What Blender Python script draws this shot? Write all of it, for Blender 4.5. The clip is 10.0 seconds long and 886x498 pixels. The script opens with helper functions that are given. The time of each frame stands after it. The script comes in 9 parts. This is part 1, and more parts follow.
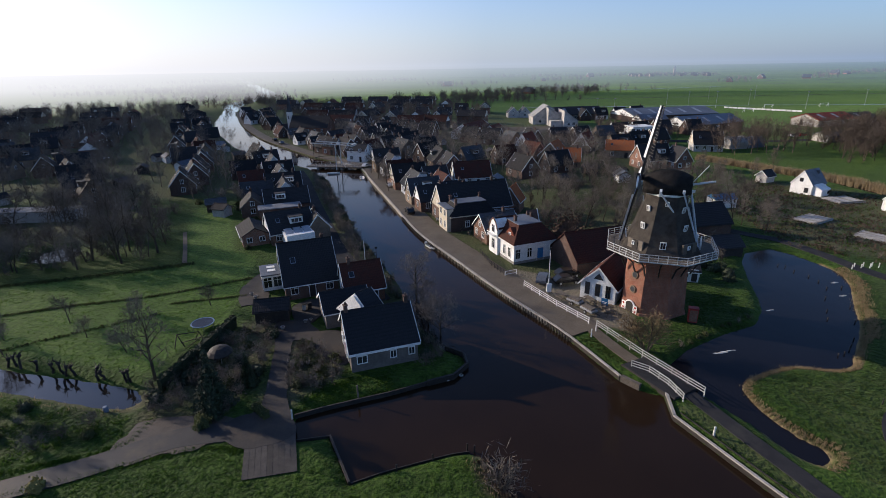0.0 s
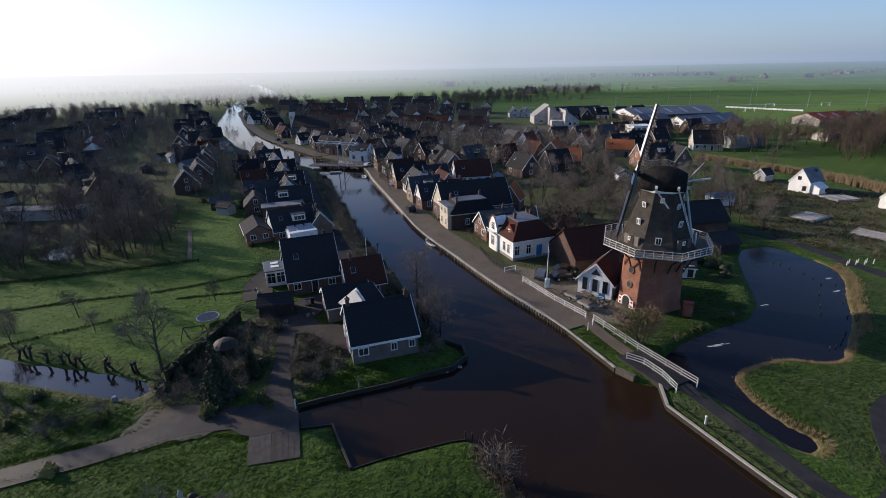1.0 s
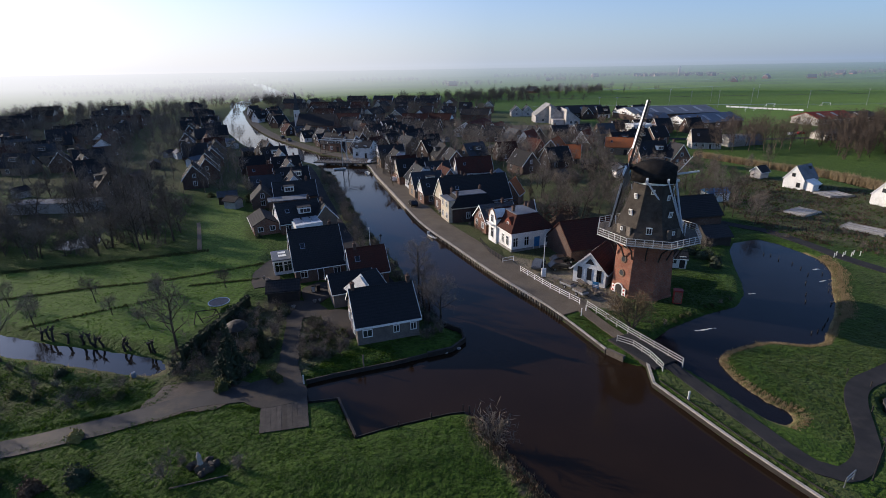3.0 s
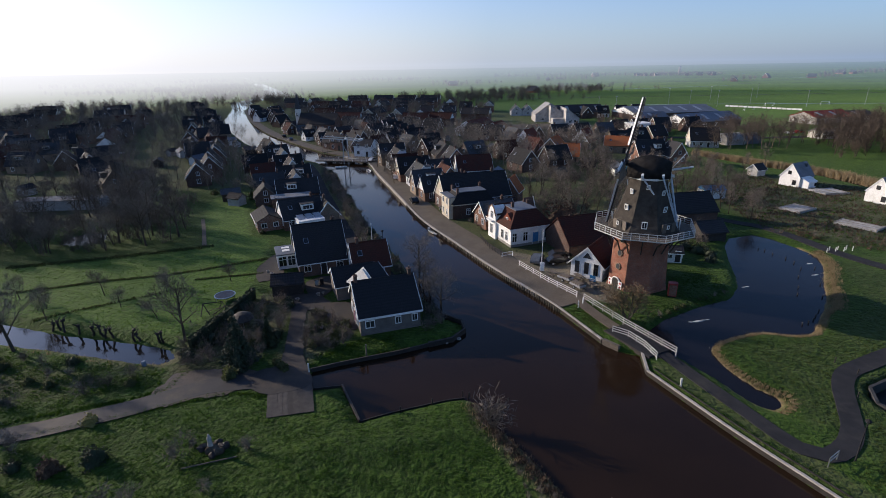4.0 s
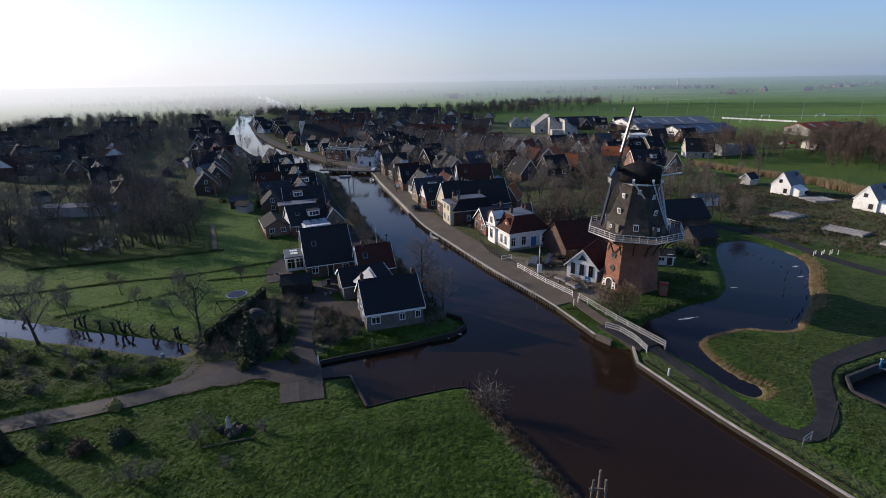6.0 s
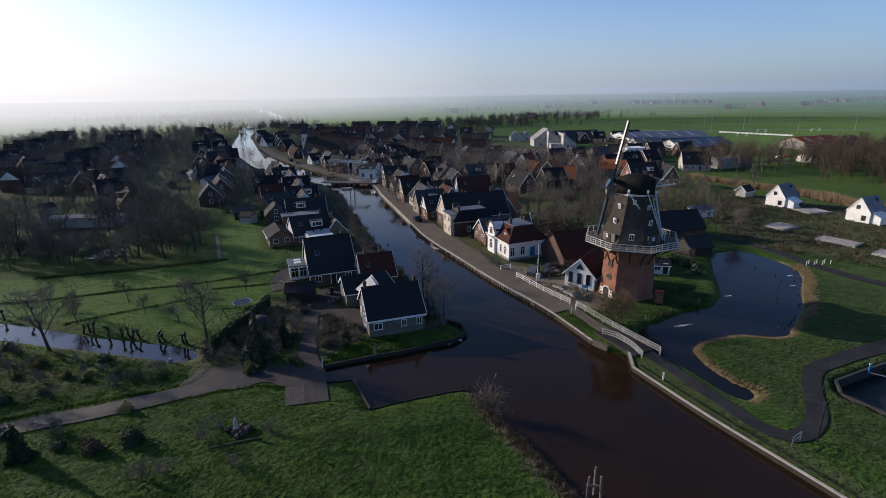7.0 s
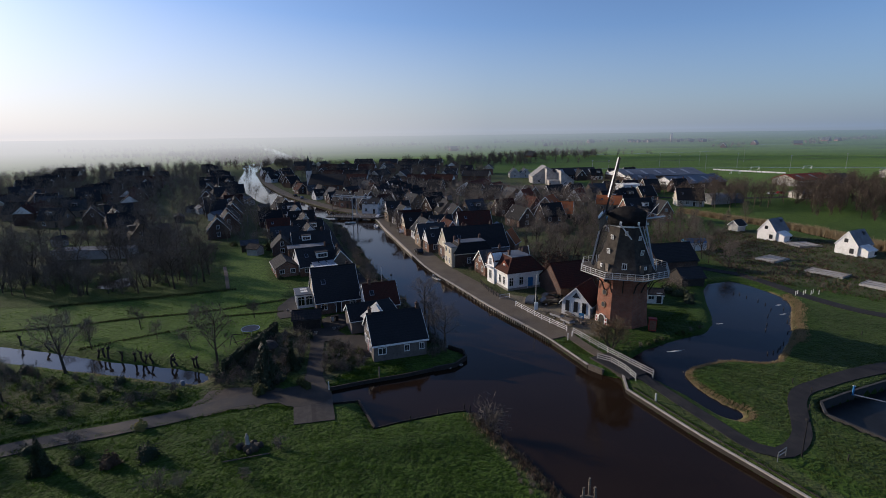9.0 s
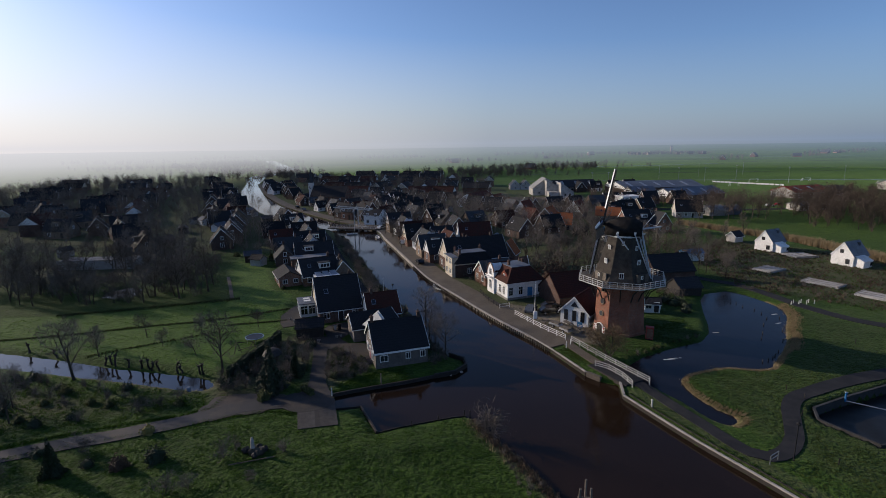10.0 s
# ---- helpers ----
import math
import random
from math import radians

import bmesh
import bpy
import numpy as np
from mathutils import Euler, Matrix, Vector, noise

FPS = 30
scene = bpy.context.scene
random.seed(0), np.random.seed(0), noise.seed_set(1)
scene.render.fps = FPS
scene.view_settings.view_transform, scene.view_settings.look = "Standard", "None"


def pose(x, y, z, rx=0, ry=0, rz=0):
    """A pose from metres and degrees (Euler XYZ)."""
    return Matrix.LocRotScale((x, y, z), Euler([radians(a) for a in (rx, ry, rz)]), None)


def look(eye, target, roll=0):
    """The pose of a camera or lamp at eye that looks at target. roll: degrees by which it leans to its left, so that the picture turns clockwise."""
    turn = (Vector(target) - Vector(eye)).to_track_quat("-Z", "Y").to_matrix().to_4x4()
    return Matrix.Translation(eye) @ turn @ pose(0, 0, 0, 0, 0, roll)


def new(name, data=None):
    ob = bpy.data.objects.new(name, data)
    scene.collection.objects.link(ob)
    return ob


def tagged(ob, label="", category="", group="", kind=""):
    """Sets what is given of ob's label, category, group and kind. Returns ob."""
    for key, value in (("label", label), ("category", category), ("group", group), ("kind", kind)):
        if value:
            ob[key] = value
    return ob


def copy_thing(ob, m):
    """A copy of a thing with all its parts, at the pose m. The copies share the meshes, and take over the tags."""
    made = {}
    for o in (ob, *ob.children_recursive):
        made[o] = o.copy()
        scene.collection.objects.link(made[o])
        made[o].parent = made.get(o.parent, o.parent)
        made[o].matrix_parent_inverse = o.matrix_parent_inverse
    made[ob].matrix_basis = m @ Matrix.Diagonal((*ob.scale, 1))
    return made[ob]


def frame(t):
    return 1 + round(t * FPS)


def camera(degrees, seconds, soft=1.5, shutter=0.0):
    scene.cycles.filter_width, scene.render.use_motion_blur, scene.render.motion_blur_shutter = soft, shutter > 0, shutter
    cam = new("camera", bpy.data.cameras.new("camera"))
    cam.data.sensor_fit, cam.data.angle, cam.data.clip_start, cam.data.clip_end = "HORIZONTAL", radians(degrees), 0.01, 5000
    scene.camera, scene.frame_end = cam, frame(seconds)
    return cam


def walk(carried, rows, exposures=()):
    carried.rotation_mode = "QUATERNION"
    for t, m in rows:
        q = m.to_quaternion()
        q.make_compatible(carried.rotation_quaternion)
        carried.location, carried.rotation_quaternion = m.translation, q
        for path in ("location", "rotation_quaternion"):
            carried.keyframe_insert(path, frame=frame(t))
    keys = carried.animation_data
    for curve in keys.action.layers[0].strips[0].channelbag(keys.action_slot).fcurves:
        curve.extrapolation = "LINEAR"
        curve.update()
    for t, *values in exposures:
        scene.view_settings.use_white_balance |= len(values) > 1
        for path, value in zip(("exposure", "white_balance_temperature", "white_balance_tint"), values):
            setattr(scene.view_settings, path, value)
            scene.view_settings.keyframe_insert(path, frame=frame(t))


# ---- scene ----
cam = camera(83.1, 10.0, soft=0.6)
PATH = [
    (0, (0.481, -1.405, 34.211), (0.368, 0.508, 33.506), -1),
    (0.5, (0.73, -2.183, 34.18), (0.611, -0.269, 33.476), -1),
    (1, (0.911, -2.989, 34.116), (0.789, -1.077, 33.412), -1.1),
    (1.5, (1.099, -3.818, 34.043), (0.974, -1.905, 33.339), -1.1),
    (2, (1.22, -4.763, 33.934), (1.093, -2.85, 33.23), -1.1),
    (2.5, (1.312, -5.703, 33.847), (1.182, -3.791, 33.143), -1),
    (4, (1.51, -8.699, 33.564), (1.377, -6.788, 32.859), -1),
    (4.5, (1.52, -9.748, 33.505), (1.387, -7.836, 32.8), -1),
    (5, (1.513, -10.797, 33.44), (1.379, -8.884, 32.74), -0.9),
    (5.5, (1.576, -11.832, 33.403), (1.44, -9.912, 32.721), -1),
    (7, (1.613, -15.079, 33.361), (1.477, -13.135, 32.752), -0.9),
    (7.5, (1.668, -16.104, 33.344), (1.531, -14.15, 32.767), -0.9),
    (8, (1.648, -17.154, 33.306), (1.511, -15.189, 32.767), -0.8),
    (8.5, (1.649, -18.133, 33.267), (1.513, -16.159, 32.765), -0.8),
    (9, (1.694, -19.126, 33.251), (1.556, -17.143, 32.785), -0.8),
    (9.5, (1.758, -20.056, 33.261), (1.621, -18.066, 32.83), -0.8),
    (10, (1.869, -20.99, 33.308), (1.727, -18.996, 32.889), -0.8),
]
walk(cam, [(t, look(eye, target, roll)) for t, eye, target, roll in PATH],
     exposures=[(0, 0.35, 6400, 17), (5, 0.35, 6400, 17), (7.5, 0.14, 6450, 17), (10, -0.14, 6450, 17)])

SUN_AZ, SUN_EL = -69.0, 18.0          # degrees from straight ahead (+y), clockwise; above the horizon
to_sun = Vector((math.sin(radians(SUN_AZ)) * math.cos(radians(SUN_EL)),
                 math.cos(radians(SUN_AZ)) * math.cos(radians(SUN_EL)), math.sin(radians(SUN_EL))))

world = bpy.data.worlds.new("sky")
scene.world = world
world.use_nodes = True
wn = world.node_tree
wn.nodes.clear()
sky = wn.nodes.new("ShaderNodeTexSky")
sky.sky_type = 'NISHITA'
sky.sun_disc = False
sky.sun_elevation = radians(SUN_EL)
sky.sun_rotation = radians(SUN_AZ)
sky.altitude = 0
sky.air_density, sky.dust_density, sky.ozone_density = 0.8, 0.9, 4.5
wbg = wn.nodes.new("ShaderNodeBackground")
wbg.inputs["Strength"].default_value = 0.15
wout = wn.nodes.new("ShaderNodeOutputWorld")
wn.links.new(sky.outputs[0], wbg.inputs["Color"])
wn.links.new(wbg.outputs[0], wout.inputs["Surface"])

sun = new("sun", bpy.data.lights.new("sun", 'SUN'))
sun.data.energy = 4.8
sun.data.angle = radians(0.6)
sun.data.color = (1.0, 0.87, 0.68)
sun.matrix_world = look(to_sun * 200, (0, 0, 0))

# ---- materials ----
def material(name, rough=0.7, metal=0.0, spec=0.4):
    m = bpy.data.materials.new(name)
    m.use_nodes = True
    b = m.node_tree.nodes["Principled BSDF"]
    b.inputs["Roughness"].default_value = rough
    b.inputs["Metallic"].default_value = metal
    b.inputs["Specular IOR Level"].default_value = spec
    return m, m.node_tree.nodes, m.node_tree.links, b


def noise_node(n, l, vec, scale, detail=4.0, rough=0.6):
    t = n.new("ShaderNodeTexNoise")
    t.inputs["Scale"].default_value = scale
    t.inputs["Detail"].default_value = detail
    t.inputs["Roughness"].default_value = rough
    l.new(vec, t.inputs["Vector"])
    return t.outputs["Fac"]


def ramp(n, l, fac, stops):
    r = n.new("ShaderNodeValToRGB")
    e = r.color_ramp.elements
    while len(e) < len(stops):
        e.new(0.5)
    for k, (p, c) in zip(e, stops):
        k.position, k.color = p, (*c, 1)
    l.new(fac, r.inputs[0])
    return r.outputs[0]


def mixed(n, l, fac, a, b, kind='MIX'):
    x = n.new("ShaderNodeMix")
    x.data_type, x.blend_type = 'RGBA', kind
    for v, sock in ((fac, x.inputs[0]), (a, x.inputs[6]), (b, x.inputs[7])):
        if isinstance(v, (int, float)):
            sock.default_value = v
        elif isinstance(v, tuple):
            sock.default_value = (*v, 1)
        else:
            l.new(v, sock)
    return x.outputs[2]


def bumped(n, l, b, height, strength=0.4, dist=0.05):
    k = n.new("ShaderNodeBump")
    k.inputs["Strength"].default_value = strength
    k.inputs["Distance"].default_value = dist
    l.new(height, k.inputs["Height"])
    l.new(k.outputs[0], b.inputs["Normal"])


def shade(name, dark, light, scale=1.5, fine=18.0, rough=0.75, metal=0.0, spec=0.35, bump=0.3, dist=0.02, vary=0.25, stain=None):
    """A plain weathered surface: broad patches, fine grain, a tone of its own for each object."""
    m, n, l, b = material(name, rough, metal, spec)
    pos = n.new("ShaderNodeNewGeometry").outputs["Position"]
    broad = noise_node(n, l, pos, scale, 3)
    grain = noise_node(n, l, pos, fine, 3)
    col = ramp(n, l, broad, [(0.3, dark), (0.7, light)])
    g = ramp(n, l, grain, [(0.3, (0.72, 0.72, 0.72)), (0.7, (1.12, 1.12, 1.12))])
    col = mixed(n, l, 1.0, col, g, 'MULTIPLY')
    if stain:
        s = ramp(n, l, noise_node(n, l, pos, scale * 0.6, 5, 0.7), [(0.52, (0, 0, 0)), (0.68, (1, 1, 1))])
        col = mixed(n, l, s, col, stain)
    if vary:
        info = n.new("ShaderNodeObjectInfo").outputs["Random"]
        v = ramp(n, l, info, [(0.0, (1 - vary,) * 3), (1.0, (1 + vary,) * 3)])
        col = mixed(n, l, 1.0, col, v, 'MULTIPLY')
    l.new(col, b.inputs["Base Color"])
    bumped(n, l, b, grain, bump, dist)
    return m


def through_lit(m, share):
    """Lets part of the light through, as thin blades and leaves do."""
    n, l = m.node_tree.nodes, m.node_tree.links
    b = n["Principled BSDF"]
    t = n.new("ShaderNodeBsdfTranslucent")
    l.new(b.inputs["Base Color"].links[0].from_socket, t.inputs["Color"])
    x = n.new("ShaderNodeMixShader")
    x.inputs[0].default_value = share
    l.new(b.outputs[0], x.inputs[1]), l.new(t.outputs[0], x.inputs[2])
    l.new(x.outputs[0], n["Material Output"].inputs["Surface"])
    return m


def roof_tiles(name, dark, light, rough=0.8, vary=0.25, moss=(0.03, 0.034, 0.02), spec=0.15):
    """Pantiles in courses along the slope, with moss patches."""
    m, n, l, b = material(name, rough, 0.0, spec)
    co = n.new("ShaderNodeTexCoord").outputs["Object"]
    pos = n.new("ShaderNodeNewGeometry").outputs["Position"]
    waves = []
    for axis, size in (('X', 0.25), ('Z', 0.28)):
        w = n.new("ShaderNodeTexWave")
        w.bands_direction = axis
        w.inputs["Scale"].default_value = 0.314 / size
        w.inputs["Distortion"].default_value = 0.3
        w.inputs["Detail"].default_value = 1
        l.new(co, w.inputs["Vector"])
        waves.append(w.outputs["Fac"])
    add = n.new("ShaderNodeMath")
    l.new(waves[0], add.inputs[0]), l.new(waves[1], add.inputs[1])
    broad = noise_node(n, l, pos, 0.8, 4)
    fine = noise_node(n, l, pos, 7.0, 3)
    col = ramp(n, l, fine, [(0.3, dark), (0.7, light)])
    col = mixed(n, l, 0.35, col, ramp(n, l, waves[1], [(0.0, (0.35, 0.35, 0.35)), (0.35, (1, 1, 1))]), 'MULTIPLY')
    mask = ramp(n, l, broad, [(0.5, (0, 0, 0)), (0.72, (0.6, 0.6, 0.6))])
    col = mixed(n, l, mask, col, moss)
    info = n.new("ShaderNodeObjectInfo").outputs["Random"]
    v = ramp(n, l, info, [(0.0, (1 - vary,) * 3), (1.0, (1 + vary,) * 3)])
    col = mixed(n, l, 1.0, col, v, 'MULTIPLY')
    l.new(col, b.inputs["Base Color"])
    bumped(n, l, b, add.outputs[0], 0.5, 0.04)
    return m


def brickwork(name, a, bcol, mortar, rough=0.85, vary=0.12, scale=1.0):
    m, n, l, b = material(name, rough, 0.0, 0.25)
    co = n.new("ShaderNodeTexCoord").outputs["Object"]
    pos = n.new("ShaderNodeNewGeometry").outputs["Position"]
    sep = n.new("ShaderNodeSeparateXYZ")
    l.new(co, sep.inputs[0])
    s = n.new("ShaderNodeMath")
    l.new(sep.outputs[0], s.inputs[0]), l.new(sep.outputs[1], s.inputs[1])
    com = n.new("ShaderNodeCombineXYZ")
    l.new(s.outputs[0], com.inputs[0]), l.new(sep.outputs[2], com.inputs[1])
    br = n.new("ShaderNodeTexBrick")
    br.inputs["Color1"].default_value, br.inputs["Color2"].default_value = (*a, 1), (*bcol, 1)
    br.inputs["Mortar"].default_value = (*mortar, 1)
    br.inputs["Scale"].default_value = scale
    br.inputs["Brick Width"].default_value, br.inputs["Row Height"].default_value = 0.22, 0.07
    br.inputs["Mortar Size"].default_value = 0.008
    l.new(com.outputs[0], br.inputs["Vector"])
    broad = noise_node(n, l, pos, 0.5, 5, 0.7)
    col = mixed(n, l, 1.0, br.outputs["Color"], ramp(n, l, broad, [(0.3, (0.6, 0.6, 0.6)), (0.7, (1.2, 1.15, 1.1))]), 'MULTIPLY')
    info = n.new("ShaderNodeObjectInfo").outputs["Random"]
    col = mixed(n, l, 1.0, col, ramp(n, l, info, [(0, (1 - vary,) * 3), (1, (1 + vary,) * 3)]), 'MULTIPLY')
    l.new(col, b.inputs["Base Color"])
    bumped(n, l, b, br.outputs["Fac"], -0.3, 0.01)
    return m


def ground_material():
    """Winter grass; the colour attribute 'cover' says where garden soil (r), trodden gravel (g) and dry reed litter (b)
    lie, and where the grass is fresh pasture (alpha) or rough; far out, alpha also paints in the paling of haze.
    """
    m, n, l, b = material("meadow_ground", 0.9, 0.0, 0.15)
    b.inputs["Sheen Weight"].default_value = 0.05
    b.inputs["Sheen Roughness"].default_value = 0.35
    b.inputs["Sheen Tint"].default_value = (0.6, 0.9, 0.3, 1)
    pos = n.new("ShaderNodeNewGeometry").outputs["Position"]
    big = noise_node(n, l, pos, 0.035, 4)
    mid = noise_node(n, l, pos, 0.45, 4, 0.65)
    fine = noise_node(n, l, pos, 4.0, 4, 0.7)
    clump = noise_node(n, l, pos, 1.7, 3, 0.55)
    rough = ramp(n, l, mid, [(0.28, (0.013, 0.031, 0.004)), (0.5, (0.022, 0.050, 0.006)), (0.75, (0.036, 0.068, 0.009))])
    fresh = ramp(n, l, mid, [(0.28, (0.048, 0.104, 0.014)), (0.5, (0.066, 0.132, 0.021)), (0.75, (0.092, 0.160, 0.032))])
    att = n.new("ShaderNodeVertexColor")
    att.layer_name = "cover"
    grass = mixed(n, l, att.outputs["Alpha"], rough, fresh)
    grass = mixed(n, l, 1.0, grass, ramp(n, l, fine, [(0.3, (0.62, 0.62, 0.62)), (0.7, (1.22, 1.22, 1.15))]), 'MULTIPLY')
    grass = mixed(n, l, 1.0, grass, ramp(n, l, big, [(0.3, (0.8, 0.85, 0.85)), (0.7, (1.15, 1.1, 1.0))]), 'MULTIPLY')
    # clump and fine tones darken the tuft hollows, painting in their own shade
    grass = mixed(n, l, 1.0, grass, ramp(n, l, clump, [(0.32, (0.6, 0.62, 0.6)), (0.62, (1.2, 1.2, 1.15))]), 'MULTIPLY')
    # polder parcels, each of its own green
    mp = n.new("ShaderNodeMapping")
    mp.inputs["Scale"].default_value = (1 / 260, 1 / 90, 1)
    mp.inputs["Rotation"].default_value = (0, 0, radians(18))
    l.new(pos, mp.inputs["Vector"])
    vor = n.new("ShaderNodeTexVoronoi")
    vor.inputs["Scale"].default_value = 1.0
    l.new(mp.outputs[0], vor.inputs["Vector"])
    sep = n.new("ShaderNodeSeparateColor")
    l.new(vor.outputs["Color"], sep.inputs[0])
    parcel = ramp(n, l, sep.outputs[0], [(0.0, (0.75, 0.8, 0.7)), (0.5, (1.0, 1.0, 1.0)), (1.0, (1.2, 1.12, 1.0))])
    grass = mixed(n, l, 1.0, grass, parcel, 'MULTIPLY')
    cov = n.new("ShaderNodeSeparateColor")
    l.new(att.outputs["Color"], cov.inputs[0])
    soil = ramp(n, l, fine, [(0.3, (0.034, 0.030, 0.020)), (0.5, (0.062, 0.060, 0.032)), (0.75, (0.075, 0.10, 0.035))])
    gravel = ramp(n, l, fine, [(0.3, (0.11, 0.09, 0.07)), (0.7, (0.19, 0.16, 0.125))])
    litter = ramp(n, l, fine, [(0.3, (0.11, 0.08, 0.04)), (0.7, (0.25, 0.19, 0.10))])
    col = grass
    for chan, layer in ((0, soil), (1, gravel), (2, litter)):
        k = n.new("ShaderNodeMath")
        k.operation = 'MULTIPLY_ADD'
        l.new(cov.outputs[chan], k.inputs[0])
        k.inputs[1].default_value = 1.6
        off = n.new("ShaderNodeMath")
        off.operation = 'MULTIPLY_ADD'
        l.new(mid, off.inputs[0])
        off.inputs[1].default_value, off.inputs[2].default_value = 1.2, -0.9
        l.new(off.outputs[0], k.inputs[2])
        k.use_clamp = True
        gate = n.new("ShaderNodeMath")
        gate.operation = 'MULTIPLY'
        gate.use_clamp = True
        l.new(k.outputs[0], gate.inputs[0])
        up = n.new("ShaderNodeMath")
        up.operation = 'MULTIPLY'
        up.use_clamp = True
        up.inputs[1].default_value = 4.0
        l.new(cov.outputs[chan], up.inputs[0])
        l.new(up.outputs[0], gate.inputs[1])
        col = mixed(n, l, gate.outputs[0], col, layer)
    l.new(col, b.inputs["Base Color"])
    add = n.new("ShaderNodeMath")
    add.operation = 'MULTIPLY_ADD'
    l.new(fine, add.inputs[0])
    add.inputs[1].default_value = 0.25
    l.new(clump, add.inputs[2])
    tall = n.new("ShaderNodeMath")
    tall.operation = 'MULTIPLY_ADD'
    l.new(att.outputs["Alpha"], tall.inputs[0])
    tall.inputs[1].default_value, tall.inputs[2].default_value = -0.75, 1.0
    lumpy = n.new("ShaderNodeMath")
    lumpy.operation = 'MULTIPLY'
    l.new(add.outputs[0], lumpy.inputs[0]), l.new(tall.outputs[0], lumpy.inputs[1])
    bumped(n, l, b, lumpy.outputs[0], 1.0, 0.55)
    return m


def water_material(name, silt, rough, ripple, reach=0.06, slick=1.6, spec=0.27):
    m, n, l, b = material(name, rough, 0.0, spec)
    b.inputs["IOR"].default_value = 1.33
    pos = n.new("ShaderNodeNewGeometry").outputs["Position"]
    broad = noise_node(n, l, pos, 0.05, 4)
    l.new(ramp(n, l, broad, [(0.3, tuple(0.75 * c for c in silt)), (0.7, tuple(1.2 * c for c in silt))]), b.inputs["Base Color"])
    mp = n.new("ShaderNodeMapping")
    mp.inputs["Scale"].default_value = (1.0, 0.45, 1)
    l.new(pos, mp.inputs["Vector"])
    bumped(n, l, b, noise_node(n, l, mp.outputs[0], 1.1, 5, 0.62), ripple, reach)
    patch = noise_node(n, l, pos, 0.16, 5, 0.65)
    l.new(ramp(n, l, patch, [(0.42, (rough,) * 3), (0.62, (rough * slick,) * 3)]), b.inputs["Roughness"])
    return m


def glass_material():
    m, n, l, b = material("window_glass", 0.06, 0.0, 0.6)
    info = n.new("ShaderNodeObjectInfo").outputs["Random"]
    l.new(ramp(n, l, info, [(0.0, (0.008, 0.010, 0.013)), (1.0, (0.05, 0.055, 0.06))]), b.inputs["Base Color"])
    return m


GROUND = ground_material()
WATER = water_material("canal_water", (0.019, 0.011, 0.0065), 0.05, 0.2)
POND = water_material("pond_water", (0.008, 0.008, 0.011), 0.06, 0.22, 0.12, 3.0, 0.19)
STILL = water_material("still_water", (0.016, 0.015, 0.014), 0.04, 0.05, 0.03, 2.0, 1.0)
BASIN_WATER = water_material("basin_water", (0.014, 0.014, 0.013), 0.3, 0.3)
GLASS = glass_material()
ROOF_DARK = roof_tiles("anthracite_tiles", (0.015, 0.0148, 0.0165), (0.034, 0.034, 0.037), 0.8, 0.35, (0.026, 0.028, 0.025), 0.15)
ROOF_BLUE = roof_tiles("blue_black_tiles", (0.013, 0.0137, 0.0155), (0.026, 0.0275, 0.031), 0.6, 0.1, (0.018, 0.02, 0.024), 0.15)
ROOF_GREY = roof_tiles("grey_slate", (0.038, 0.042, 0.048), (0.075, 0.079, 0.087), 0.8, 0.3)
ROOF_RED = roof_tiles("red_tiles", (0.085, 0.022, 0.013), (0.16, 0.042, 0.023), 0.85, 0.25, (0.06, 0.04, 0.03))
ROOF_BROWN = roof_tiles("brown_red_tiles", (0.034, 0.013, 0.010), (0.085, 0.028, 0.019), 0.85, 0.3, (0.03, 0.026, 0.02))
ROOF_ORANGE = roof_tiles("orange_tiles", (0.30, 0.085, 0.03), (0.46, 0.15, 0.055), 0.92, 0.15, (0.2, 0.10, 0.06))
TARRED = shade("tarred_thatch", (0.014, 0.013, 0.012), (0.030, 0.027, 0.025), 0.9, 14, 0.95, spec=0.1, bump=0.9, dist=0.08, vary=0.0)
THATCH = shade("weathered_thatch", (0.040, 0.035, 0.030), (0.080, 0.070, 0.059), 0.9, 14, 0.95, spec=0.1, bump=0.9, dist=0.08, vary=0.0)
BRICK_MILL = brickwork("mill_brick", (0.18, 0.062, 0.038), (0.24, 0.090, 0.055), (0.21, 0.15, 0.115))
BRICK_RED = brickwork("red_brick", (0.15, 0.065, 0.042), (0.22, 0.10, 0.065), (0.22, 0.19, 0.16), vary=0.35)
BRICK_DARK = brickwork("sooty_brick", (0.075, 0.042, 0.034), (0.11, 0.062, 0.048), (0.10, 0.09, 0.08), vary=0.3)
BRICK_GREY = brickwork("grey_brick", (0.10, 0.09, 0.085), (0.145, 0.13, 0.12), (0.17, 0.16, 0.15))
BRICK_TAN = brickwork("tan_brick", (0.17, 0.12, 0.085), (0.24, 0.18, 0.125), (0.24, 0.21, 0.17), vary=0.25)
PLASTER = shade("white_render", (0.68, 0.68, 0.66), (0.80, 0.80, 0.78), 0.8, 9, 0.8, bump=0.1, vary=0.05, stain=(0.55, 0.54, 0.50))
WHITE = shade("white_paint", (0.66, 0.66, 0.64), (0.80, 0.80, 0.78), 2.0, 14, 0.5, bump=0.08, vary=0.08)
CREAM = shade("cream_paint", (0.42, 0.37, 0.28), (0.54, 0.48, 0.37), 2.0, 14, 0.6, bump=0.08, vary=0.08)
GREY_WALL = shade("grey_boarding", (0.30, 0.29, 0.27), (0.42, 0.40, 0.37), 1.0, 10, 0.8, vary=0.2)
PALE_BRICK = brickwork("pale_grey_brick", (0.40, 0.385, 0.36), (0.52, 0.50, 0.47), (0.48, 0.46, 0.43), vary=0.06)
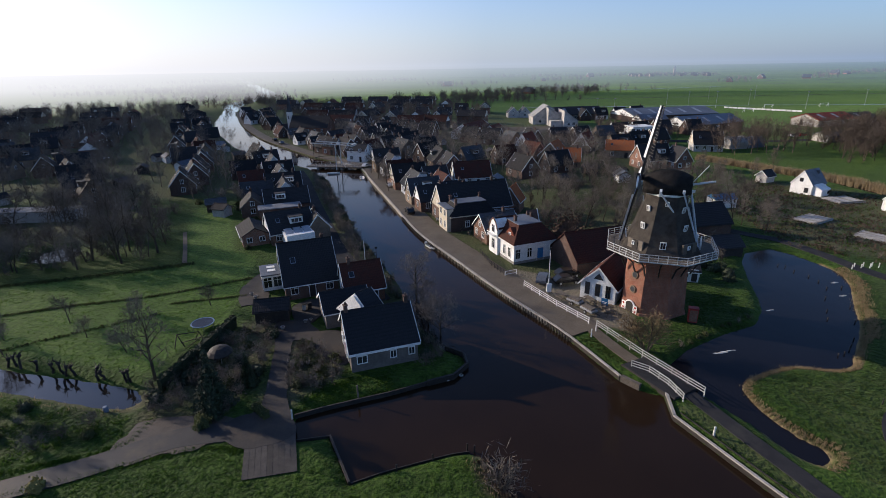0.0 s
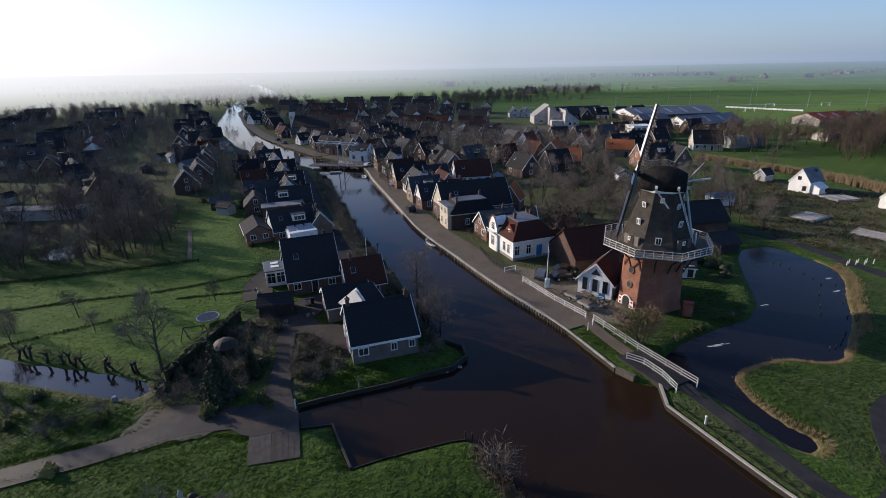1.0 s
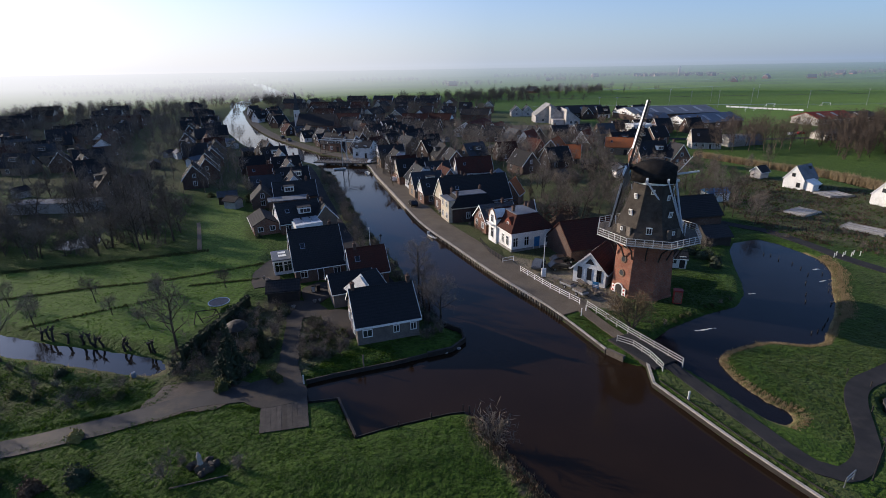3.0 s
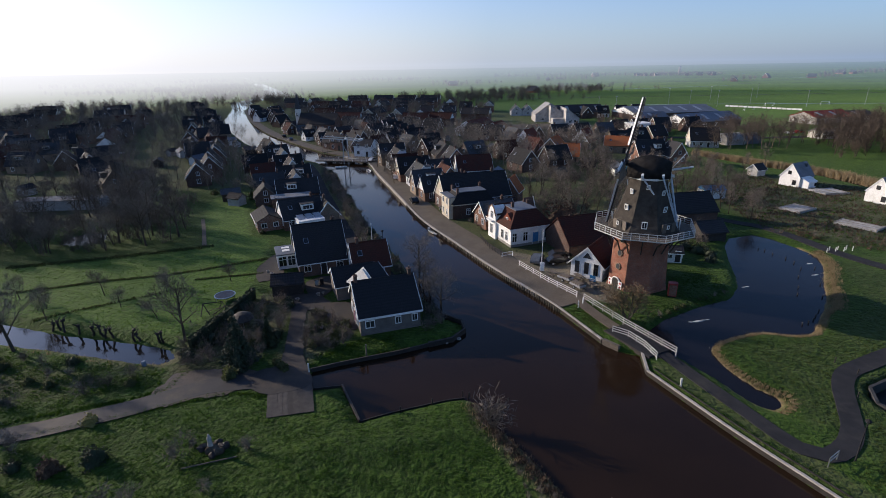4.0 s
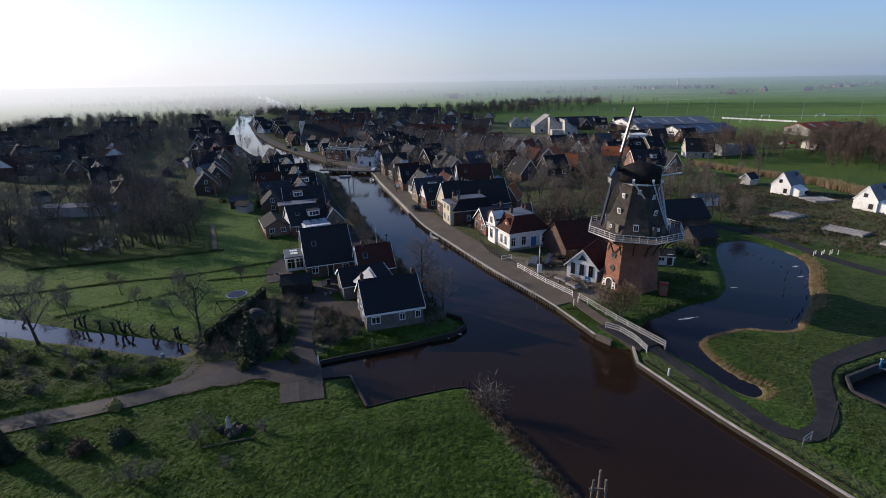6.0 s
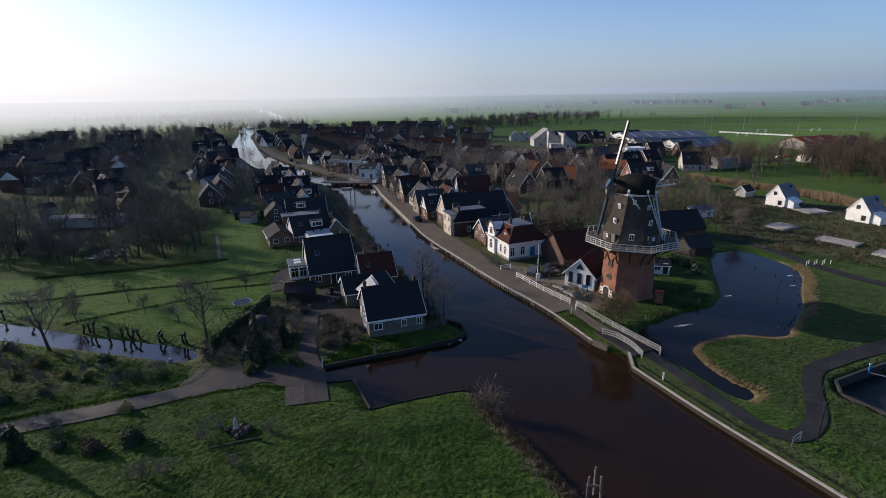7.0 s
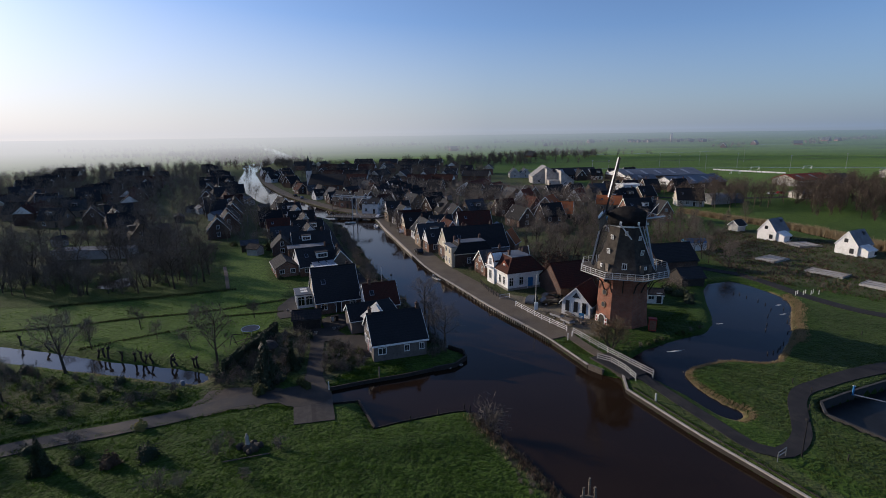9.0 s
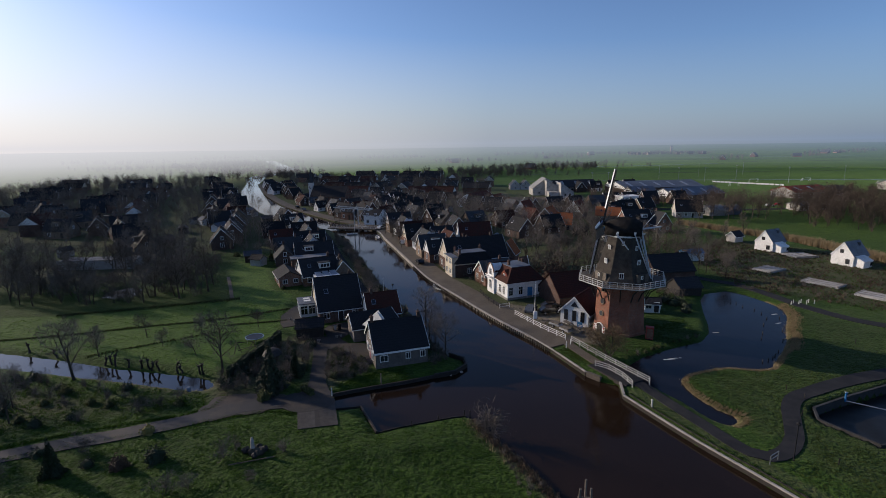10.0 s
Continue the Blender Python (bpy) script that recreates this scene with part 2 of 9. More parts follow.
CONCRETE = shade("concrete", (0.17, 0.162, 0.148), (0.27, 0.257, 0.235), 0.6, 8, 0.85, vary=0.12, stain=(0.16, 0.155, 0.13))
ASPHALT = shade("asphalt", (0.020, 0.021, 0.024), (0.036, 0.036, 0.038), 0.4, 22, 0.9, spec=0.12, vary=0.0, stain=(0.042, 0.041, 0.039))
PAVERS = shade("clay_pavers", (0.024, 0.022, 0.021), (0.042, 0.037, 0.034), 0.35, 7, 0.85, vary=0.0, stain=(0.055, 0.042, 0.032))
MUD = shade("wet_mud", (0.030, 0.023, 0.018), (0.066, 0.050, 0.038), 0.55, 5, 0.6, vary=0.0, bump=0.6, dist=0.06, stain=(0.085, 0.062, 0.045))
ROADWAY = shade("quay_paving", (0.086, 0.069, 0.050), (0.130, 0.106, 0.078), 0.3, 6, 0.85, vary=0.0, stain=(0.095, 0.082, 0.064))
WETROAD = shade("muddy_asphalt", (0.020, 0.020, 0.022), (0.035, 0.034, 0.036), 0.35, 9, 0.7, vary=0.0, stain=(0.055, 0.045, 0.034))
TIMBER = shade("grey_timber", (0.09, 0.075, 0.06), (0.16, 0.135, 0.108), 2.5, 20, 0.85, vary=0.25)
DARK_WOOD = shade("tarred_wood", (0.018, 0.015, 0.013), (0.035, 0.03, 0.026), 2.0, 16, 0.7, vary=0.25)
BARK = shade("bark", (0.050, 0.040, 0.030), (0.095, 0.078, 0.058), 1.5, 14, 0.95, spec=0.1, vary=0.25)
TWIG = shade("twigs", (0.105, 0.089, 0.073), (0.195, 0.166, 0.136), 0.8, 6, 0.95, spec=0.1, vary=0.3)
WOOD_BROWN = shade("brown_bark_and_twigs", (0.058, 0.045, 0.035), (0.118, 0.092, 0.072), 0.8, 6, 0.95, spec=0.1, vary=0.3)
TWIG_TAN = shade("tan_twigs", (0.12, 0.085, 0.05), (0.20, 0.145, 0.085), 0.8, 6, 0.95, spec=0.1, vary=0.2)
REED = through_lit(shade("dry_reed", (0.23, 0.172, 0.098), (0.37, 0.29, 0.175), 0.9, 9, 0.9, spec=0.15, vary=0.1), 0.35)
EVERGREEN = shade("evergreen_leaf", (0.012, 0.022, 0.010), (0.03, 0.048, 0.018), 1.2, 9, 0.7, vary=0.3)
LEAF = through_lit(shade("winter_leaf", (0.035, 0.050, 0.016), (0.075, 0.085, 0.03), 0.9, 7, 0.75, vary=0.3), 0.35)
LEAF_YELLOW = shade("yellow_leaf", (0.16, 0.14, 0.04), (0.27, 0.23, 0.075), 2, 9, 0.75, vary=0.1)
LEAF_BROWN = shade("brown_leaf", (0.055, 0.035, 0.022), (0.11, 0.065, 0.038), 2, 9, 0.8, vary=0.2)
BLADE = through_lit(shade("grass_blade", (0.025, 0.064, 0.006), (0.052, 0.104, 0.013), 0.5, 4, 0.7, spec=0.2, vary=0.0), 0.45)
PASTURE_BLADE = through_lit(shade("pasture_blade", (0.055, 0.120, 0.012), (0.090, 0.165, 0.022), 0.5, 4, 0.7, spec=0.2, vary=0.0), 0.5)
LAWN_BLADE = through_lit(shade("lawn_blade", (0.038, 0.058, 0.010), (0.072, 0.091, 0.018), 0.5, 4, 0.7, spec=0.2, vary=0.0), 0.4)
METAL = shade("galvanised_steel", (0.30, 0.31, 0.32), (0.42, 0.43, 0.44), 1, 12, 0.45, 0.8, vary=0.1)
SHEET = shade("steel_roof_sheet", (0.085, 0.10, 0.125), (0.13, 0.15, 0.18), 0.15, 3, 0.6, 0.0, vary=0.15)
BLACK = shade("black_plastic", (0.012, 0.012, 0.013), (0.024, 0.024, 0.026), 2, 14, 0.85, spec=0.15, vary=0.1)
RED_SHEET = shade("red_roof_sheet", (0.20, 0.03, 0.022), (0.29, 0.05, 0.035), 0.3, 3, 0.8, spec=0.1, vary=0.05)
RED_PAINT = shade("red_paint", (0.22, 0.016, 0.014), (0.34, 0.03, 0.024), 1, 8, 0.5, vary=0.1)
BLUE_PAINT = shade("blue_paint", (0.02, 0.13, 0.30), (0.035, 0.20, 0.42), 1.5, 9, 0.5, vary=0.1)
PALE_BLUE = shade("pale_blue_paint", (0.42, 0.46, 0.50), (0.55, 0.58, 0.62), 1.5, 12, 0.55, bump=0.08, vary=0.06)
BLUE_GREY = shade("blue_grey_paint", (0.10, 0.15, 0.26), (0.16, 0.22, 0.34), 1.5, 12, 0.55, bump=0.08, vary=0.06)
SOLAR = shade("solar_glass", (0.012, 0.018, 0.045), (0.02, 0.03, 0.07), 1.5, 9, 0.2, vary=0.1)
PALE_SLAB = shade("dry_pale_concrete", (0.26, 0.255, 0.24), (0.40, 0.39, 0.37), 0.6, 8, 0.85, vary=0.08, stain=(0.22, 0.215, 0.195))
DARK_CONCRETE = shade("wet_dark_concrete", (0.028, 0.028, 0.028), (0.05, 0.049, 0.047), 0.8, 8, 0.85, vary=0.1)
MEMBRANE = shade("roof_membrane", (0.15, 0.16, 0.175), (0.23, 0.24, 0.255), 0.5, 4, 0.8, spec=0.1, vary=0.1)
RAIL_WHITE = shade("weathered_white_paint", (0.42, 0.42, 0.40), (0.56, 0.56, 0.54), 1.5, 14, 0.7, bump=0.08, vary=0.08)
PLANK = shade("wet_planks", (0.030, 0.027, 0.025), (0.054, 0.048, 0.043), 1.5, 14, 0.8, vary=0.3)
STONE = shade("pale_stone", (0.52, 0.50, 0.46), (0.66, 0.64, 0.60), 4, 20, 0.7, vary=0.0)
CAR_PAINTS = [shade("car_%s" % c, tuple(0.85 * v for v in k), k, 1, 6, 0.25, 0.1, 0.6, 0.02, vary=0.05)
              for c, k in (("white", (0.7, 0.7, 0.7)), ("grey", (0.13, 0.14, 0.15)), ("black", (0.015, 0.016, 0.018)), ("blue", (0.03, 0.06, 0.16)), ("red", (0.3, 0.02, 0.02)))]

# ---- building helpers ----
def box(bm, c, s, rz=0.0, rx=0.0, ry=0.0):
    bmesh.ops.create_cube(bm, size=1.0, matrix=pose(*c, rx, ry, rz) @ Matrix.Diagonal((*s, 1)))
    return bm


def rod(bm, a, b, r0, r1=None, n=6):
    """A tapered round bar from a to b."""
    a, b = Vector(a), Vector(b)
    d = b - a
    m = Matrix.Translation((a + b) / 2) @ d.to_track_quat('Z', 'Y').to_matrix().to_4x4()
    bmesh.ops.create_cone(bm, cap_ends=True, segments=n, radius1=r0, radius2=r0 if r1 is None else r1, depth=d.length, matrix=m)
    return bm


def beam(bm, a, b, w, h):
    """A square bar from a to b, w wide and h high."""
    a, b = Vector(a), Vector(b)
    d = b - a
    m = Matrix.Translation((a + b) / 2) @ d.to_track_quat('Y', 'Z').to_matrix().to_4x4()
    bmesh.ops.create_cube(bm, size=1.0, matrix=m @ Matrix.Diagonal((w, d.length, h, 1)))
    return bm


def prism(bm, outline, lo, hi, axis='z'):
    """An outline of 2D points pulled from lo to hi along an axis."""
    def put(p, h):
        return {'z': (p[0], p[1], h), 'x': (h, p[0], p[1]), 'y': (p[0], h, p[1])}[axis]
    a = [bm.verts.new(put(p, lo)) for p in outline]
    b = [bm.verts.new(put(p, hi)) for p in outline]
    k = len(outline)
    fs = [bm.faces.new(a[::-1]), bm.faces.new(b)]
    fs += [bm.faces.new((a[i], a[(i + 1) % k], b[(i + 1) % k], b[i])) for i in range(k)]
    bmesh.ops.recalc_face_normals(bm, faces=fs)
    return bm


def lathe(bm, profile, n=16, turn=0.0, centre=(0, 0), ring=False):
    """Rings of (radius, z) joined to a closed body."""
    rings = []
    for r, z in profile:
        rings.append([bm.verts.new((centre[0] + r * math.cos(turn + 2 * math.pi * i / n),
                                    centre[1] + r * math.sin(turn + 2 * math.pi * i / n), z)) for i in range(n)])
    for u, v in zip(rings, rings[1:]):
        for i in range(n):
            bm.faces.new((u[i], u[(i + 1) % n], v[(i + 1) % n], v[i]))
    if ring:
        for i in range(n):
            bm.faces.new((rings[-1][i], rings[-1][(i + 1) % n], rings[0][(i + 1) % n], rings[0][i]))
    else:
        bm.faces.new(rings[0][::-1]), bm.faces.new(rings[-1])
    return bm


def soften(bm, width, seg=1):
    bmesh.ops.bevel(bm, geom=[e for e in bm.edges], offset=width, segments=seg, affect='EDGES', clamp_overlap=True)
    return bm


def part(name, bm, mat, parent=None, label="", at=None, smooth=False):
    if isinstance(bm, bpy.types.Mesh):
        me = bm
    else:
        me = bpy.data.meshes.new(name)
        bm.to_mesh(me)
        bm.free()
        me.materials.append(mat)
        if smooth:
            me.polygons.foreach_set("use_smooth", [True] * len(me.polygons))
    ob = new(name, me)
    if parent:
        ob.parent = parent
    if at is not None:
        ob.matrix_basis = at
    if label:
        ob["label"] = label
    return ob


def thing(name, at, label, category, group="", kind=""):
    ob = new(name)
    ob.matrix_basis = at
    ob.empty_display_size = 0.3
    return tagged(ob, label, category, group, kind)


def raw_mesh(name, verts, faces, mat):
    me = bpy.data.meshes.new(name)
    me.from_pydata(verts, [], faces)
    me.materials.append(mat)
    me.update()
    return me


def smooth_line(pts, step=1.0):
    """A curve through the points, sampled every step metres or so."""
    p = [np.array(q, float) for q in pts]
    p = [2 * p[0] - p[1]] + p + [2 * p[-1] - p[-2]]
    out = []
    for a, b, c, d in zip(p, p[1:], p[2:], p[3:]):
        k = max(1, int(np.linalg.norm(c - b) / step))
        for i in range(k):
            t = i / k
            out.append(0.5 * (2 * b + (c - a) * t + (2 * a - 5 * b + 4 * c - d) * t * t + (3 * b - a - 3 * c + d) * t ** 3))
    out.append(p[-2])
    return np.array(out)


def ribbon(name, pts, width, top, deep, mat, step=1.0, shift=0.0):
    """A slab of road that follows a line."""
    c = smooth_line(pts, step)
    d = np.gradient(c, axis=0)
    d /= np.linalg.norm(d, axis=1)[:, None]
    nrm = np.stack([-d[:, 1], d[:, 0]], 1)
    w = np.full(len(c), width) if np.isscalar(width) else np.interp(np.linspace(0, 1, len(c)), np.linspace(0, 1, len(width)), width)
    lft, rgt = c + nrm * (w / 2 + shift)[:, None], c - nrm * (w / 2 - shift)[:, None]
    v, f = [], []
    for a, b in zip(lft, rgt):
        v += [(*a, top - deep), (*a, top), (*b, top), (*b, top - deep)]
    for i in range(len(c) - 1):
        k = 4 * i
        for j in range(3):
            f.append((k + j, k + j + 1, k + j + 5, k + j + 4))
    f += [(0, 3, 2, 1), (4 * len(c) - 4, 4 * len(c) - 3, 4 * len(c) - 2, 4 * len(c) - 1)]
    me = raw_mesh(name, v, f, mat)
    b = bmesh.new()
    b.from_mesh(me)
    bmesh.ops.recalc_face_normals(b, faces=b.faces)
    b.to_mesh(me)
    b.free()
    return me


def slab(outline, lo, hi):
    return prism(bmesh.new(), outline, lo, hi)

# ---- ground and water ----
EAST_QUAY = [(45, 0.5), (31.7, 23.4), (26.6, 32.0), (21.4, 42.1)]
EAST_QUAY_UP = [(17.8, 48.9), (13.7, 57.8), (11.3, 62.1), (4.8, 72.5), (-2.6, 86.0), (-11.0, 101.9), (-19.3, 123.4), (-31.2, 154.4),
                (-39.3, 175.5), (-51.0, 188.3), (-63.1, 198.4), (-88.5, 229.3), (-113.0, 262.7), (-149.0, 323.8), (-195.7, 417.9)]
FAR_EAST = [(-232, 520), (-250, 636), (-281, 741), (-450, 1091), (-563, 1329), (-742, 1698), (-950, 2100)]
FAR_WEST = [(-975, 2100), (-765, 1700), (-585, 1330), (-472, 1091), (-304, 741), (-272, 636), (-255, 520)]
WEST_BANK = [(-214, 437), (-176, 344), (-149, 291), (-111, 231), (-93, 208.5), (-59, 178), (-48.5, 161), (-39.2, 137.4), (-32.4, 120.5),
             (-23.0, 99.5), (-16.6, 86.0), (-11.4, 75), (-6.6, 60.5), (-2.8, 55.0), (-0.4, 53.4), (0.1, 51.2)]
BAY = [(-1.5, 48.7), (-4.5, 47.3), (-8.6, 45.2), (-12.0, 43.8), (-15.2, 42.4), (-18.0, 41.0), (-16.9, 37.6), (-13.5, 38.4), (-10.2, 32.5), (-7.5, 33.9), (-1.3, 36.4), (0.4, 36.8)]
SOUTH_BANK = [(2.1, 35.9), (3.6, 32.6), (5.6, 30.0), (7.6, 27.0), (9.6, 23.4), (13.4, 16), (42, -45), (80, -125)]
RIVER = [(125, -125), *EAST_QUAY, (21.9, 46.0), (19.6, 47.0), *EAST_QUAY_UP, *FAR_EAST, *FAR_WEST, *WEST_BANK, *BAY, *SOUTH_BANK]
POND_LINE = [(21.0, 48.2), (24, 51.4), (28, 55.5), (34.7, 59.8), (40.3, 62.6), (43.5, 67), (45.1, 71), (47.5, 79), (50.2, 86.5), (53, 91), (58.9, 93.4),
             (61.2, 90.5), (63.0, 85.5), (63.9, 81.1), (62, 76.1), (57.4, 68.6), (54.6, 63.4), (52, 59.8), (47.9, 54.8), (46.2, 52.5), (43.5, 51.7), (39.5, 52.4),
             (36.1, 51.4), (32.7, 49.8), (30.9, 47.8), (30.8, 45.4), (31.3, 42.4), (32.5, 39.7), (34.0, 38.0), (33.6, 37.0), (32.5, 36.2), (31.2, 37.1), (30.3, 38.8),
             (29.1, 41.7), (27.7, 44.0), (26.3, 46.4), (22.8, 46.2)]
DITCH_LINE = [(-130, 61), (-95, 56), (-67.9, 51.2), (-62.5, 50.0), (-55.6, 48.3), (-47.7, 47.1), (-42.4, 46.2), (-38.3, 45.2), (-36.4, 43.6), (-36.8, 42.0),
              (-40.6, 42.2), (-44.9, 43.0), (-48.3, 43.6), (-53.0, 44.5), (-58.2, 45.2), (-63.1, 46.1), (-68.5, 47.0), (-95, 51.5), (-130, 57)]
WOOD_POND = [(-85.5, 85.0), (-81.5, 84), (-78.5, 85.5), (-78.3, 88.5), (-80.5, 92), (-84.5, 93.5), (-87.0, 90)]
FIELD_DITCH = [(84, 190), (97.8, 166.5), (107.6, 151.5), (112.5, 128), (116, 100), (119, 100), (115.5, 129), (110, 153), (99.5, 169), (86, 192)]
BASIN = [(44.2, 39.7), (49.2, 42.3), (56.3, 45.6), (64, 49), (70, 37), (57.5, 33), (46.4, 31.8), (43.0, 36.9)]
LEVEL = -0.6


def signed(P, poly):
    """Distance from points to a closed line, negative inside."""
    d = np.full(len(P), 1e9)
    inside = np.zeros(len(P), bool)
    q = np.array(poly, float)
    for a, b in zip(q, np.roll(q, -1, 0)):
        ab = b - a
        t = np.clip(((P - a) @ ab) / (ab @ ab), 0, 1)
        d = np.minimum(d, np.hypot(*(P - a - t[:, None] * ab).T))
        cross = ((a[1] > P[:, 1]) != (b[1] > P[:, 1]))
        xi = a[0] + (P[:, 1] - a[1]) / (ab[1] if abs(ab[1]) > 1e-9 else 1e-9) * ab[0]
        inside ^= cross & (P[:, 0] < xi)
    return np.where(inside, -d, d)


def wet(P):
    d = signed(P, RIVER)
    for line in (POND_LINE, DITCH_LINE, WOOD_POND, FIELD_DITCH):
        d = np.minimum(d, signed(P, line))
    return d


def lumps(P, scale, seed):
    """Smooth random waves."""
    r = np.random.RandomState(seed)
    out = np.zeros(len(P))
    for _ in range(7):
        k = r.normal(size=2) / scale
        out += np.sin(P @ k + r.uniform(0, 6.28))
    return out / 7


def axis(marks):
    """Grid lines: (from, to, step) stretches joined."""
    out = []
    for a, b, s in marks:
        k = int(round((b - a) / s))
        out += list(np.linspace(a, b, k, endpoint=False))
    return out


def outward(a, limit, step, ratio):
    out, x = [], a
    while abs(x) < limit:
        out.append(x)
        x += step
        step *= ratio
    return out + [math.copysign(limit, x)]


gx = [-v for v in outward(132, 4900, 1.6, 1.05)][::-1] + axis([(-131, -66, 1.5), (-66, 66, 0.7), (66, 131, 1.5)]) + outward(132, 4900, 1.6, 1.08)
gy = [-v for v in outward(30, 1500, 3, 1.2)][::-1] + axis([(-29, 18, 2.0), (18, 98, 0.7), (98, 260, 1.6)]) + outward(260, 4900, 1.7, 1.04)
gx, gy = np.array(gx), np.array(gy)
X, Y = np.meshgrid(gx, gy)
P = np.stack([X.ravel(), Y.ravel()], 1)
D = wet(P)
near = np.clip(1 - np.hypot(P[:, 0], P[:, 1] - 60) / 300, 0, 1)
land = 0.05 * lumps(P, 6, 3) * near + 0.03 * lumps(P, 1.6, 5) * near - 0.05
# a low dyke along the south meadow and soft banks round the pond
land += 0.45 * np.exp(-((P[:, 1] - 27.5 - 0.22 * (P[:, 0] + 10)) / 2.6) ** 2) * np.clip((4 - P[:, 0]) / 6, 0, 1) * np.clip((P[:, 0] + 20) / 6, 0, 1) * np.clip((D - 0.5) / 3, 0, 1)
town = signed(P, [(-300, 150), (-110, 122), (-62, 127), (-46, 92), (-34, 84), (-22, 62), (-6, 50), (2, 52), (14, 62), (30, 72), (42, 92), (60, 150), (85, 240), (70, 330), (-40, 480), (-260, 560), (-420, 380)])
quay_side = np.minimum(np.abs(signed(P, [(45, 0.5), (31.7, 23.4), (21.4, 42.1), (17.8, 48.9), (4.8, 72.5), (-11, 101.9), (-39, 175), (-38, 176), (4.8, 73.5), (18.8, 49), (46, 1)])), 50)
slope = np.where(quay_side < 2, 0.35, 1.6)
z = np.where(D > 0, LEVEL + np.minimum(D / slope, 1) * (land - LEVEL), LEVEL + np.maximum(D * 0.9, -0.9))
bas = signed(P, BASIN)
z = np.where(bas < 0.0, -1.6, z)
z = np.where(np.hypot(P[:, 0], P[:, 1]) > 700, np.minimum(z, 0), z)
cover = np.zeros((len(P), 4))
# open pasture grows paler with distance, partly haze put into the grass colour
cover[:, 3] = np.clip((np.hypot(P[:, 0] + 20, P[:, 1] - 80) - 130) / 160, 0.22, 1)
for poly in ([(-70, 10), (-46, 27), (-20, 35), (-9, 33), (2, 37), (12, 12), (-20, -20), (-120, -20)], [(14, 58), (20, 50), (30, 40), (60, -10), (140, 0), (140, 66), (72, 70), (60, 88), (42, 62), (46, 92), (22, 62)],
             [(-80, 44), (-36, 41), (-33, 36), (-46, 31), (-90, 15)], [(56, 100), (66, 84), (130, 76), (122, 124), (85, 160)]):
    cover[:, 3] = np.minimum(cover[:, 3], np.clip(0.5 + signed(P, poly) / 4, 0.10 if poly[0] == (-70, 10) else 0, 1))
cover[:, 3] = np.maximum(cover[:, 3], np.clip(-signed(P, [(-130, 60), (-66, 52), (-38, 47), (-34, 62), (-40, 88), (-46, 91), (-62, 124), (-74, 124), (-64, 101), (-54, 83), (-84, 72), (-130, 66)]) / 2, 0, 0.9))
cover[:, 0] = np.clip(-town / 14, 0, 0.7)
for poly, wdt in (([(-66, 47), (-40, 38), (-30, 40), (-22, 44), (-24, 62), (-31, 66), (-33, 62), (-37, 47)], 3), ([(-62, 92), (-110, 84), (-150, 100), (-120, 140), (-80, 126), (-70, 106)], 14),
                  ([(62, 94), (80, 78), (130, 82), (125, 122), (85, 160), (56, 130)], 5), ([(-24, 41), (-18, 41), (-13, 50), (-20, 60), (-25, 58)], 2),
                  ([(-90, 40), (-62, 44), (-40, 40.5), (-33, 37), (-46, 31), (-90, 15)], 8), ([(-35, 36.6), (-27, 38), (-23, 41.5), (-31, 43), (-37, 42)], 2), ([(25, 88), (50, 92), (58, 100), (60, 140), (20, 110)], 4)):
    cover[:, 0] = np.maximum(cover[:, 0], np.clip(-signed(P, poly) / wdt, 0, 1) * 0.8)
cover[:, 0] = np.maximum(cover[:, 0], np.clip(1.5 - D / 2.2, 0, 1) * (P[:, 0] > 0.5) * (P[:, 0] < 18) * (P[:, 1] < 36.5))
lawn = signed(P, [(32, 30), (33, 49), (44, 52), (56, 60), (66, 84), (140, 70), (140, 0), (60, -10)])
cover[:, 0] = np.maximum(cover[:, 0], np.clip(-lawn / 3, 0, 1) * 0.3)
cover[:, 0] = np.maximum(cover[:, 0], np.clip(-signed(P, [(21.5, 43.5), (26.5, 32.5), (32, 23), (46, -1), (50, 1), (35.5, 24), (29.5, 35), (24, 45)]) / 0.6, 0, 1) * 0.5)
pond_d = signed(P, POND_LINE)
cover[:, 2] = np.clip(1.0 - pond_d / 0.8, 0, 1) * (P[:, 0] > 29.5) * (P[:, 1] < 86) * (signed(P, [(26, 52), (34.5, 59), (42, 63), (48, 79), (54, 93), (20, 95), (20, 50)]) > 0)
cover[:, 1] = np.clip(-signed(P, [(9, 72.5), (17, 61), (23, 58.5), (24.5, 64), (21, 74), (14, 79), (8, 82), (4, 79)]) / 1.0, 0, 1)
nx, ny = len(gx), len(gy)
idx = np.arange(nx * ny).reshape(ny, nx)
quads = np.stack([idx[:-1, :-1], idx[:-1, 1:], idx[1:, 1:], idx[1:, :-1]], -1).reshape(-1, 4)
gm = raw_mesh("ground", np.column_stack([P, z]).tolist(), quads.tolist(), GROUND)
gm.color_attributes.new("cover", 'FLOAT_COLOR', 'POINT').data.foreach_set("color", cover.ravel())
gm.polygons.foreach_set("use_smooth", [True] * len(gm.polygons))
ground = tagged(new("ground", gm), "flat green winter polder grassland with gardens and ditches", "ground", kind="structure")


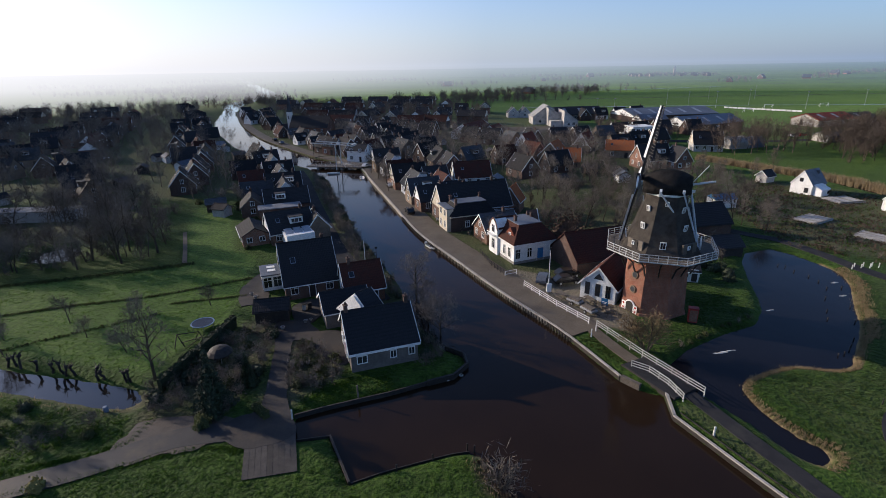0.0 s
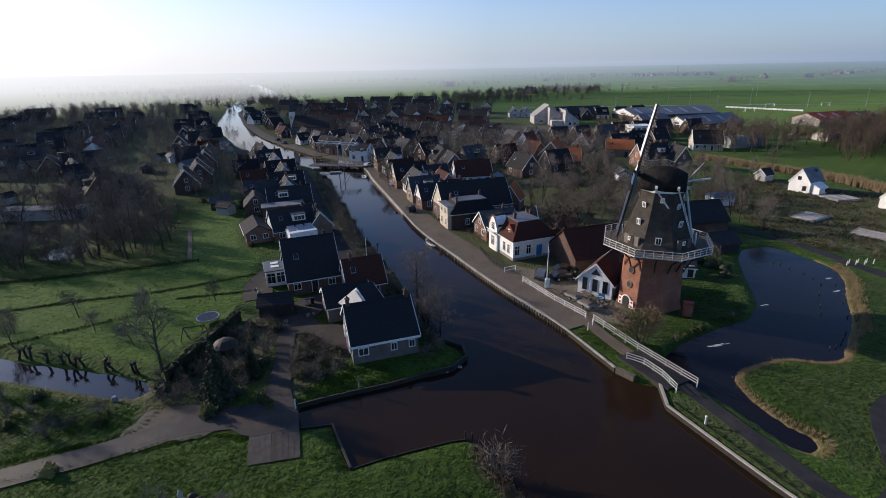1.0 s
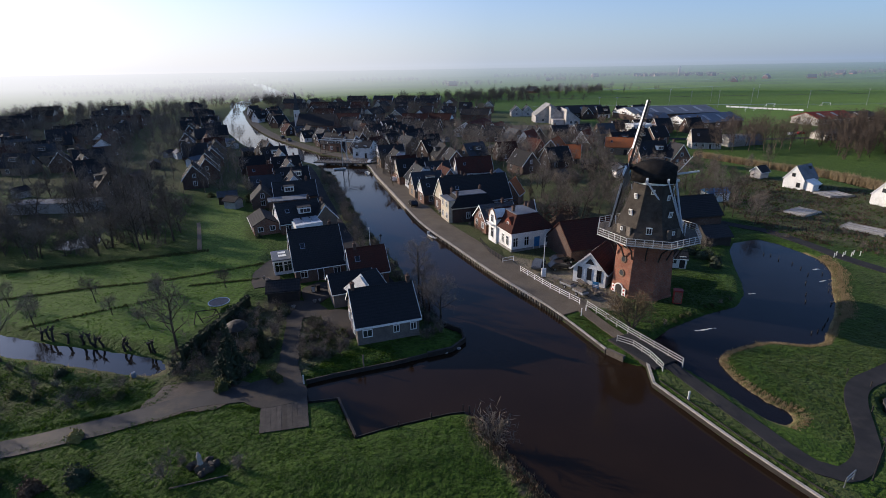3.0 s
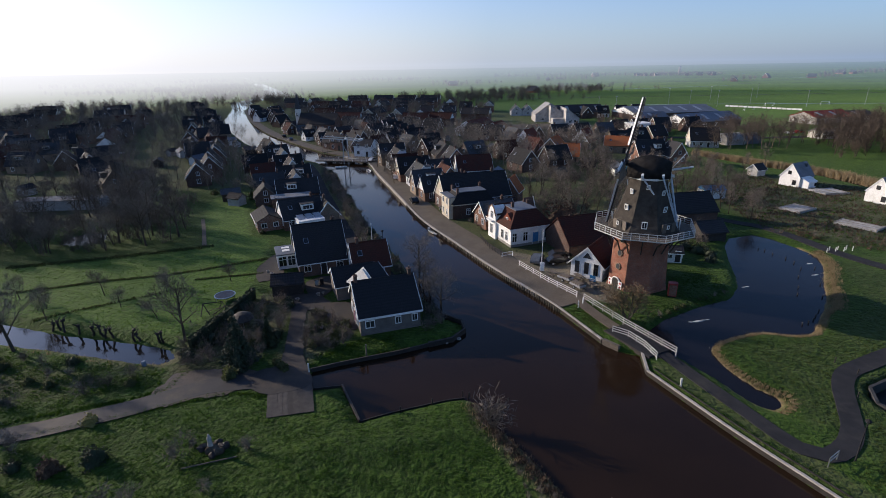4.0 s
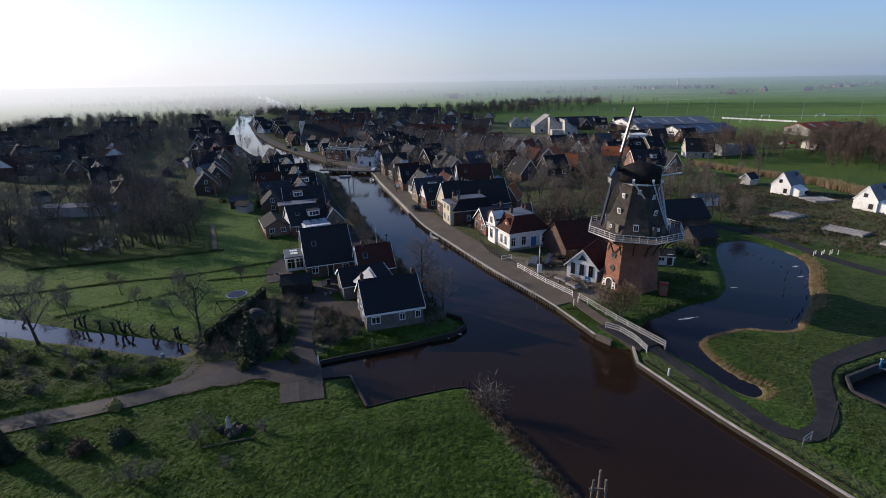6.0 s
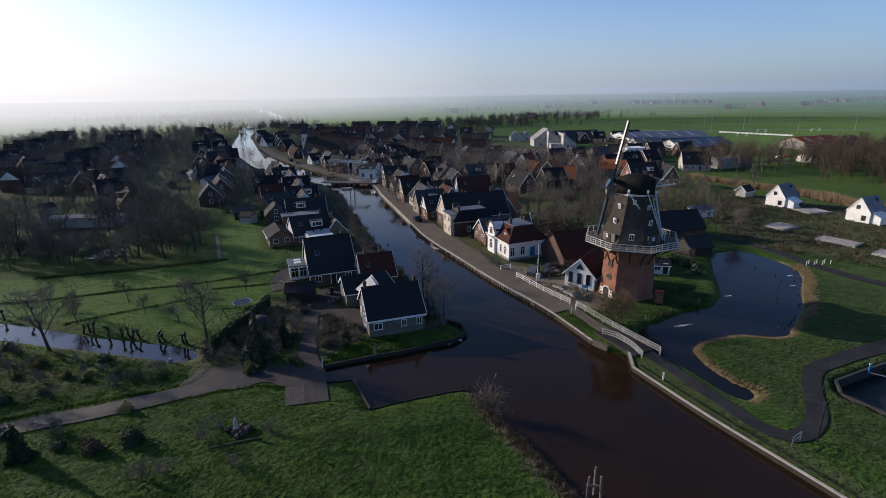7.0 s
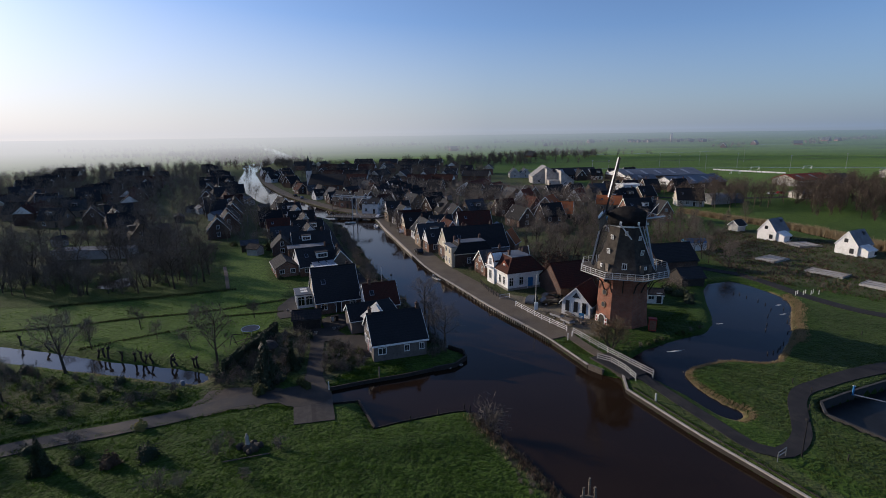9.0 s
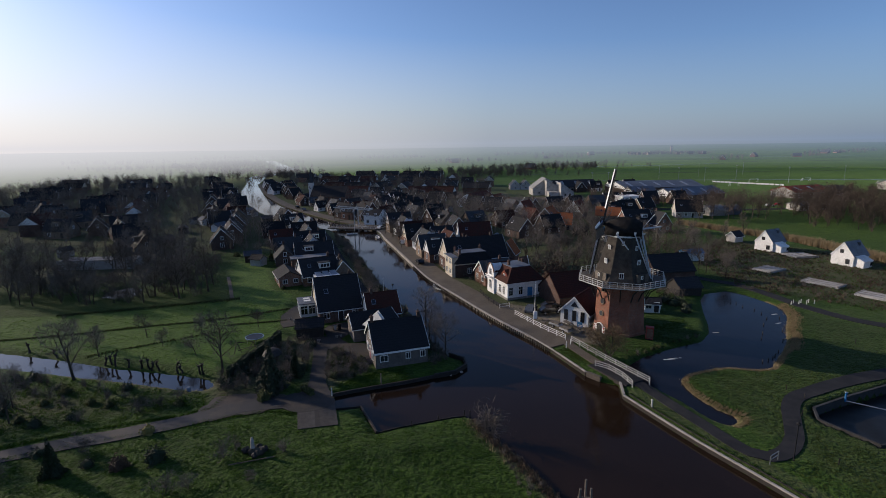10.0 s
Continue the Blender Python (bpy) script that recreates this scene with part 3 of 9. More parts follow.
def ground_z(x, y):
    i = min(max(np.searchsorted(gx, x) - 1, 0), nx - 2)
    j = min(max(np.searchsorted(gy, y) - 1, 0), ny - 2)
    u, v = (x - gx[i]) / (gx[i + 1] - gx[i]), (y - gy[j]) / (gy[j + 1] - gy[j])
    zz = z.reshape(ny, nx)
    return float((zz[j, i] * (1 - u) + zz[j, i + 1] * u) * (1 - v) + (zz[j + 1, i] * (1 - u) + zz[j + 1, i + 1] * u) * v)


def sheet(name, outline, mat, label, grow=0.0):
    bm = bmesh.new()
    bm.faces.new([bm.verts.new((x, y, LEVEL)) for x, y in outline])
    bmesh.ops.recalc_face_normals(bm, faces=bm.faces)
    if bm.faces[:][0].normal.z < 0:
        bmesh.ops.reverse_faces(bm, faces=bm.faces[:])
    ob = part(name, bm, mat)
    return tagged(ob, label, "water", kind="structure")


def grown(poly, by):
    q = np.array(poly, float)
    a, b = np.roll(q, 1, 0), np.roll(q, -1, 0)
    t = b - a
    t /= np.linalg.norm(t, axis=1)[:, None]
    area = np.sum(q[:, 0] * np.roll(q[:, 1], -1) - np.roll(q[:, 0], -1) * q[:, 1])
    nrm = np.stack([t[:, 1], -t[:, 0]], 1) * (1 if area > 0 else -1)
    return (q + nrm * by).tolist()


sheet("canal_water", grown(RIVER, 0.6), WATER, "brown rippled canal water winding through the village")
pw = sheet("pond_water", grown(POND_LINE, 0.4), POND, "dark blue pond water with patches of thin ice")
pw.location.z = 0.004
sheet("ditch_water", grown(DITCH_LINE, 0.3), STILL, "still pale ditch water beside the orchard meadow").location.z = 0.004
sheet("wood_pond_water", WOOD_POND, STILL, "small still pond among bare trees").location.z = 0.004
tagged(new("garden_path", ribbon("garden_path", [(-53.4, 83.4), (-56.6, 89.4), (-60.0, 95.6), (-63.4, 101.6)], 0.8, 0.05, 0.2, ROADWAY)), "short straight grey path between meadow and wood", "path", kind="structure")
sheet("field_ditch_water", grown(FIELD_DITCH, 0.2), POND, "reed-lined field ditch").location.z = 0.004

# far polder ditches, narrow bands of water across the fields
rd = random.Random(4)
for k in range(26):
    y0 = 430 + 85 * k * (1 + k * 0.03)
    x0 = rd.uniform(-100, 500)
    ln = rd.uniform(300, 900)
    me = ribbon("polder_ditch", [(x0, y0), (x0 + ln * 0.5, y0 + rd.uniform(-20, 25)), (x0 + ln, y0 + rd.uniform(-40, 60))], 2.2 + k * 0.35, 0.03, 0.2, DARK_WOOD if k % 3 else POND, 30)
    tagged(new("polder_ditch", me), "dark narrow ditch across far pasture", "ditch", kind="structure")

# ---- roads ----
def worn_edge(pts, step=0.7, wobble=0.14, seed=5):
    """A closed outline with rounded corners and a ragged edge."""
    r = np.random.RandomState(seed)
    c = smooth_line(pts + pts[:1], step)[:-1]
    return (c + r.normal(0, wobble * 0.5, c.shape)).tolist()


def road(name, pts, width, mat, label, top=0.05, step=1.0, shift=0.0):
    return tagged(new(name, ribbon(name, pts, width, top, 0.35, mat, step, shift)), label, "road", kind="structure")


quay_line = smooth_line(EAST_QUAY_UP[1:11], 2.0)
road("quay_road", quay_line[::3].tolist(), 5.4, ROADWAY, "tan brick-paved quay road along the canal", 0.08, 2.0, -3.1)
road("quay_road_far", [(-63.1, 198.4), (-88.5, 229.3), (-113.0, 262.7), (-149.0, 323.8), (-195.7, 417.9)], 5.0, ROADWAY, "pale quay road curving along the canal", 0.07, 4, -3.2)
road("cycle_path", [(23.2, 48.6), (24.8, 44.9), (26.4, 41.0), (28.0, 37.3), (29.3, 34.4), (30.3, 32.0), (31.5, 30.0), (33.2, 29.2), (35.1, 30.0), (36.7, 31.4), (37.9, 32.9), (39.5, 36.0), (41.1, 39.2), (42.5, 41.3),
                    (44.2, 42.9), (47, 44.4), (51.8, 46.8), (60, 50), (80, 56), (120, 64)],
     [1.7, 1.8, 1.9, 2.1, 2.5, 2.3, 2.0, 2.0, 2.1, 2.1], ASPHALT, "dark asphalt footpath winding over the lawn", 0.05)
road("pond_path", [(130, 62), (95, 63.5), (82, 66.5), (74, 71.5), (70.5, 76), (67.5, 82.5), (65.5, 90), (62.5, 97), (57.5, 101.5), (50, 110)], 2.6, ASPHALT, "dark asphalt footpath beside the pond", 0.05)
road("lane", [(-120, -8), (-90, 6), (-60, 20.6), (-45.6, 27.8), (-41.8, 29.4), (-38.3, 31.2), (-35.5, 32.6), (-32.6, 34.4), (-28.5, 37.0), (-23, 38.4)], [2.9, 2.9, 2.8, 2.7, 2.7, 3.0], WETROAD, "wet muddy asphalt lane", 0.045)
tagged(part("muddy_verge", slab(worn_edge([(-34.0, 34.9), (-33.9, 37), (-33.7, 38.8), (-32.3, 39.9), (-28.5, 40.4), (-24.0, 40.2), (-23.2, 37.6), (-26.1, 35.5), (-28.9, 34.7), (-31.3, 33.4)], 0.7, 0.22, 8), -0.2, 0.03), MUD), "trodden brown mud where lane and driveway meet", "mud", kind="structure")
apron = slab(worn_edge([(-24.4, 37.2), (-24.1, 40.1), (-22.0, 41.6), (-23.0, 46.5), (-25.3, 55.0), (-27.2, 60.8), (-23.4, 60.8), (-23.1, 55.5), (-20.7, 46.6), (-18.5, 41.3), (-17.0, 38.0), (-19.0, 36.4), (-21.3, 35.8)]), -0.2, 0.06)
tagged(part("driveway", apron, PAVERS), "brown clay-paved driveway in shade", "driveway", kind="structure")
tagged(part("patio", slab(worn_edge([(-21.6, 56.4), (-19.6, 58.6), (-15.6, 57.5), (-14.3, 51.0), (-16.8, 51.0)]), -0.2, 0.055), PAVERS), "paved garden patio beside the house", "patio", kind="structure")
tagged(part("yard", slab(worn_edge([(-25.2, 55.6), (-24.8, 60.5), (-26.6, 65.8), (-23.4, 68.6), (-21.2, 64.0), (-22.0, 60.6), (-20.4, 58.4), (-21.8, 56.0)], 0.8, 0.2, 9), -0.2, 0.042), PAVERS), "brown paved yard between dark house and garage", "yard", kind="structure")
tagged(part("terrace", slab(worn_edge([(-31.6, 68.6), (-34.4, 65.6), (-37.0, 71.0), (-36.8, 78.6), (-33.6, 79.0), (-32.6, 73.0)], 0.8, 0.25, 12), -0.2, 0.042), PAVERS), "brown paved terrace beside the conservatory", "terrace", kind="structure")
slip = tagged(part("slipway", slab([(-19.7, 32.1), (-15.2, 33.3), (-17.0, 38.3), (-21.3, 36.4)], -0.2, 0.03), PLANK), "planked ramp at the water's edge", "ramp", kind="structure")
for k in range(9):
    lo, hi = [Vector((-19.75, 32.0)).lerp(Vector((-15.1, 33.25)), f) for f in (k / 9 + 0.003, (k + 1) / 9 - 0.003)]
    lo2, hi2 = [Vector((-21.35, 36.4)).lerp(Vector((-16.95, 38.4)), f) for f in (k / 9 + 0.003, (k + 1) / 9 - 0.003)]
    part("plank", slab([tuple(q) for q in (lo, hi, hi2, lo2)], 0.002, 0.045), PLANK, slip)
road("west_quay_road", [(-13.5, 68), (-18.5, 77), (-24, 87), (-30, 100), (-42, 128), (-53, 155), (-60, 170)], 3.4, ASPHALT, "narrow asphalt lane behind the canal bank", 0.05)
road("village_street", [(-38, 182), (-20, 196), (10, 214), (45, 230), (80, 236), (130, 232), (180, 240)], 5, ASPHALT, "village street between houses", 0.06, 3)
road("school_square", [(8, 278), (40, 284), (62, 286)], 26, ROADWAY, "paved open school square", 0.055, 4)
road("west_street", [(-90, 120), (-130, 160), (-175, 230), (-225, 330), (-262, 420)], 5, ROADWAY, "pale straight street through the western houses", 0.05, 5)

# ---- houses ----
frames_made = {}


def lattice(bm, xs, zs, solid, y0, y1):
    """One connected frame: the solid cells of a grid of lines, between two depths."""
    grid = {(i, j, k): bm.verts.new((x, y, zz)) for i, x in enumerate(xs) for j, zz in enumerate(zs) for k, y in enumerate((y0, y1))}
    nxc, nzc = len(xs) - 1, len(zs) - 1
    def full(i, j):
        return 0 <= i < nxc and 0 <= j < nzc and solid(i, j)
    for i in range(nxc):
        for j in range(nzc):
            if not full(i, j):
                continue
            bm.faces.new([grid[q] for q in ((i, j, 0), (i + 1, j, 0), (i + 1, j + 1, 0), (i, j + 1, 0))])
            bm.faces.new([grid[q] for q in ((i, j, 1), (i, j + 1, 1), (i + 1, j + 1, 1), (i + 1, j, 1))])
            for di, dj, e in ((-1, 0, ((i, j), (i, j + 1))), (1, 0, ((i + 1, j + 1), (i + 1, j))), (0, -1, ((i + 1, j), (i, j))), (0, 1, ((i, j + 1), (i + 1, j + 1)))):
                if not full(i + di, j + dj):
                    (a0, a1), (b0, b1) = e
                    bm.faces.new([grid[q] for q in ((a0, a1, 0), (b0, b1, 0), (b0, b1, 1), (a0, a1, 1))])
    bmesh.ops.delete(bm, geom=[v for v in bm.verts if not v.link_faces], context='VERTS')
    return bm


def window(parent, at, w, h, bars=1, frame_mat=None, label="", far=False):
    """A framed window that stands a little proud of a wall; local x across, z up, -y outward."""
    mat = frame_mat or WHITE
    key = (round(w, 2), round(h, 2), bars, mat.name, far)
    if key not in frames_made:
        t, q = 0.1, 0.06
        xs = [-w / 2, -w / 2 + t]
        for i in range(bars):
            c = -w / 2 + w * (i + 1) / (bars + 1)
            xs += [c - q / 2, c + q / 2]
        xs += [w / 2 - t, w / 2]
        zs = [0, t] + ([h * 0.66, h * 0.66 + q] if h > 1.2 and not far else []) + [h - t, h]
        bm = lattice(bmesh.new(), xs, zs, lambda i, j: i % 2 == 0 or j % 2 == 0, -0.08, 0.06)
        me = bpy.data.meshes.new("window")
        pane = ((-w / 2 + 0.05, 0.05), (w / 2 - 0.05, 0.05), (w / 2 - 0.05, h - 0.05), (-w / 2 + 0.05, h - 0.05))
        if far:
            kf = len(bm.faces)
            prism(bm, pane, -0.03, 0.02, 'y')
            bm.faces.ensure_lookup_table()
            for fc in bm.faces[kf:]:
                fc.material_index = 1
        bm.to_mesh(me)
        bm.free()
        me.materials.append(mat)
        gl = None
        if far:
            me.materials.append(GLASS)
        else:
            gl = bpy.data.meshes.new("pane")
            pb = prism(bmesh.new(), pane, -0.03, 0.02, 'y')
            pb.to_mesh(gl)
            pb.free()
            gl.materials.append(GLASS)
        frames_made[key] = (me, gl)
    me, gl = frames_made[key]
    ob = part("window", me, None, parent, label, at)
    if gl:
        part("pane", gl, None, ob)
    return ob


def side_at(x, y, z_, side):
    """The pose of an opening on a wall: side 's' looks to -y, 'n' to +y, 'w' to -x, 'e' to +x."""
    return pose(x, y, z_, 0, 0, {'s': 0, 'n': 180, 'w': -90, 'e': 90}[side])


def door(parent, at, mat, w=0.95, h=2.1, far=False):
    bm = bmesh.new()
    if far:
        prism(bm, [(-w / 2 - 0.1, 0), (w / 2 + 0.1, 0), (w / 2 + 0.1, h), (-w / 2 - 0.1, h)], -0.06, 0.05, 'y')
        return part("door", bm, mat, parent, "", at)
    for c, s in (((0, 0, h - 0.05), (w + 0.16, 0.16, 0.1)), ((-w / 2 - 0.03, 0, h / 2), (0.1, 0.16, h)), ((w / 2 + 0.03, 0, h / 2), (0.1, 0.16, h))):
        box(bm, c, s)
    fr = part("door", bm, WHITE, parent, "", at)
    bm = box(bmesh.new(), (0, 0.02, h / 2 - 0.03), (w, 0.06, h - 0.06))
    part("leaf", bm, mat, fr)
    return fr


def gable_roof(L, W, eave, ridge, over=0.35, gable=0.25, t=0.16):
    """Two slopes with thickness; ridge along local x."""
    bm = bmesh.new()
    rise = (ridge - eave) / (W / 2)
    y1 = W / 2 + over
    ze = eave - over * rise
    for sgn in (1, -1):
        prism(bm, [(0, ridge + 0.02), (sgn * y1, ze + 0.02), (sgn * y1, ze + t + 0.02), (0, ridge + t * 1.25)], -L / 2 - gable, L / 2 + gable, 'x')
    return bm


def chimney(plain, parent, x, y, z0, z1, mat, w=0.48):
    bm = box(bmesh.new(), (x, y, (z0 + z1) / 2), (w, w, z1 - z0))
    box(bm, (x, y, z1 + 0.05), (w + 0.12, w + 0.12, 0.12))
    if plain:
        rod(bm, (x, y, z1 + 0.1), (x, y, z1 + 0.4), 0.12, 0.1, 5)
    c = part("chimney", bm, mat, parent)
    if plain:
        return
    bm = rod(bmesh.new(), (x, y, z1 + 0.1), (x, y, z1 + 0.45), 0.13, 0.1, 8)
    part("chimney_pot", bm, BRICK_DARK, c)


def house(at, L, W, eave, ridge, roof, wall, label, category="house", name="house", group="", trim=None, chims=((0.3, 0),), windows=True, doors=True,
          boards=True, storeys=1, lite=False, dormer=None, gable_wall=None, far=False):
    h = thing(name, at, label, category, group)
    trim = trim or WHITE
    bm = prism(bmesh.new(), [(-W / 2, -0.4), (W / 2, -0.4), (W / 2, eave), (0, ridge - 0.05), (-W / 2, eave)], -L / 2, L / 2, 'x')
    part("wall", bm, wall, h)
    if gable_wall:
        for sx in (-1, 1):
            bm = prism(bmesh.new(), [(-W / 2, eave), (W / 2, eave), (0, ridge - 0.06)], min(sx * L / 2, sx * (L / 2 + 0.06)), max(sx * L / 2, sx * (L / 2 + 0.06)), 'x')
            part("gable", bm, gable_wall, h)
    rf = gable_roof(L, W, eave, ridge)
    if far:
        rod(rf, (-L / 2 - 0.25, 0, ridge + 0.15), (L / 2 + 0.25, 0, ridge + 0.15), 0.13, 0.13, 5)
    part("roof", rf, roof, h)
    if not far:
        part("ridge", rod(bmesh.new(), (-L / 2 - 0.25, 0, ridge + 0.15), (L / 2 + 0.25, 0, ridge + 0.15), 0.13, 0.13, 7), roof, h)
    rise = (ridge - eave) / (W / 2)
    if boards:
        for sx in (-1, 1):
            e0, r0 = eave - 0.35 * rise, ridge
            bm = prism(bmesh.new(), [(0, r0 + 0.24), (W / 2 + 0.37, e0 + 0.22), (W / 2 + 0.37, e0 - 0.06), (0, r0 - 0.10), (-W / 2 - 0.37, e0 - 0.06), (-W / 2 - 0.37, e0 + 0.22)],
                       min(sx * (L / 2 + 0.25), sx * (L / 2 + 0.31)), max(sx * (L / 2 + 0.25), sx * (L / 2 + 0.31)), 'x')
            part("bargeboard", bm, trim, h)
    for sy in () if far else (-1, 1):
        bm = beam(bmesh.new(), (-L / 2 - 0.2, sy * (W / 2 + 0.40), eave - 0.36 * rise + 0.03), (L / 2 + 0.2, sy * (W / 2 + 0.40), eave - 0.36 * rise + 0.03), 0.13, 0.12)
        part("gutter", bm, trim, h)
    for fx, fy in chims:
        chimney(far, h, fx * L, fy * W, ridge - abs(fy) * W * rise - 0.4, ridge + 0.9 - abs(fy) * W * rise * 0.6, BRICK_DARK)
    if windows:
        count = max(2, int(L / (4.6 if far else 2.6)))
        sill, wh = (0.8, min(1.5, eave - 1.1)) if eave > 2.2 else (0.75, max(0.8, eave - 1.1))
        for side, y in (('s', -W / 2),) if lite else (('s', -W / 2), ('n', W / 2)):
            for s in range(storeys):
                for i in range(count):
                    x = -L / 2 + L * (i + 0.5) / count
                    if doors and s == 0 and i == count // 2 and (side == 's' or not far):
                        door(h, side_at(x, y, 0.05, side), DARK_WOOD, far=far)
                        continue
                    window(h, side_at(x, y, sill + s * 2.7, side), 1.2, wh, far=far)
        for side, x in (('w', -L / 2), ('e', L / 2)):
            for y in (() if lite else (0,) if far else (-W / 4.2, W / 4.2)):
                for s in range(storeys):
                    window(h, side_at(x, y, sill + s * 2.7, side), 1.15, wh, far=far)
            if ridge - eave > 2.4:
                window(h, side_at(x, 0, eave + 0.35, side), 1.0, 1.25, far=far)
    if windows and not lite and ridge - eave > 2.6:
        tilt = math.degrees(math.atan2(ridge - eave, W / 2))
        for sy, fx in ((-1, -0.28), (1, 0.22)):
            yy = sy * W * 0.24
            sk = part("roof_window", box(bmesh.new(), (fx * L, yy, ridge - abs(yy) * rise + 0.26), (0.8, 1.0, 0.08), rx=-sy * tilt), METAL, h)
            part("pane", box(bmesh.new(), (fx * L, yy, ridge - abs(yy) * rise + 0.31), (0.66, 0.84, 0.06), rx=-sy * tilt), GLASS, sk)
    if dormer:
        dx, dw = dormer
        y0 = -W / 4
        z0 = ridge - W / 4 * rise
        bm = box(bmesh.new(), (dx, y0 - 0.4, z0 + 0.35), (dw, 1.9, 1.35))
        d = part("dormer", bm, trim, h)
        part("dormer_roof", box(bmesh.new(), (dx, y0 - 0.4, z0 + 1.08), (dw + 0.3, 2.2, 0.12)), DARK_WOOD, d)
        window(d, pose(dx, y0 - 1.36, z0 - 0.2), dw - 0.3, 1.0, 2)
    return h


def place(x, y, rz, z_=0.0):
    return pose(x, y, z_, 0, 0, rz)

# ---- trees and shrubs ----
def grow(rng, p, d, length, r, level, plan, segs):
    """Branches as straight pieces (start, end, radii, level), each with smaller ones on it."""
    counts, shrink, lift, start = plan
    pieces = 4 if level == 0 else (3 if level == 1 else (1 if level >= len(counts) else 2))
    pts = [(p, r)]
    for i in range(pieces):
        d = (d + Vector((rng.gauss(0, 1), rng.gauss(0, 1), rng.gauss(0, 1))) * (0.07 if level == 0 else 0.16) + Vector((0, 0, lift * level))).normalized()
        q = p + d * (length / pieces)
        r2 = max(r * (1 - 0.75 * (i + 1) / pieces), 0.011)
        segs.append((p, q, pts[-1][1], r2, level))
        pts.append((q, r2))
        p = q
    if level >= len(counts):
        return
    for k in range(counts[level]):
        f = start[level] + (1 - start[level]) * ((k + rng.random()) / counts[level])
        s = min(int(f * pieces), pieces - 1)
        a, b = pts[s], pts[s + 1]
        u = f * pieces - s
        base = a[0].lerp(b[0], u)
        along = (b[0] - a[0]).normalized()
        side = along.orthogonal().normalized()
        side.rotate(Matrix.Rotation(k * 2.4 + rng.uniform(-0.5, 0.5), 3, along))
        tilt = rng.uniform(0.55, 1.05)
        nd = (along * math.cos(tilt) + side * math.sin(tilt)).normalized()
        ln = length * shrink[level] * (1.15 - 0.65 * f if level == 0 else 1 - 0.45 * f) * rng.uniform(0.75, 1.2)
        grow(rng, base, nd, ln, max(0.55 * (a[1] * (1 - u) + b[1] * u), 0.014), level + 1, plan, segs)


def tubes(segs, n, thick=0.0):
    """Joined tapered pieces of n sides."""
    A = np.array([s[0] for s in segs])
    B = np.array([s[1] for s in segs])
    r0, r1 = np.maximum([s[2] for s in segs], thick), np.maximum([s[3] for s in segs], thick * 0.7)
    d = B - A
    d /= np.maximum(np.linalg.norm(d, axis=1), 1e-6)[:, None]
    ref = np.where(np.abs(d[:, 2:3]) > 0.9, [[1.0, 0, 0]], [[0, 0, 1.0]])
    u = np.cross(d, ref)
    u /= np.linalg.norm(u, axis=1)[:, None]
    w = np.cross(d, u)
    ang = 2 * np.pi * np.arange(n) / n
    ring = np.cos(ang)[None, :, None] * u[:, None] + np.sin(ang)[None, :, None] * w[:, None]
    v = np.concatenate([A[:, None] + ring * r0[:, None, None], B[:, None] + ring * r1[:, None, None]], 1).reshape(-1, 3)
    base = (np.arange(len(segs)) * 2 * n)[:, None]
    k = np.arange(n)
    f = np.stack([base + k, base + (k + 1) % n, base + n + (k + 1) % n, base + n + k], -1).reshape(-1, 4)
    return v.tolist(), f.tolist()


def bare_tree(seed, height, counts, trunk_r, label, twig=None, shrink=(0.62, 0.55, 0.5), start=(0.28, 0.25, 0.2), lift=0.06, thick=0.02, name="tree", stems=1, fuzz=0, wisp=0.35, sliver=0.018, sides=6):
    rng = random.Random(seed)
    segs = []
    for s in range(stems):
        lean = Vector((rng.gauss(0, 0.05), rng.gauss(0, 0.05), 1)) if stems == 1 else Vector((rng.gauss(0, 0.35), rng.gauss(0, 0.35), 1))
        grow(rng, Vector((0, 0, -0.15)), lean.normalized(), height * (0.82 if stems == 1 else rng.uniform(0.5, 0.85)), trunk_r, 0, (counts, shrink, lift, start), segs)
    t = thing(name, Matrix(), label, "tree")
    v, f = tubes([s for s in segs if s[4] <= 1], sides)
    part("trunk", raw_mesh("trunk", v, f, BARK), None, t)
    last = max(s[4] for s in segs)
    v, f = tubes([s for s in segs if s[4] >= 2], 3, thick) if last >= 2 else ([], [])
    tips = [s for s in segs if s[4] == last]
    for _ in range(fuzz):
        s = tips[rng.randrange(len(tips))]
        out = (s[1] - s[0]).normalized()
        c = s[0].lerp(s[1], rng.uniform(0.15, 1.15)) + Vector((rng.gauss(0, wisp), rng.gauss(0, wisp), rng.gauss(0, wisp)))
        a = (out + Vector((rng.gauss(0, 0.6), rng.gauss(0, 0.6), rng.gauss(0.25, 0.5)))).normalized() * wisp * rng.uniform(0.7, 1.6)
        b = a.orthogonal().normalized()
        b.rotate(Matrix.Rotation(rng.uniform(0, 6.28), 3, a))
        k = len(v)
        v += [tuple(c - a), tuple(c + b * sliver), tuple(c + a), tuple(c - b * sliver)]
        f.append((k, k + 1, k + 2, k + 3))
    part("crown", raw_mesh("crown", v, f, twig or TWIG), None, t)
    return t


def leaf_cloud(rng, n, shape, size):
    """n small bent leaves scattered in a shape given by a sampler."""
    v, f = [], []
    for _ in range(n):
        c = shape()
        a = Vector((rng.gauss(0, 1), rng.gauss(0, 1), rng.gauss(0, 1))).normalized()
        b = a.orthogonal().normalized()
        s = size * rng.uniform(0.6, 1.4)
        k = len(v)
        v += [tuple(c - a * s), tuple(c + b * s * 0.5), tuple(c + a * s), tuple(c - b * s * 0.5 + Vector((0, 0, s * 0.3)))]
        f.append((k, k + 1, k + 2, k + 3))
    return v, f


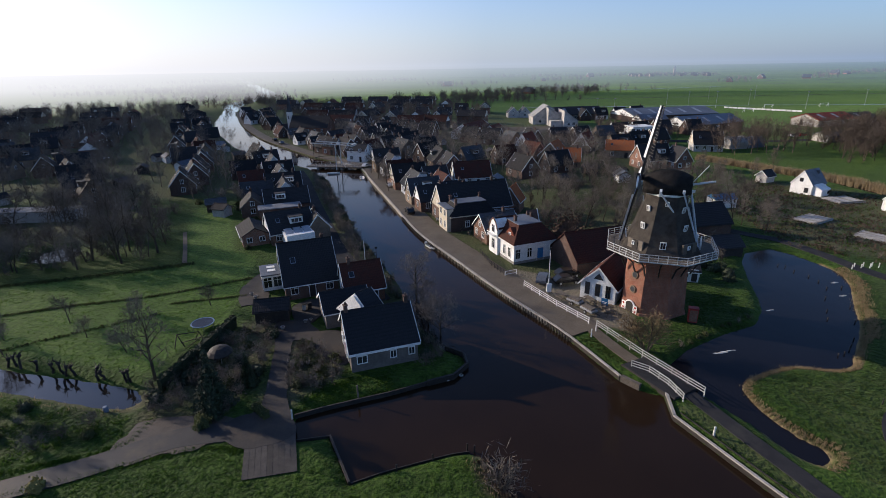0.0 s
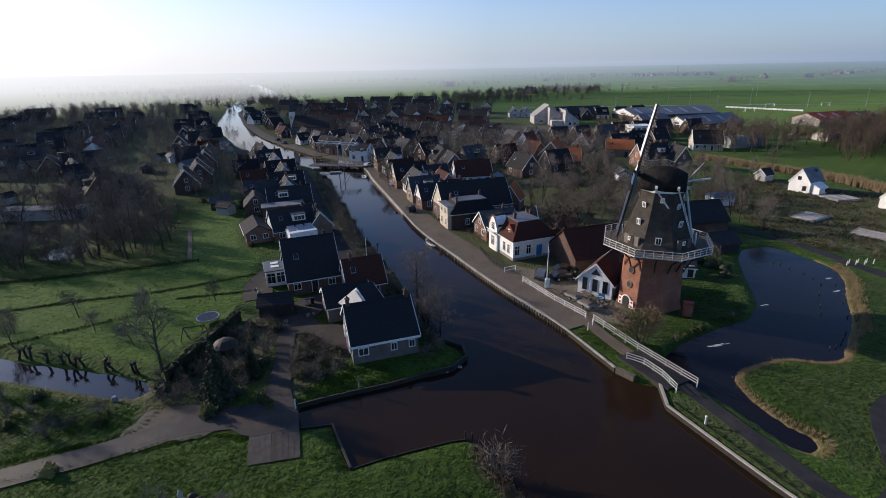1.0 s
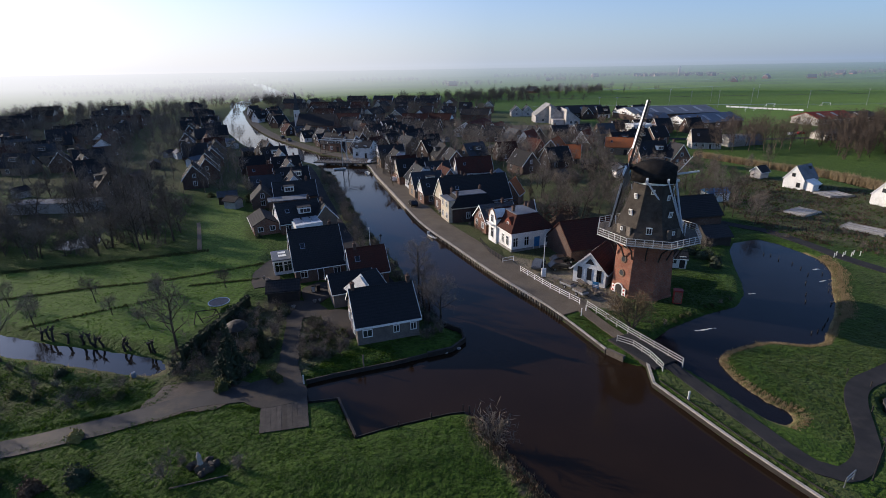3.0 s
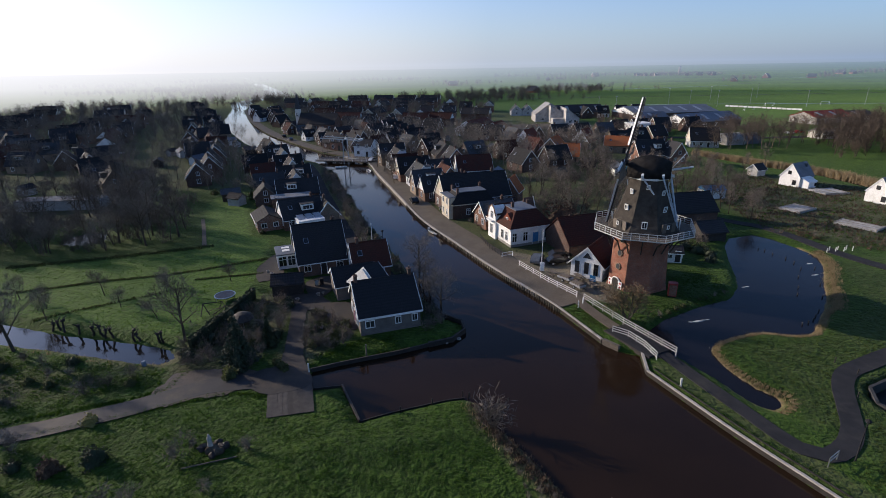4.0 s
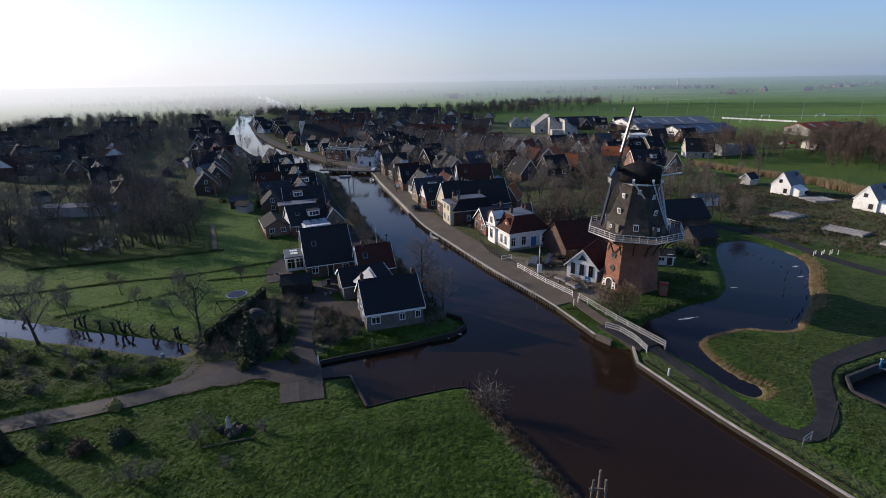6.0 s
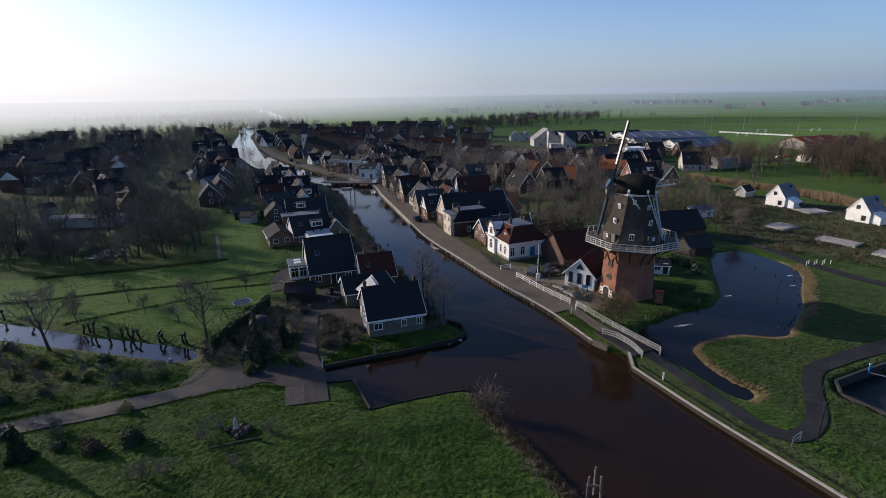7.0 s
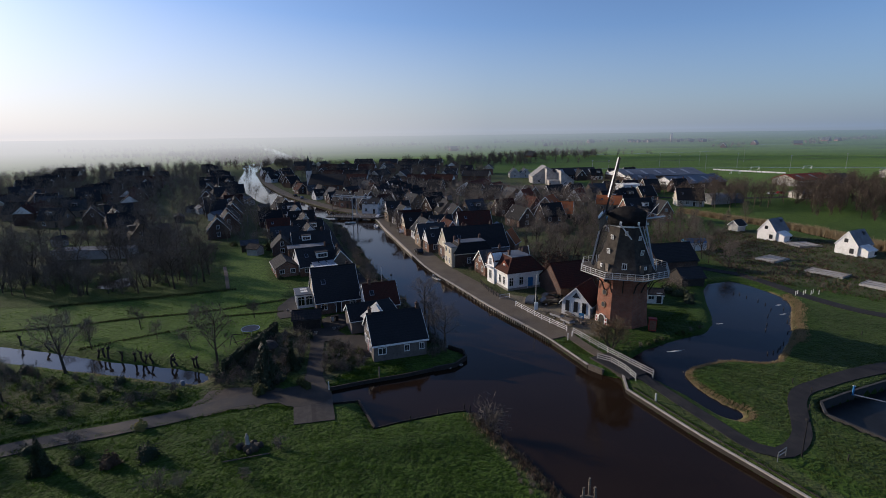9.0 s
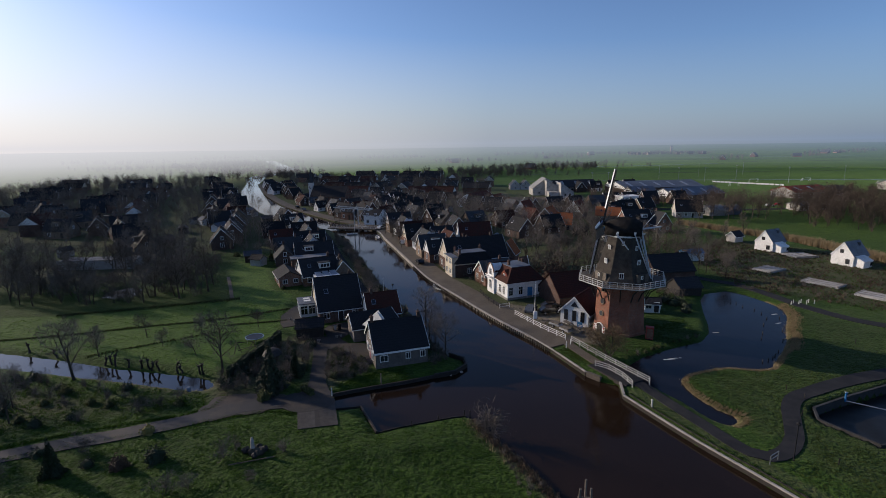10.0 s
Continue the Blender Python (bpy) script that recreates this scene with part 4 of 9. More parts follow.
def bush(seed, rx, ry, h, mat, label, n=700, size=0.16, name="shrub", cone=0.0, core=True):
    rng = random.Random(seed)
    ph = [rng.uniform(0, 6.28) for _ in range(6)]

    def edge(a, e):
        return 1 + 0.16 * math.sin(3 * a + ph[0]) + 0.13 * math.sin(5 * a + ph[1] + 3 * e) + 0.10 * math.sin(7 * e + ph[2] + 2 * a)

    def shape():
        a, e = rng.uniform(0, 6.283), math.asin(rng.uniform(-0.15, 1))
        k = edge(a, e) * rng.uniform(0.72, 1.04)
        zz = math.sin(e) * k
        w = math.cos(e) * k * (1 - cone * max(0, min(1, zz)))
        return Vector((rx * w * math.cos(a), ry * w * math.sin(a), h * max(0.03, zz)))
    t = thing(name, Matrix(), label, "shrub")
    v, f = leaf_cloud(rng, n, shape, size)
    part("foliage", raw_mesh("foliage", v, f, mat), None, t)
    segs = []
    for i in range(7):
        a = rng.uniform(0, 6.28)
        q = Vector((rx * 0.6 * math.cos(a), ry * 0.6 * math.sin(a), h * rng.uniform(0.5, 0.8)))
        segs.append((Vector((0, 0, -0.1)), q, 0.06, 0.02, 0))
    v, f = tubes(segs, 5)
    part("stem", raw_mesh("stem", v, f, BARK), None, t)
    if core:
        bm = bmesh.new()
        bmesh.ops.create_icosphere(bm, subdivisions=2, radius=1)
        for q in bm.verts:
            a, e = math.atan2(q.co.y, q.co.x), math.asin(max(-1, min(1, q.co.z)))
            k = 0.74 * edge(a, e)
            zz = max(q.co.z, -0.05)
            w = 1 - cone * max(0, min(1, zz))
            q.co = (q.co.x * rx * k * w, q.co.y * ry * k * w, max(0.0, zz * h * k))
        part("inner_foliage", bm, mat, t)
    return t


TREE_BIG = [bare_tree(11 + k, 11.0, (12, 6, 4), 0.24, "tall leafless tree with grey-brown branching crown", thick=0.028, fuzz=900, wisp=0.4, sliver=0.022) for k in range(3)]
TREE_MID = [bare_tree(31 + k, 8.0, (11, 6), 0.15, "leafless garden tree with fine brown twigs", thick=0.03, fuzz=800, wisp=0.4, sliver=0.028) for k in range(5)]
TREE_TALL = [bare_tree(51 + k, 12.0, (14, 6), 0.17, "tall slim leafless tree with upright branches", thick=0.04, shrink=(0.34, 0.5, 0.5), lift=0.12, fuzz=600, wisp=0.4, sliver=0.03) for k in range(3)]
SHRUB_BARE = [bare_tree(71 + k, 3.2, (6, 4), 0.05, "leafless many-stemmed brown shrub", thick=0.022, stems=4, start=(0.1, 0.2, 0.2), name="shrub", fuzz=320, wisp=0.27, sliver=0.024, sides=4) for k in range(3)]
LIGHT_SHRUB = [bare_tree(171 + k, 3.2, (6,), 0.05, "leafless shrub", thick=0.045, stems=3, start=(0.1, 0.2, 0.2), name="shrub", fuzz=110, wisp=0.38, sliver=0.05, sides=3) for k in range(3)]
SHRUB_TAN = bare_tree(81, 4.2, (10, 7), 0.09, "low tree with dense tan leafless twigs", TWIG_TAN, thick=0.02, stems=4, start=(0.2, 0.2, 0.2), shrink=(0.6, 0.55, 0.45), fuzz=1800, wisp=0.25, sliver=0.016)
SHRUB_LEAF = [bush(91 + k, 1.3, 1.2, 1.6, LEAF, "rounded green garden shrub", 320, 0.15) for k in range(2)]
SHRUB_DARK = [bush(95 + k, 1.5, 1.4, 2.0, EVERGREEN, "dense dark evergreen shrub", 380, 0.15) for k in range(2)]
CONIFER = bush(98, 1.7, 1.6, 5.2, EVERGREEN, "tall dark green conifer", 2400, 0.15, cone=0.8, name="conifer")
SHRUB_BROWN = bush(99, 2.2, 2.0, 2.6, LEAF_BROWN, "rounded russet-brown beech shrub", 900, 0.16)
LIGHT_TREE = [bare_tree(131 + k, 9.0, (11,), 0.16, "leafless village tree with brown twigs", thick=0.05, fuzz=230, wisp=0.85, sliver=0.045, sides=3) for k in range(4)]
LIGHT_TALL = [bare_tree(141 + k, 12.0, (13,), 0.17, "tall slim leafless tree", thick=0.05, shrink=(0.34, 0.5, 0.5), lift=0.12, fuzz=220, wisp=0.9, sliver=0.045, sides=3) for k in range(3)]
TINY_TREE = [bare_tree(181 + k, 8.5, (8,), 0.2, "far leafless tree", thick=0.08, shrink=(0.62, 0.6, 0.5), start=(0.12, 0.2, 0.2), fuzz=70, wisp=0.95, sliver=0.16, sides=3) for k in range(4)]
PROTOS = TINY_TREE + LIGHT_SHRUB + LIGHT_TREE + LIGHT_TALL + TREE_BIG + TREE_MID + TREE_TALL + SHRUB_BARE + [SHRUB_TAN] + SHRUB_LEAF + SHRUB_DARK + [CONIFER, SHRUB_BROWN]


def plant(proto, x, y, s=1.0, turn=None, group="", label="", sz=None):
    turn = (x * 37.7 + y * 17.3) % 360 if turn is None else turn
    c = copy_thing(proto, pose(x, y, ground_z(x, y) - 0.03, 0, 0, turn) @ Matrix.Diagonal((s, s, sz or s, 1)))
    tagged(c, label, group=group)
    return c


def read_mesh(me):
    v = np.empty(len(me.vertices) * 3)
    me.vertices.foreach_get("co", v)
    loops = np.empty(len(me.loops), int)
    me.loops.foreach_get("vertex_index", loops)
    return v.reshape(-1, 3), loops.reshape(-1, 4)


def joined_wood(name, spots, kinds, label, mat=None):
    """Many like trees as one body of wood: (x, y, size, turn, kind) each."""
    vs, fs, k = [], [], 0
    data = [[read_mesh(c.data) for c in p.children] for p in kinds]
    for x, y, s, a, q in spots:
        ca, sa, zz = math.cos(a) * s, math.sin(a) * s, ground_z(x, y)
        for v, f in data[q]:
            vs.append(np.stack([v[:, 0] * ca - v[:, 1] * sa + x, v[:, 0] * sa + v[:, 1] * ca + y, v[:, 2] * s + zz], 1))
            fs.append(f + k)
            k += len(v)
    me = bpy.data.meshes.new(name)
    V, F = np.concatenate(vs), np.concatenate(fs)
    me.vertices.add(len(V))
    me.vertices.foreach_set("co", V.ravel())
    me.loops.add(len(F) * 4)
    me.loops.foreach_set("vertex_index", F.ravel())
    me.polygons.add(len(F))
    me.polygons.foreach_set("loop_start", np.arange(len(F)) * 4)
    me.materials.append(mat or TWIG)
    me.update(calc_edges=True)
    return tagged(new(name, me), label, "trees", kind="stuff")

# ---- the windmill ----
MILL = (27.5, 67.6)
VIEW_D, VIEW_R = Vector((-0.33, -0.944, 0)), Vector((0.944, -0.33, 0))
OCT_TURN = math.atan2(VIEW_D.y, VIEW_D.x) + radians(-19.0)


def windmill():
    mill = thing("windmill", pose(*MILL, 0), "octagonal thatched smock mill on red brick base with railed stage", "windmill")
    turn = OCT_TURN
    bm = lathe(bmesh.new(), [(4.9, -0.4), (4.85, 0.0), (4.8, 0.35), (4.65, 0.4), (4.15, 9.3)], 8, turn)
    base = part("brick_base", bm, BRICK_MILL, mill)
    # body
    bm = lathe(bmesh.new(), [(5.6, 9.35), (5.4, 9.65), (4.75, 10.7), (4.15, 12.2), (3.58, 14.0), (3.08, 15.8), (2.75, 17.3)], 8, turn)
    body = part("smock", bm, THATCH, mill, "dark weathered thatched body")
    bm = lathe(bmesh.new(), [(2.7, 17.12), (2.92, 17.17), (2.95, 17.42), (2.68, 17.48)], 8, turn)
    part("kerb_ring", bm, WHITE, mill)

    def face(k, z, r_out):
        """Pose on face k at height z: local -y outward."""
        a = turn + (k + 0.5) * math.pi / 4
        r = r_out * math.cos(math.pi / 8)
        return pose(r * math.cos(a), r * math.sin(a), z, 0, 0, math.degrees(a) + 90)

    def radius(z):
        prof = [(9.35, 5.6), (9.65, 5.4), (10.7, 4.75), (12.2, 4.15), (14, 3.58), (15.8, 3.08), (17.3, 2.75)]
        return float(np.interp(z, [p[0] for p in prof], [p[1] for p in prof]))

    for k in range(8):
        # faces alternate doors and windows
        for zz, w, h in ((12.6, 0.66, 0.9), (15.0, 0.56, 0.8)) if k % 2 else ((10.4, 0.8, 1.1), (15.9, 0.5, 0.7)):
            m = face(k, zz, radius(zz) + 0.02) @ pose(0, 0, 0, 9)
            window(body, m, w, h, 1)
        if k % 2:
            m = face(k, 9.36, 5.15)
            bm = box(bmesh.new(), (0, -0.02, 0.85), (2.6, 0.25, 1.9))
            panel = part("door_surround", bm, TIMBER, body, "weathered grey boarding", m)
            part("door_leaf", box(bmesh.new(), (0, -0.17, 0.95), (0.95, 0.08, 1.7)), DARK_WOOD, panel)
            window(panel, pose(-0.28, -0.2, 1.0), 0.42, 0.6, 0)
    # stage: deck, brackets, railing
    SR, SZ = 7.65, 9.3
    corners = [Vector((SR * math.cos(turn + i * math.pi / 4), SR * math.sin(turn + i * math.pi / 4), 0)) for i in range(8)]
    bm = bmesh.new()
    for i in range(8):
        a, b = corners[i], corners[(i + 1) % 8]
        for j in range(15):
            u0, u1 = 0.50 + 0.5 * j / 15, 0.50 + 0.5 * (j + 0.9) / 15
            q = [(a * u0)[:2], (b * u0)[:2], (b * u1)[:2], (a * u1)[:2]]
            prism(bm, q, SZ, SZ + 0.07)
    part("deck", bm, TIMBER, mill, "grey weathered plank stage")
    for i in range(8):
        a, b = corners[i], corners[(i + 1) % 8]
        bm = bmesh.new()
        for zz, w, h in ((SZ + 1.05, 0.07, 0.07), (SZ + 0.7, 0.03, 0.05), (SZ + 0.36, 0.03, 0.05), (SZ + 0.0, 0.07, 0.14)):
            beam(bm, a + Vector((0, 0, zz)), b + Vector((0, 0, zz)), w, h)
        part("rail", bm, RAIL_WHITE, mill, "white stage railing")
        for j in range(5):
            p = a.lerp(b, j / 5)
            part("rail_post", box(bmesh.new(), (p.x, p.y, SZ + 0.5), (0.075, 0.075, 1.2), math.degrees(turn)), RAIL_WHITE, mill)
        # struts from the brickwork to the deck's rim
        for p in (a, a.lerp(b, 0.5)):
            bm = bmesh.new()
            lo, mid, hi = p * 0.60 + Vector((0, 0, SZ - 3.1)), p * 0.70 + Vector((0, 0, SZ - 1.5)), p * 0.93 + Vector((0, 0, SZ - 0.1))
            beam(bm, lo, mid, 0.16, 0.16), beam(bm, mid, hi, 0.16, 0.16)
            beam(bm, p * 0.5 + Vector((0, 0, SZ - 0.12)), p * 0.97 + Vector((0, 0, SZ - 0.12)), 0.16, 0.2)
            part("strut", bm, DARK_WOOD, mill)
    # door bay of the base, on the sunlit face: arched doorway and three round windows
    k = 7
    tilt = math.degrees(math.atan2(0.6, 8.7))
    lit = face(k, 0.0, 4.76) @ Matrix.Scale(0.72, 4)
    bm = bmesh.new()
    arch = [(-1.1, 0), (1.1, 0)] + [(1.1 * math.cos(t), 1.7 + 0.75 * math.sin(t)) for t in np.linspace(0, math.pi, 9)]
    prism(bm, arch, -0.16, 0.10, 'y')
    port = part("doorway", bm, WHITE, base, "white arched doorway frame", lit)
    arch2 = [(x * 0.82, min(zz, 9) * 0.93) for x, zz in arch]
    part("opening", prism(bmesh.new(), arch2, -0.20, 0.05, 'y'), DARK_WOOD, port)
    for sx in (-1, 1):
        bm = box(bmesh.new(), (sx * 1.55, -0.15, 0.95), (0.8, 0.08, 1.7))
        leaf = part("door_leaf", bm, WHITE, port, "red and white diamond door leaf")
        for zz in (0.45, 1.35):
            part("diamond", box(bmesh.new(), (sx * 1.55, -0.2, zz), (0.42, 0.03, 0.42), ry=45), RED_PAINT, leaf)
    for zz in (3.5, 5.7, 7.9):
        m = face(k, zz, 4.66 - 0.5 * zz / 8.9 + 0.06) @ pose(0, 0, 0, 90 - tilt)
        bm = lathe(bmesh.new(), [(0.55, -0.05), (0.55, 0.1), (0.40, 0.12), (0.40, -0.05)], 20, ring=True)
        rim = part("round_window", bm, BRICK_TAN, base, "round window with pale brick rim", m)
        bm = lathe(bmesh.new(), [(0.41, 0.0), (0.41, 0.1)], 20)
        part("pane", bm, GLASS, rim)
    for k2 in (2, 4):
        window(base, face(k2, 4.6, 4.66 - 0.5 * 4.6 / 8.9 + 0.03), 0.8, 1.2)
    # cap: thatched boat shape, lengthwise to the sails
    ax = Vector((-0.9397, 0.342, 0))
    yaw = math.degrees(math.atan2(ax.y, ax.x))
    bm = bmesh.new()
    rows = 11
    rings = []
    for i in range(rows):
        s = i / (rows - 1)
        xx = -3.0 + 6.1 * s
        half = 2.65 * (1 - abs(2 * s - 1) ** 2.6 * 0.42)
        topz = 20.5 - 1.0 * (2 * s - 0.95) ** 2
        ring = []
        for j in range(13):
            a = math.pi * j / 12
            ring.append(bm.verts.new((xx, half * math.cos(a) * (1 - 0.12 * math.sin(a)), 17.4 + (topz - 17.4) * math.sin(a) ** 0.8)))
        rings.append(ring)
    for u, v in zip(rings, rings[1:]):
        for j in range(12):
            bm.faces.new((u[j], v[j], v[j + 1], u[j + 1]))
        bm.faces.new((u[0], u[12], v[12], v[0]))
    bm.faces.new(rings[0][::-1]), bm.faces.new(rings[-1])
    bmesh.ops.recalc_face_normals(bm, faces=bm.faces)
    cap = part("cap", bm, TARRED, mill, "dark thatched boat-shaped cap", pose(0, 0, 0, 0, 0, yaw), True)
    part("cap_beam", beam(bmesh.new(), (-3.5, 0, 17.6), (3.6, 0, 17.6), 0.35, 0.35), WHITE, cap)
    part("beard", prism(bmesh.new(), [(-1.5, 17.5), (1.5, 17.5), (1.1, 18.4), (-1.1, 18.4)], 3.3, 3.45, 'x'), BLUE_PAINT, cap, "painted board at the windshaft")
    # sails, tilted back by ten degrees
    hub = pose(3.6, 0, 19.2, 0, -10, 0)
    bm = rod(bmesh.new(), (-1.6, 0, 0), (0.55, 0, 0), 0.38, 0.42, 10)
    shaft = part("windshaft", bm, BLACK, cap, "", hub)
    for q, ang in enumerate((2.0, 92.0, 182.0, 272.0)):
        spin = hub @ Matrix.Rotation(radians(ang), 4, 'X')
        bm = bmesh.new()
        v0 = [(-0.17, -0.16), (0.17, -0.16), (0.17, 0.16), (-0.17, 0.16)]
        a = [bm.verts.new((x, y, 0.2)) for x, y in v0]
        b = [bm.verts.new((x * 0.55, y * 0.6, 9.7)) for x, y in v0]
        for i in range(4):
            bm.faces.new((a[i], a[(i + 1) % 4], b[(i + 1) % 4], b[i]))
        bm.faces.new(a[::-1]), bm.faces.new(b)
        bmesh.ops.recalc_face_normals(bm, faces=bm.faces)
        stock = part("sail_stock", bm, DARK_WOOD, cap, "dark sail stock", spin)
        for i in range(21):
            zz = 1.5 + 8.1 * i / 20
            tw = radians(22 - 16 * i / 20)
            o = Vector((-0.1 - 1.75 * math.sin(tw), 1.75 * math.cos(tw), zz))
            part("sail_bar", beam(bmesh.new(), (-0.1, 0.1, zz), o, 0.06, 0.06), TIMBER, stock)
        for f in (0.35, 0.68, 1.0):
            pts = [Vector((-0.1 - 1.75 * f * math.sin(radians(22 - 16 * i / 6)), 1.75 * f * math.cos(radians(22 - 16 * i / 6)) + 0.1, 1.5 + 8.1 * i / 6)) for i in range(7)]
            bm = bmesh.new()
            rings = [[bm.verts.new(p + Vector((dx, dy, 0))) for dx, dy in ((-0.023, -0.023), (0.023, -0.023), (0.023, 0.023), (-0.023, 0.023))] for p in pts]
            for u, v in zip(rings, rings[1:]):
                for i in range(4):
                    bm.faces.new((u[i], u[(i + 1) % 4], v[(i + 1) % 4], v[i]))
            bm.faces.new(rings[0][::-1]), bm.faces.new(rings[-1])
            part("hemlath", bm, TIMBER, stock)
        bm = bmesh.new()
        rim = [[bm.verts.new((x0, y0, zz)) for x0, y0 in ((0.12, -0.1), (0.16, -0.1), (0.16 + 0.26 * wd, -0.1 - 0.42 * wd), (0.12 + 0.26 * wd, -0.1 - 0.42 * wd))] for zz, wd in ((2.6, 1.0), (6.0, 0.9), (9.6, 0.62))]
        for u, v in zip(rim, rim[1:]):
            for i in range(4):
                bm.faces.new((u[i], u[(i + 1) % 4], v[(i + 1) % 4], v[i]))
        bm.faces.new(rim[0][::-1]), bm.faces.new(rim[-1])
        bmesh.ops.recalc_face_normals(bm, faces=bm.faces)
        part("leading_board", bm, WHITE, stock, "white leading board")
        part("inner_board", prism(bmesh.new(), [(-0.14, 0.5), (-0.62, 0.8), (-0.62, 2.5), (-0.14, 2.55)], 0.1, 0.15, 'x'), BLUE_GREY, stock, "blue-grey inner board")
    # tail: pole and braces to the stage at the rear
    foot = Vector((-4.9, 0, 9.75))
    for name, a, b, r in (("tail_pole", (-2.8, 0, 18.4), foot, 0.17), ("long_brace", (0.8, 4.0, 17.95), foot + Vector((0, 0.5, 0)), 0.12), ("long_brace", (0.8, -4.0, 17.95), foot + Vector((0, -0.5, 0)), 0.12),
                          ("short_brace", (-2.0, 3.0, 17.9), foot + Vector((0, 0.3, 0)), 0.11), ("short_brace", (-2.0, -3.0, 17.9), foot + Vector((0, -0.3, 0)), 0.11),
                          ("brake_lever", (-2.6, -0.6, 18.3), (-5.9, -1.6, 18.8), 0.16), ("brake_pole", (-2.7, -0.8, 18.1), (-4.8, -1.2, 21.0), 0.06)):
        part(name, rod(bmesh.new(), a, b, r, r * 0.8, 7), PALE_BLUE, cap)
    for x, half in ((0.8, 4.2), (-2.0, 3.2)):
        part("crossbeam", beam(bmesh.new(), (x, -half, 18.0), (x, half, 18.0), 0.32, 0.32), WHITE, cap)
    wheel = part("capstan_wheel", lathe(bmesh.new(), [(0.86, -0.04), (0.94, -0.04), (0.94, 0.04), (0.86, 0.04)], 18, ring=True), WHITE, cap, "", pose(-5.2, 0, 10.35, 0, 90, 0))
    for i in range(4):
        a = i * math.pi / 4
        part("spoke", rod(bmesh.new(), (-0.9 * math.cos(a), -0.9 * math.sin(a), 0), (0.9 * math.cos(a), 0.9 * math.sin(a), 0), 0.045), WHITE, wheel)
    return mill


windmill()

# ---- buildings round the mill ----
# small white gabled shed
def shed():
    h = house(place(22.2, 72.6, 57), 9.0, 5.4, 2.5, 5.3, ROOF_BROWN, WHITE, "small white-boarded mill shed with brown-red tiled roof", "shed", "shed", windows=False, doors=False, chims=())
    for y in (-1.6, 0.0, 1.6):
        window(h, side_at(-4.5, y, 0.75, 'w'), 0.75, 2.0, 1, DARK_WOOD)
    bm = prism(bmesh.new(), [(-0.75, 3.5), (0.75, 3.5), (0, 4.5)], -4.58, -4.48, 'x')
    part("gable_light", bm, GLASS, h)
    return h


shed()
for dy, z0, w in ((0.0, 0.0, 1.0), (1.6, 0.0, 1.0)):
    b = thing("notice_board", place(19.0 + 1.05 * dy, 70.0 - 1.6 * dy, 57) @ pose(0, 0, 0), "blue and white panel leaning on the shed", "board", "panels at the shed")
    bm = box(bmesh.new(), (-0.35, 0, 0.62), (0.06, w, 1.2), ry=-12)
    part("panel", soften(bm, 0.01), BLUE_PAINT, b)
    for k in range(3):
        part("bar", box(bmesh.new(), (-0.40, 0, 0.35 + 0.25 * k), (0.03, w * 0.7, 0.10), ry=-12), WHITE, b)


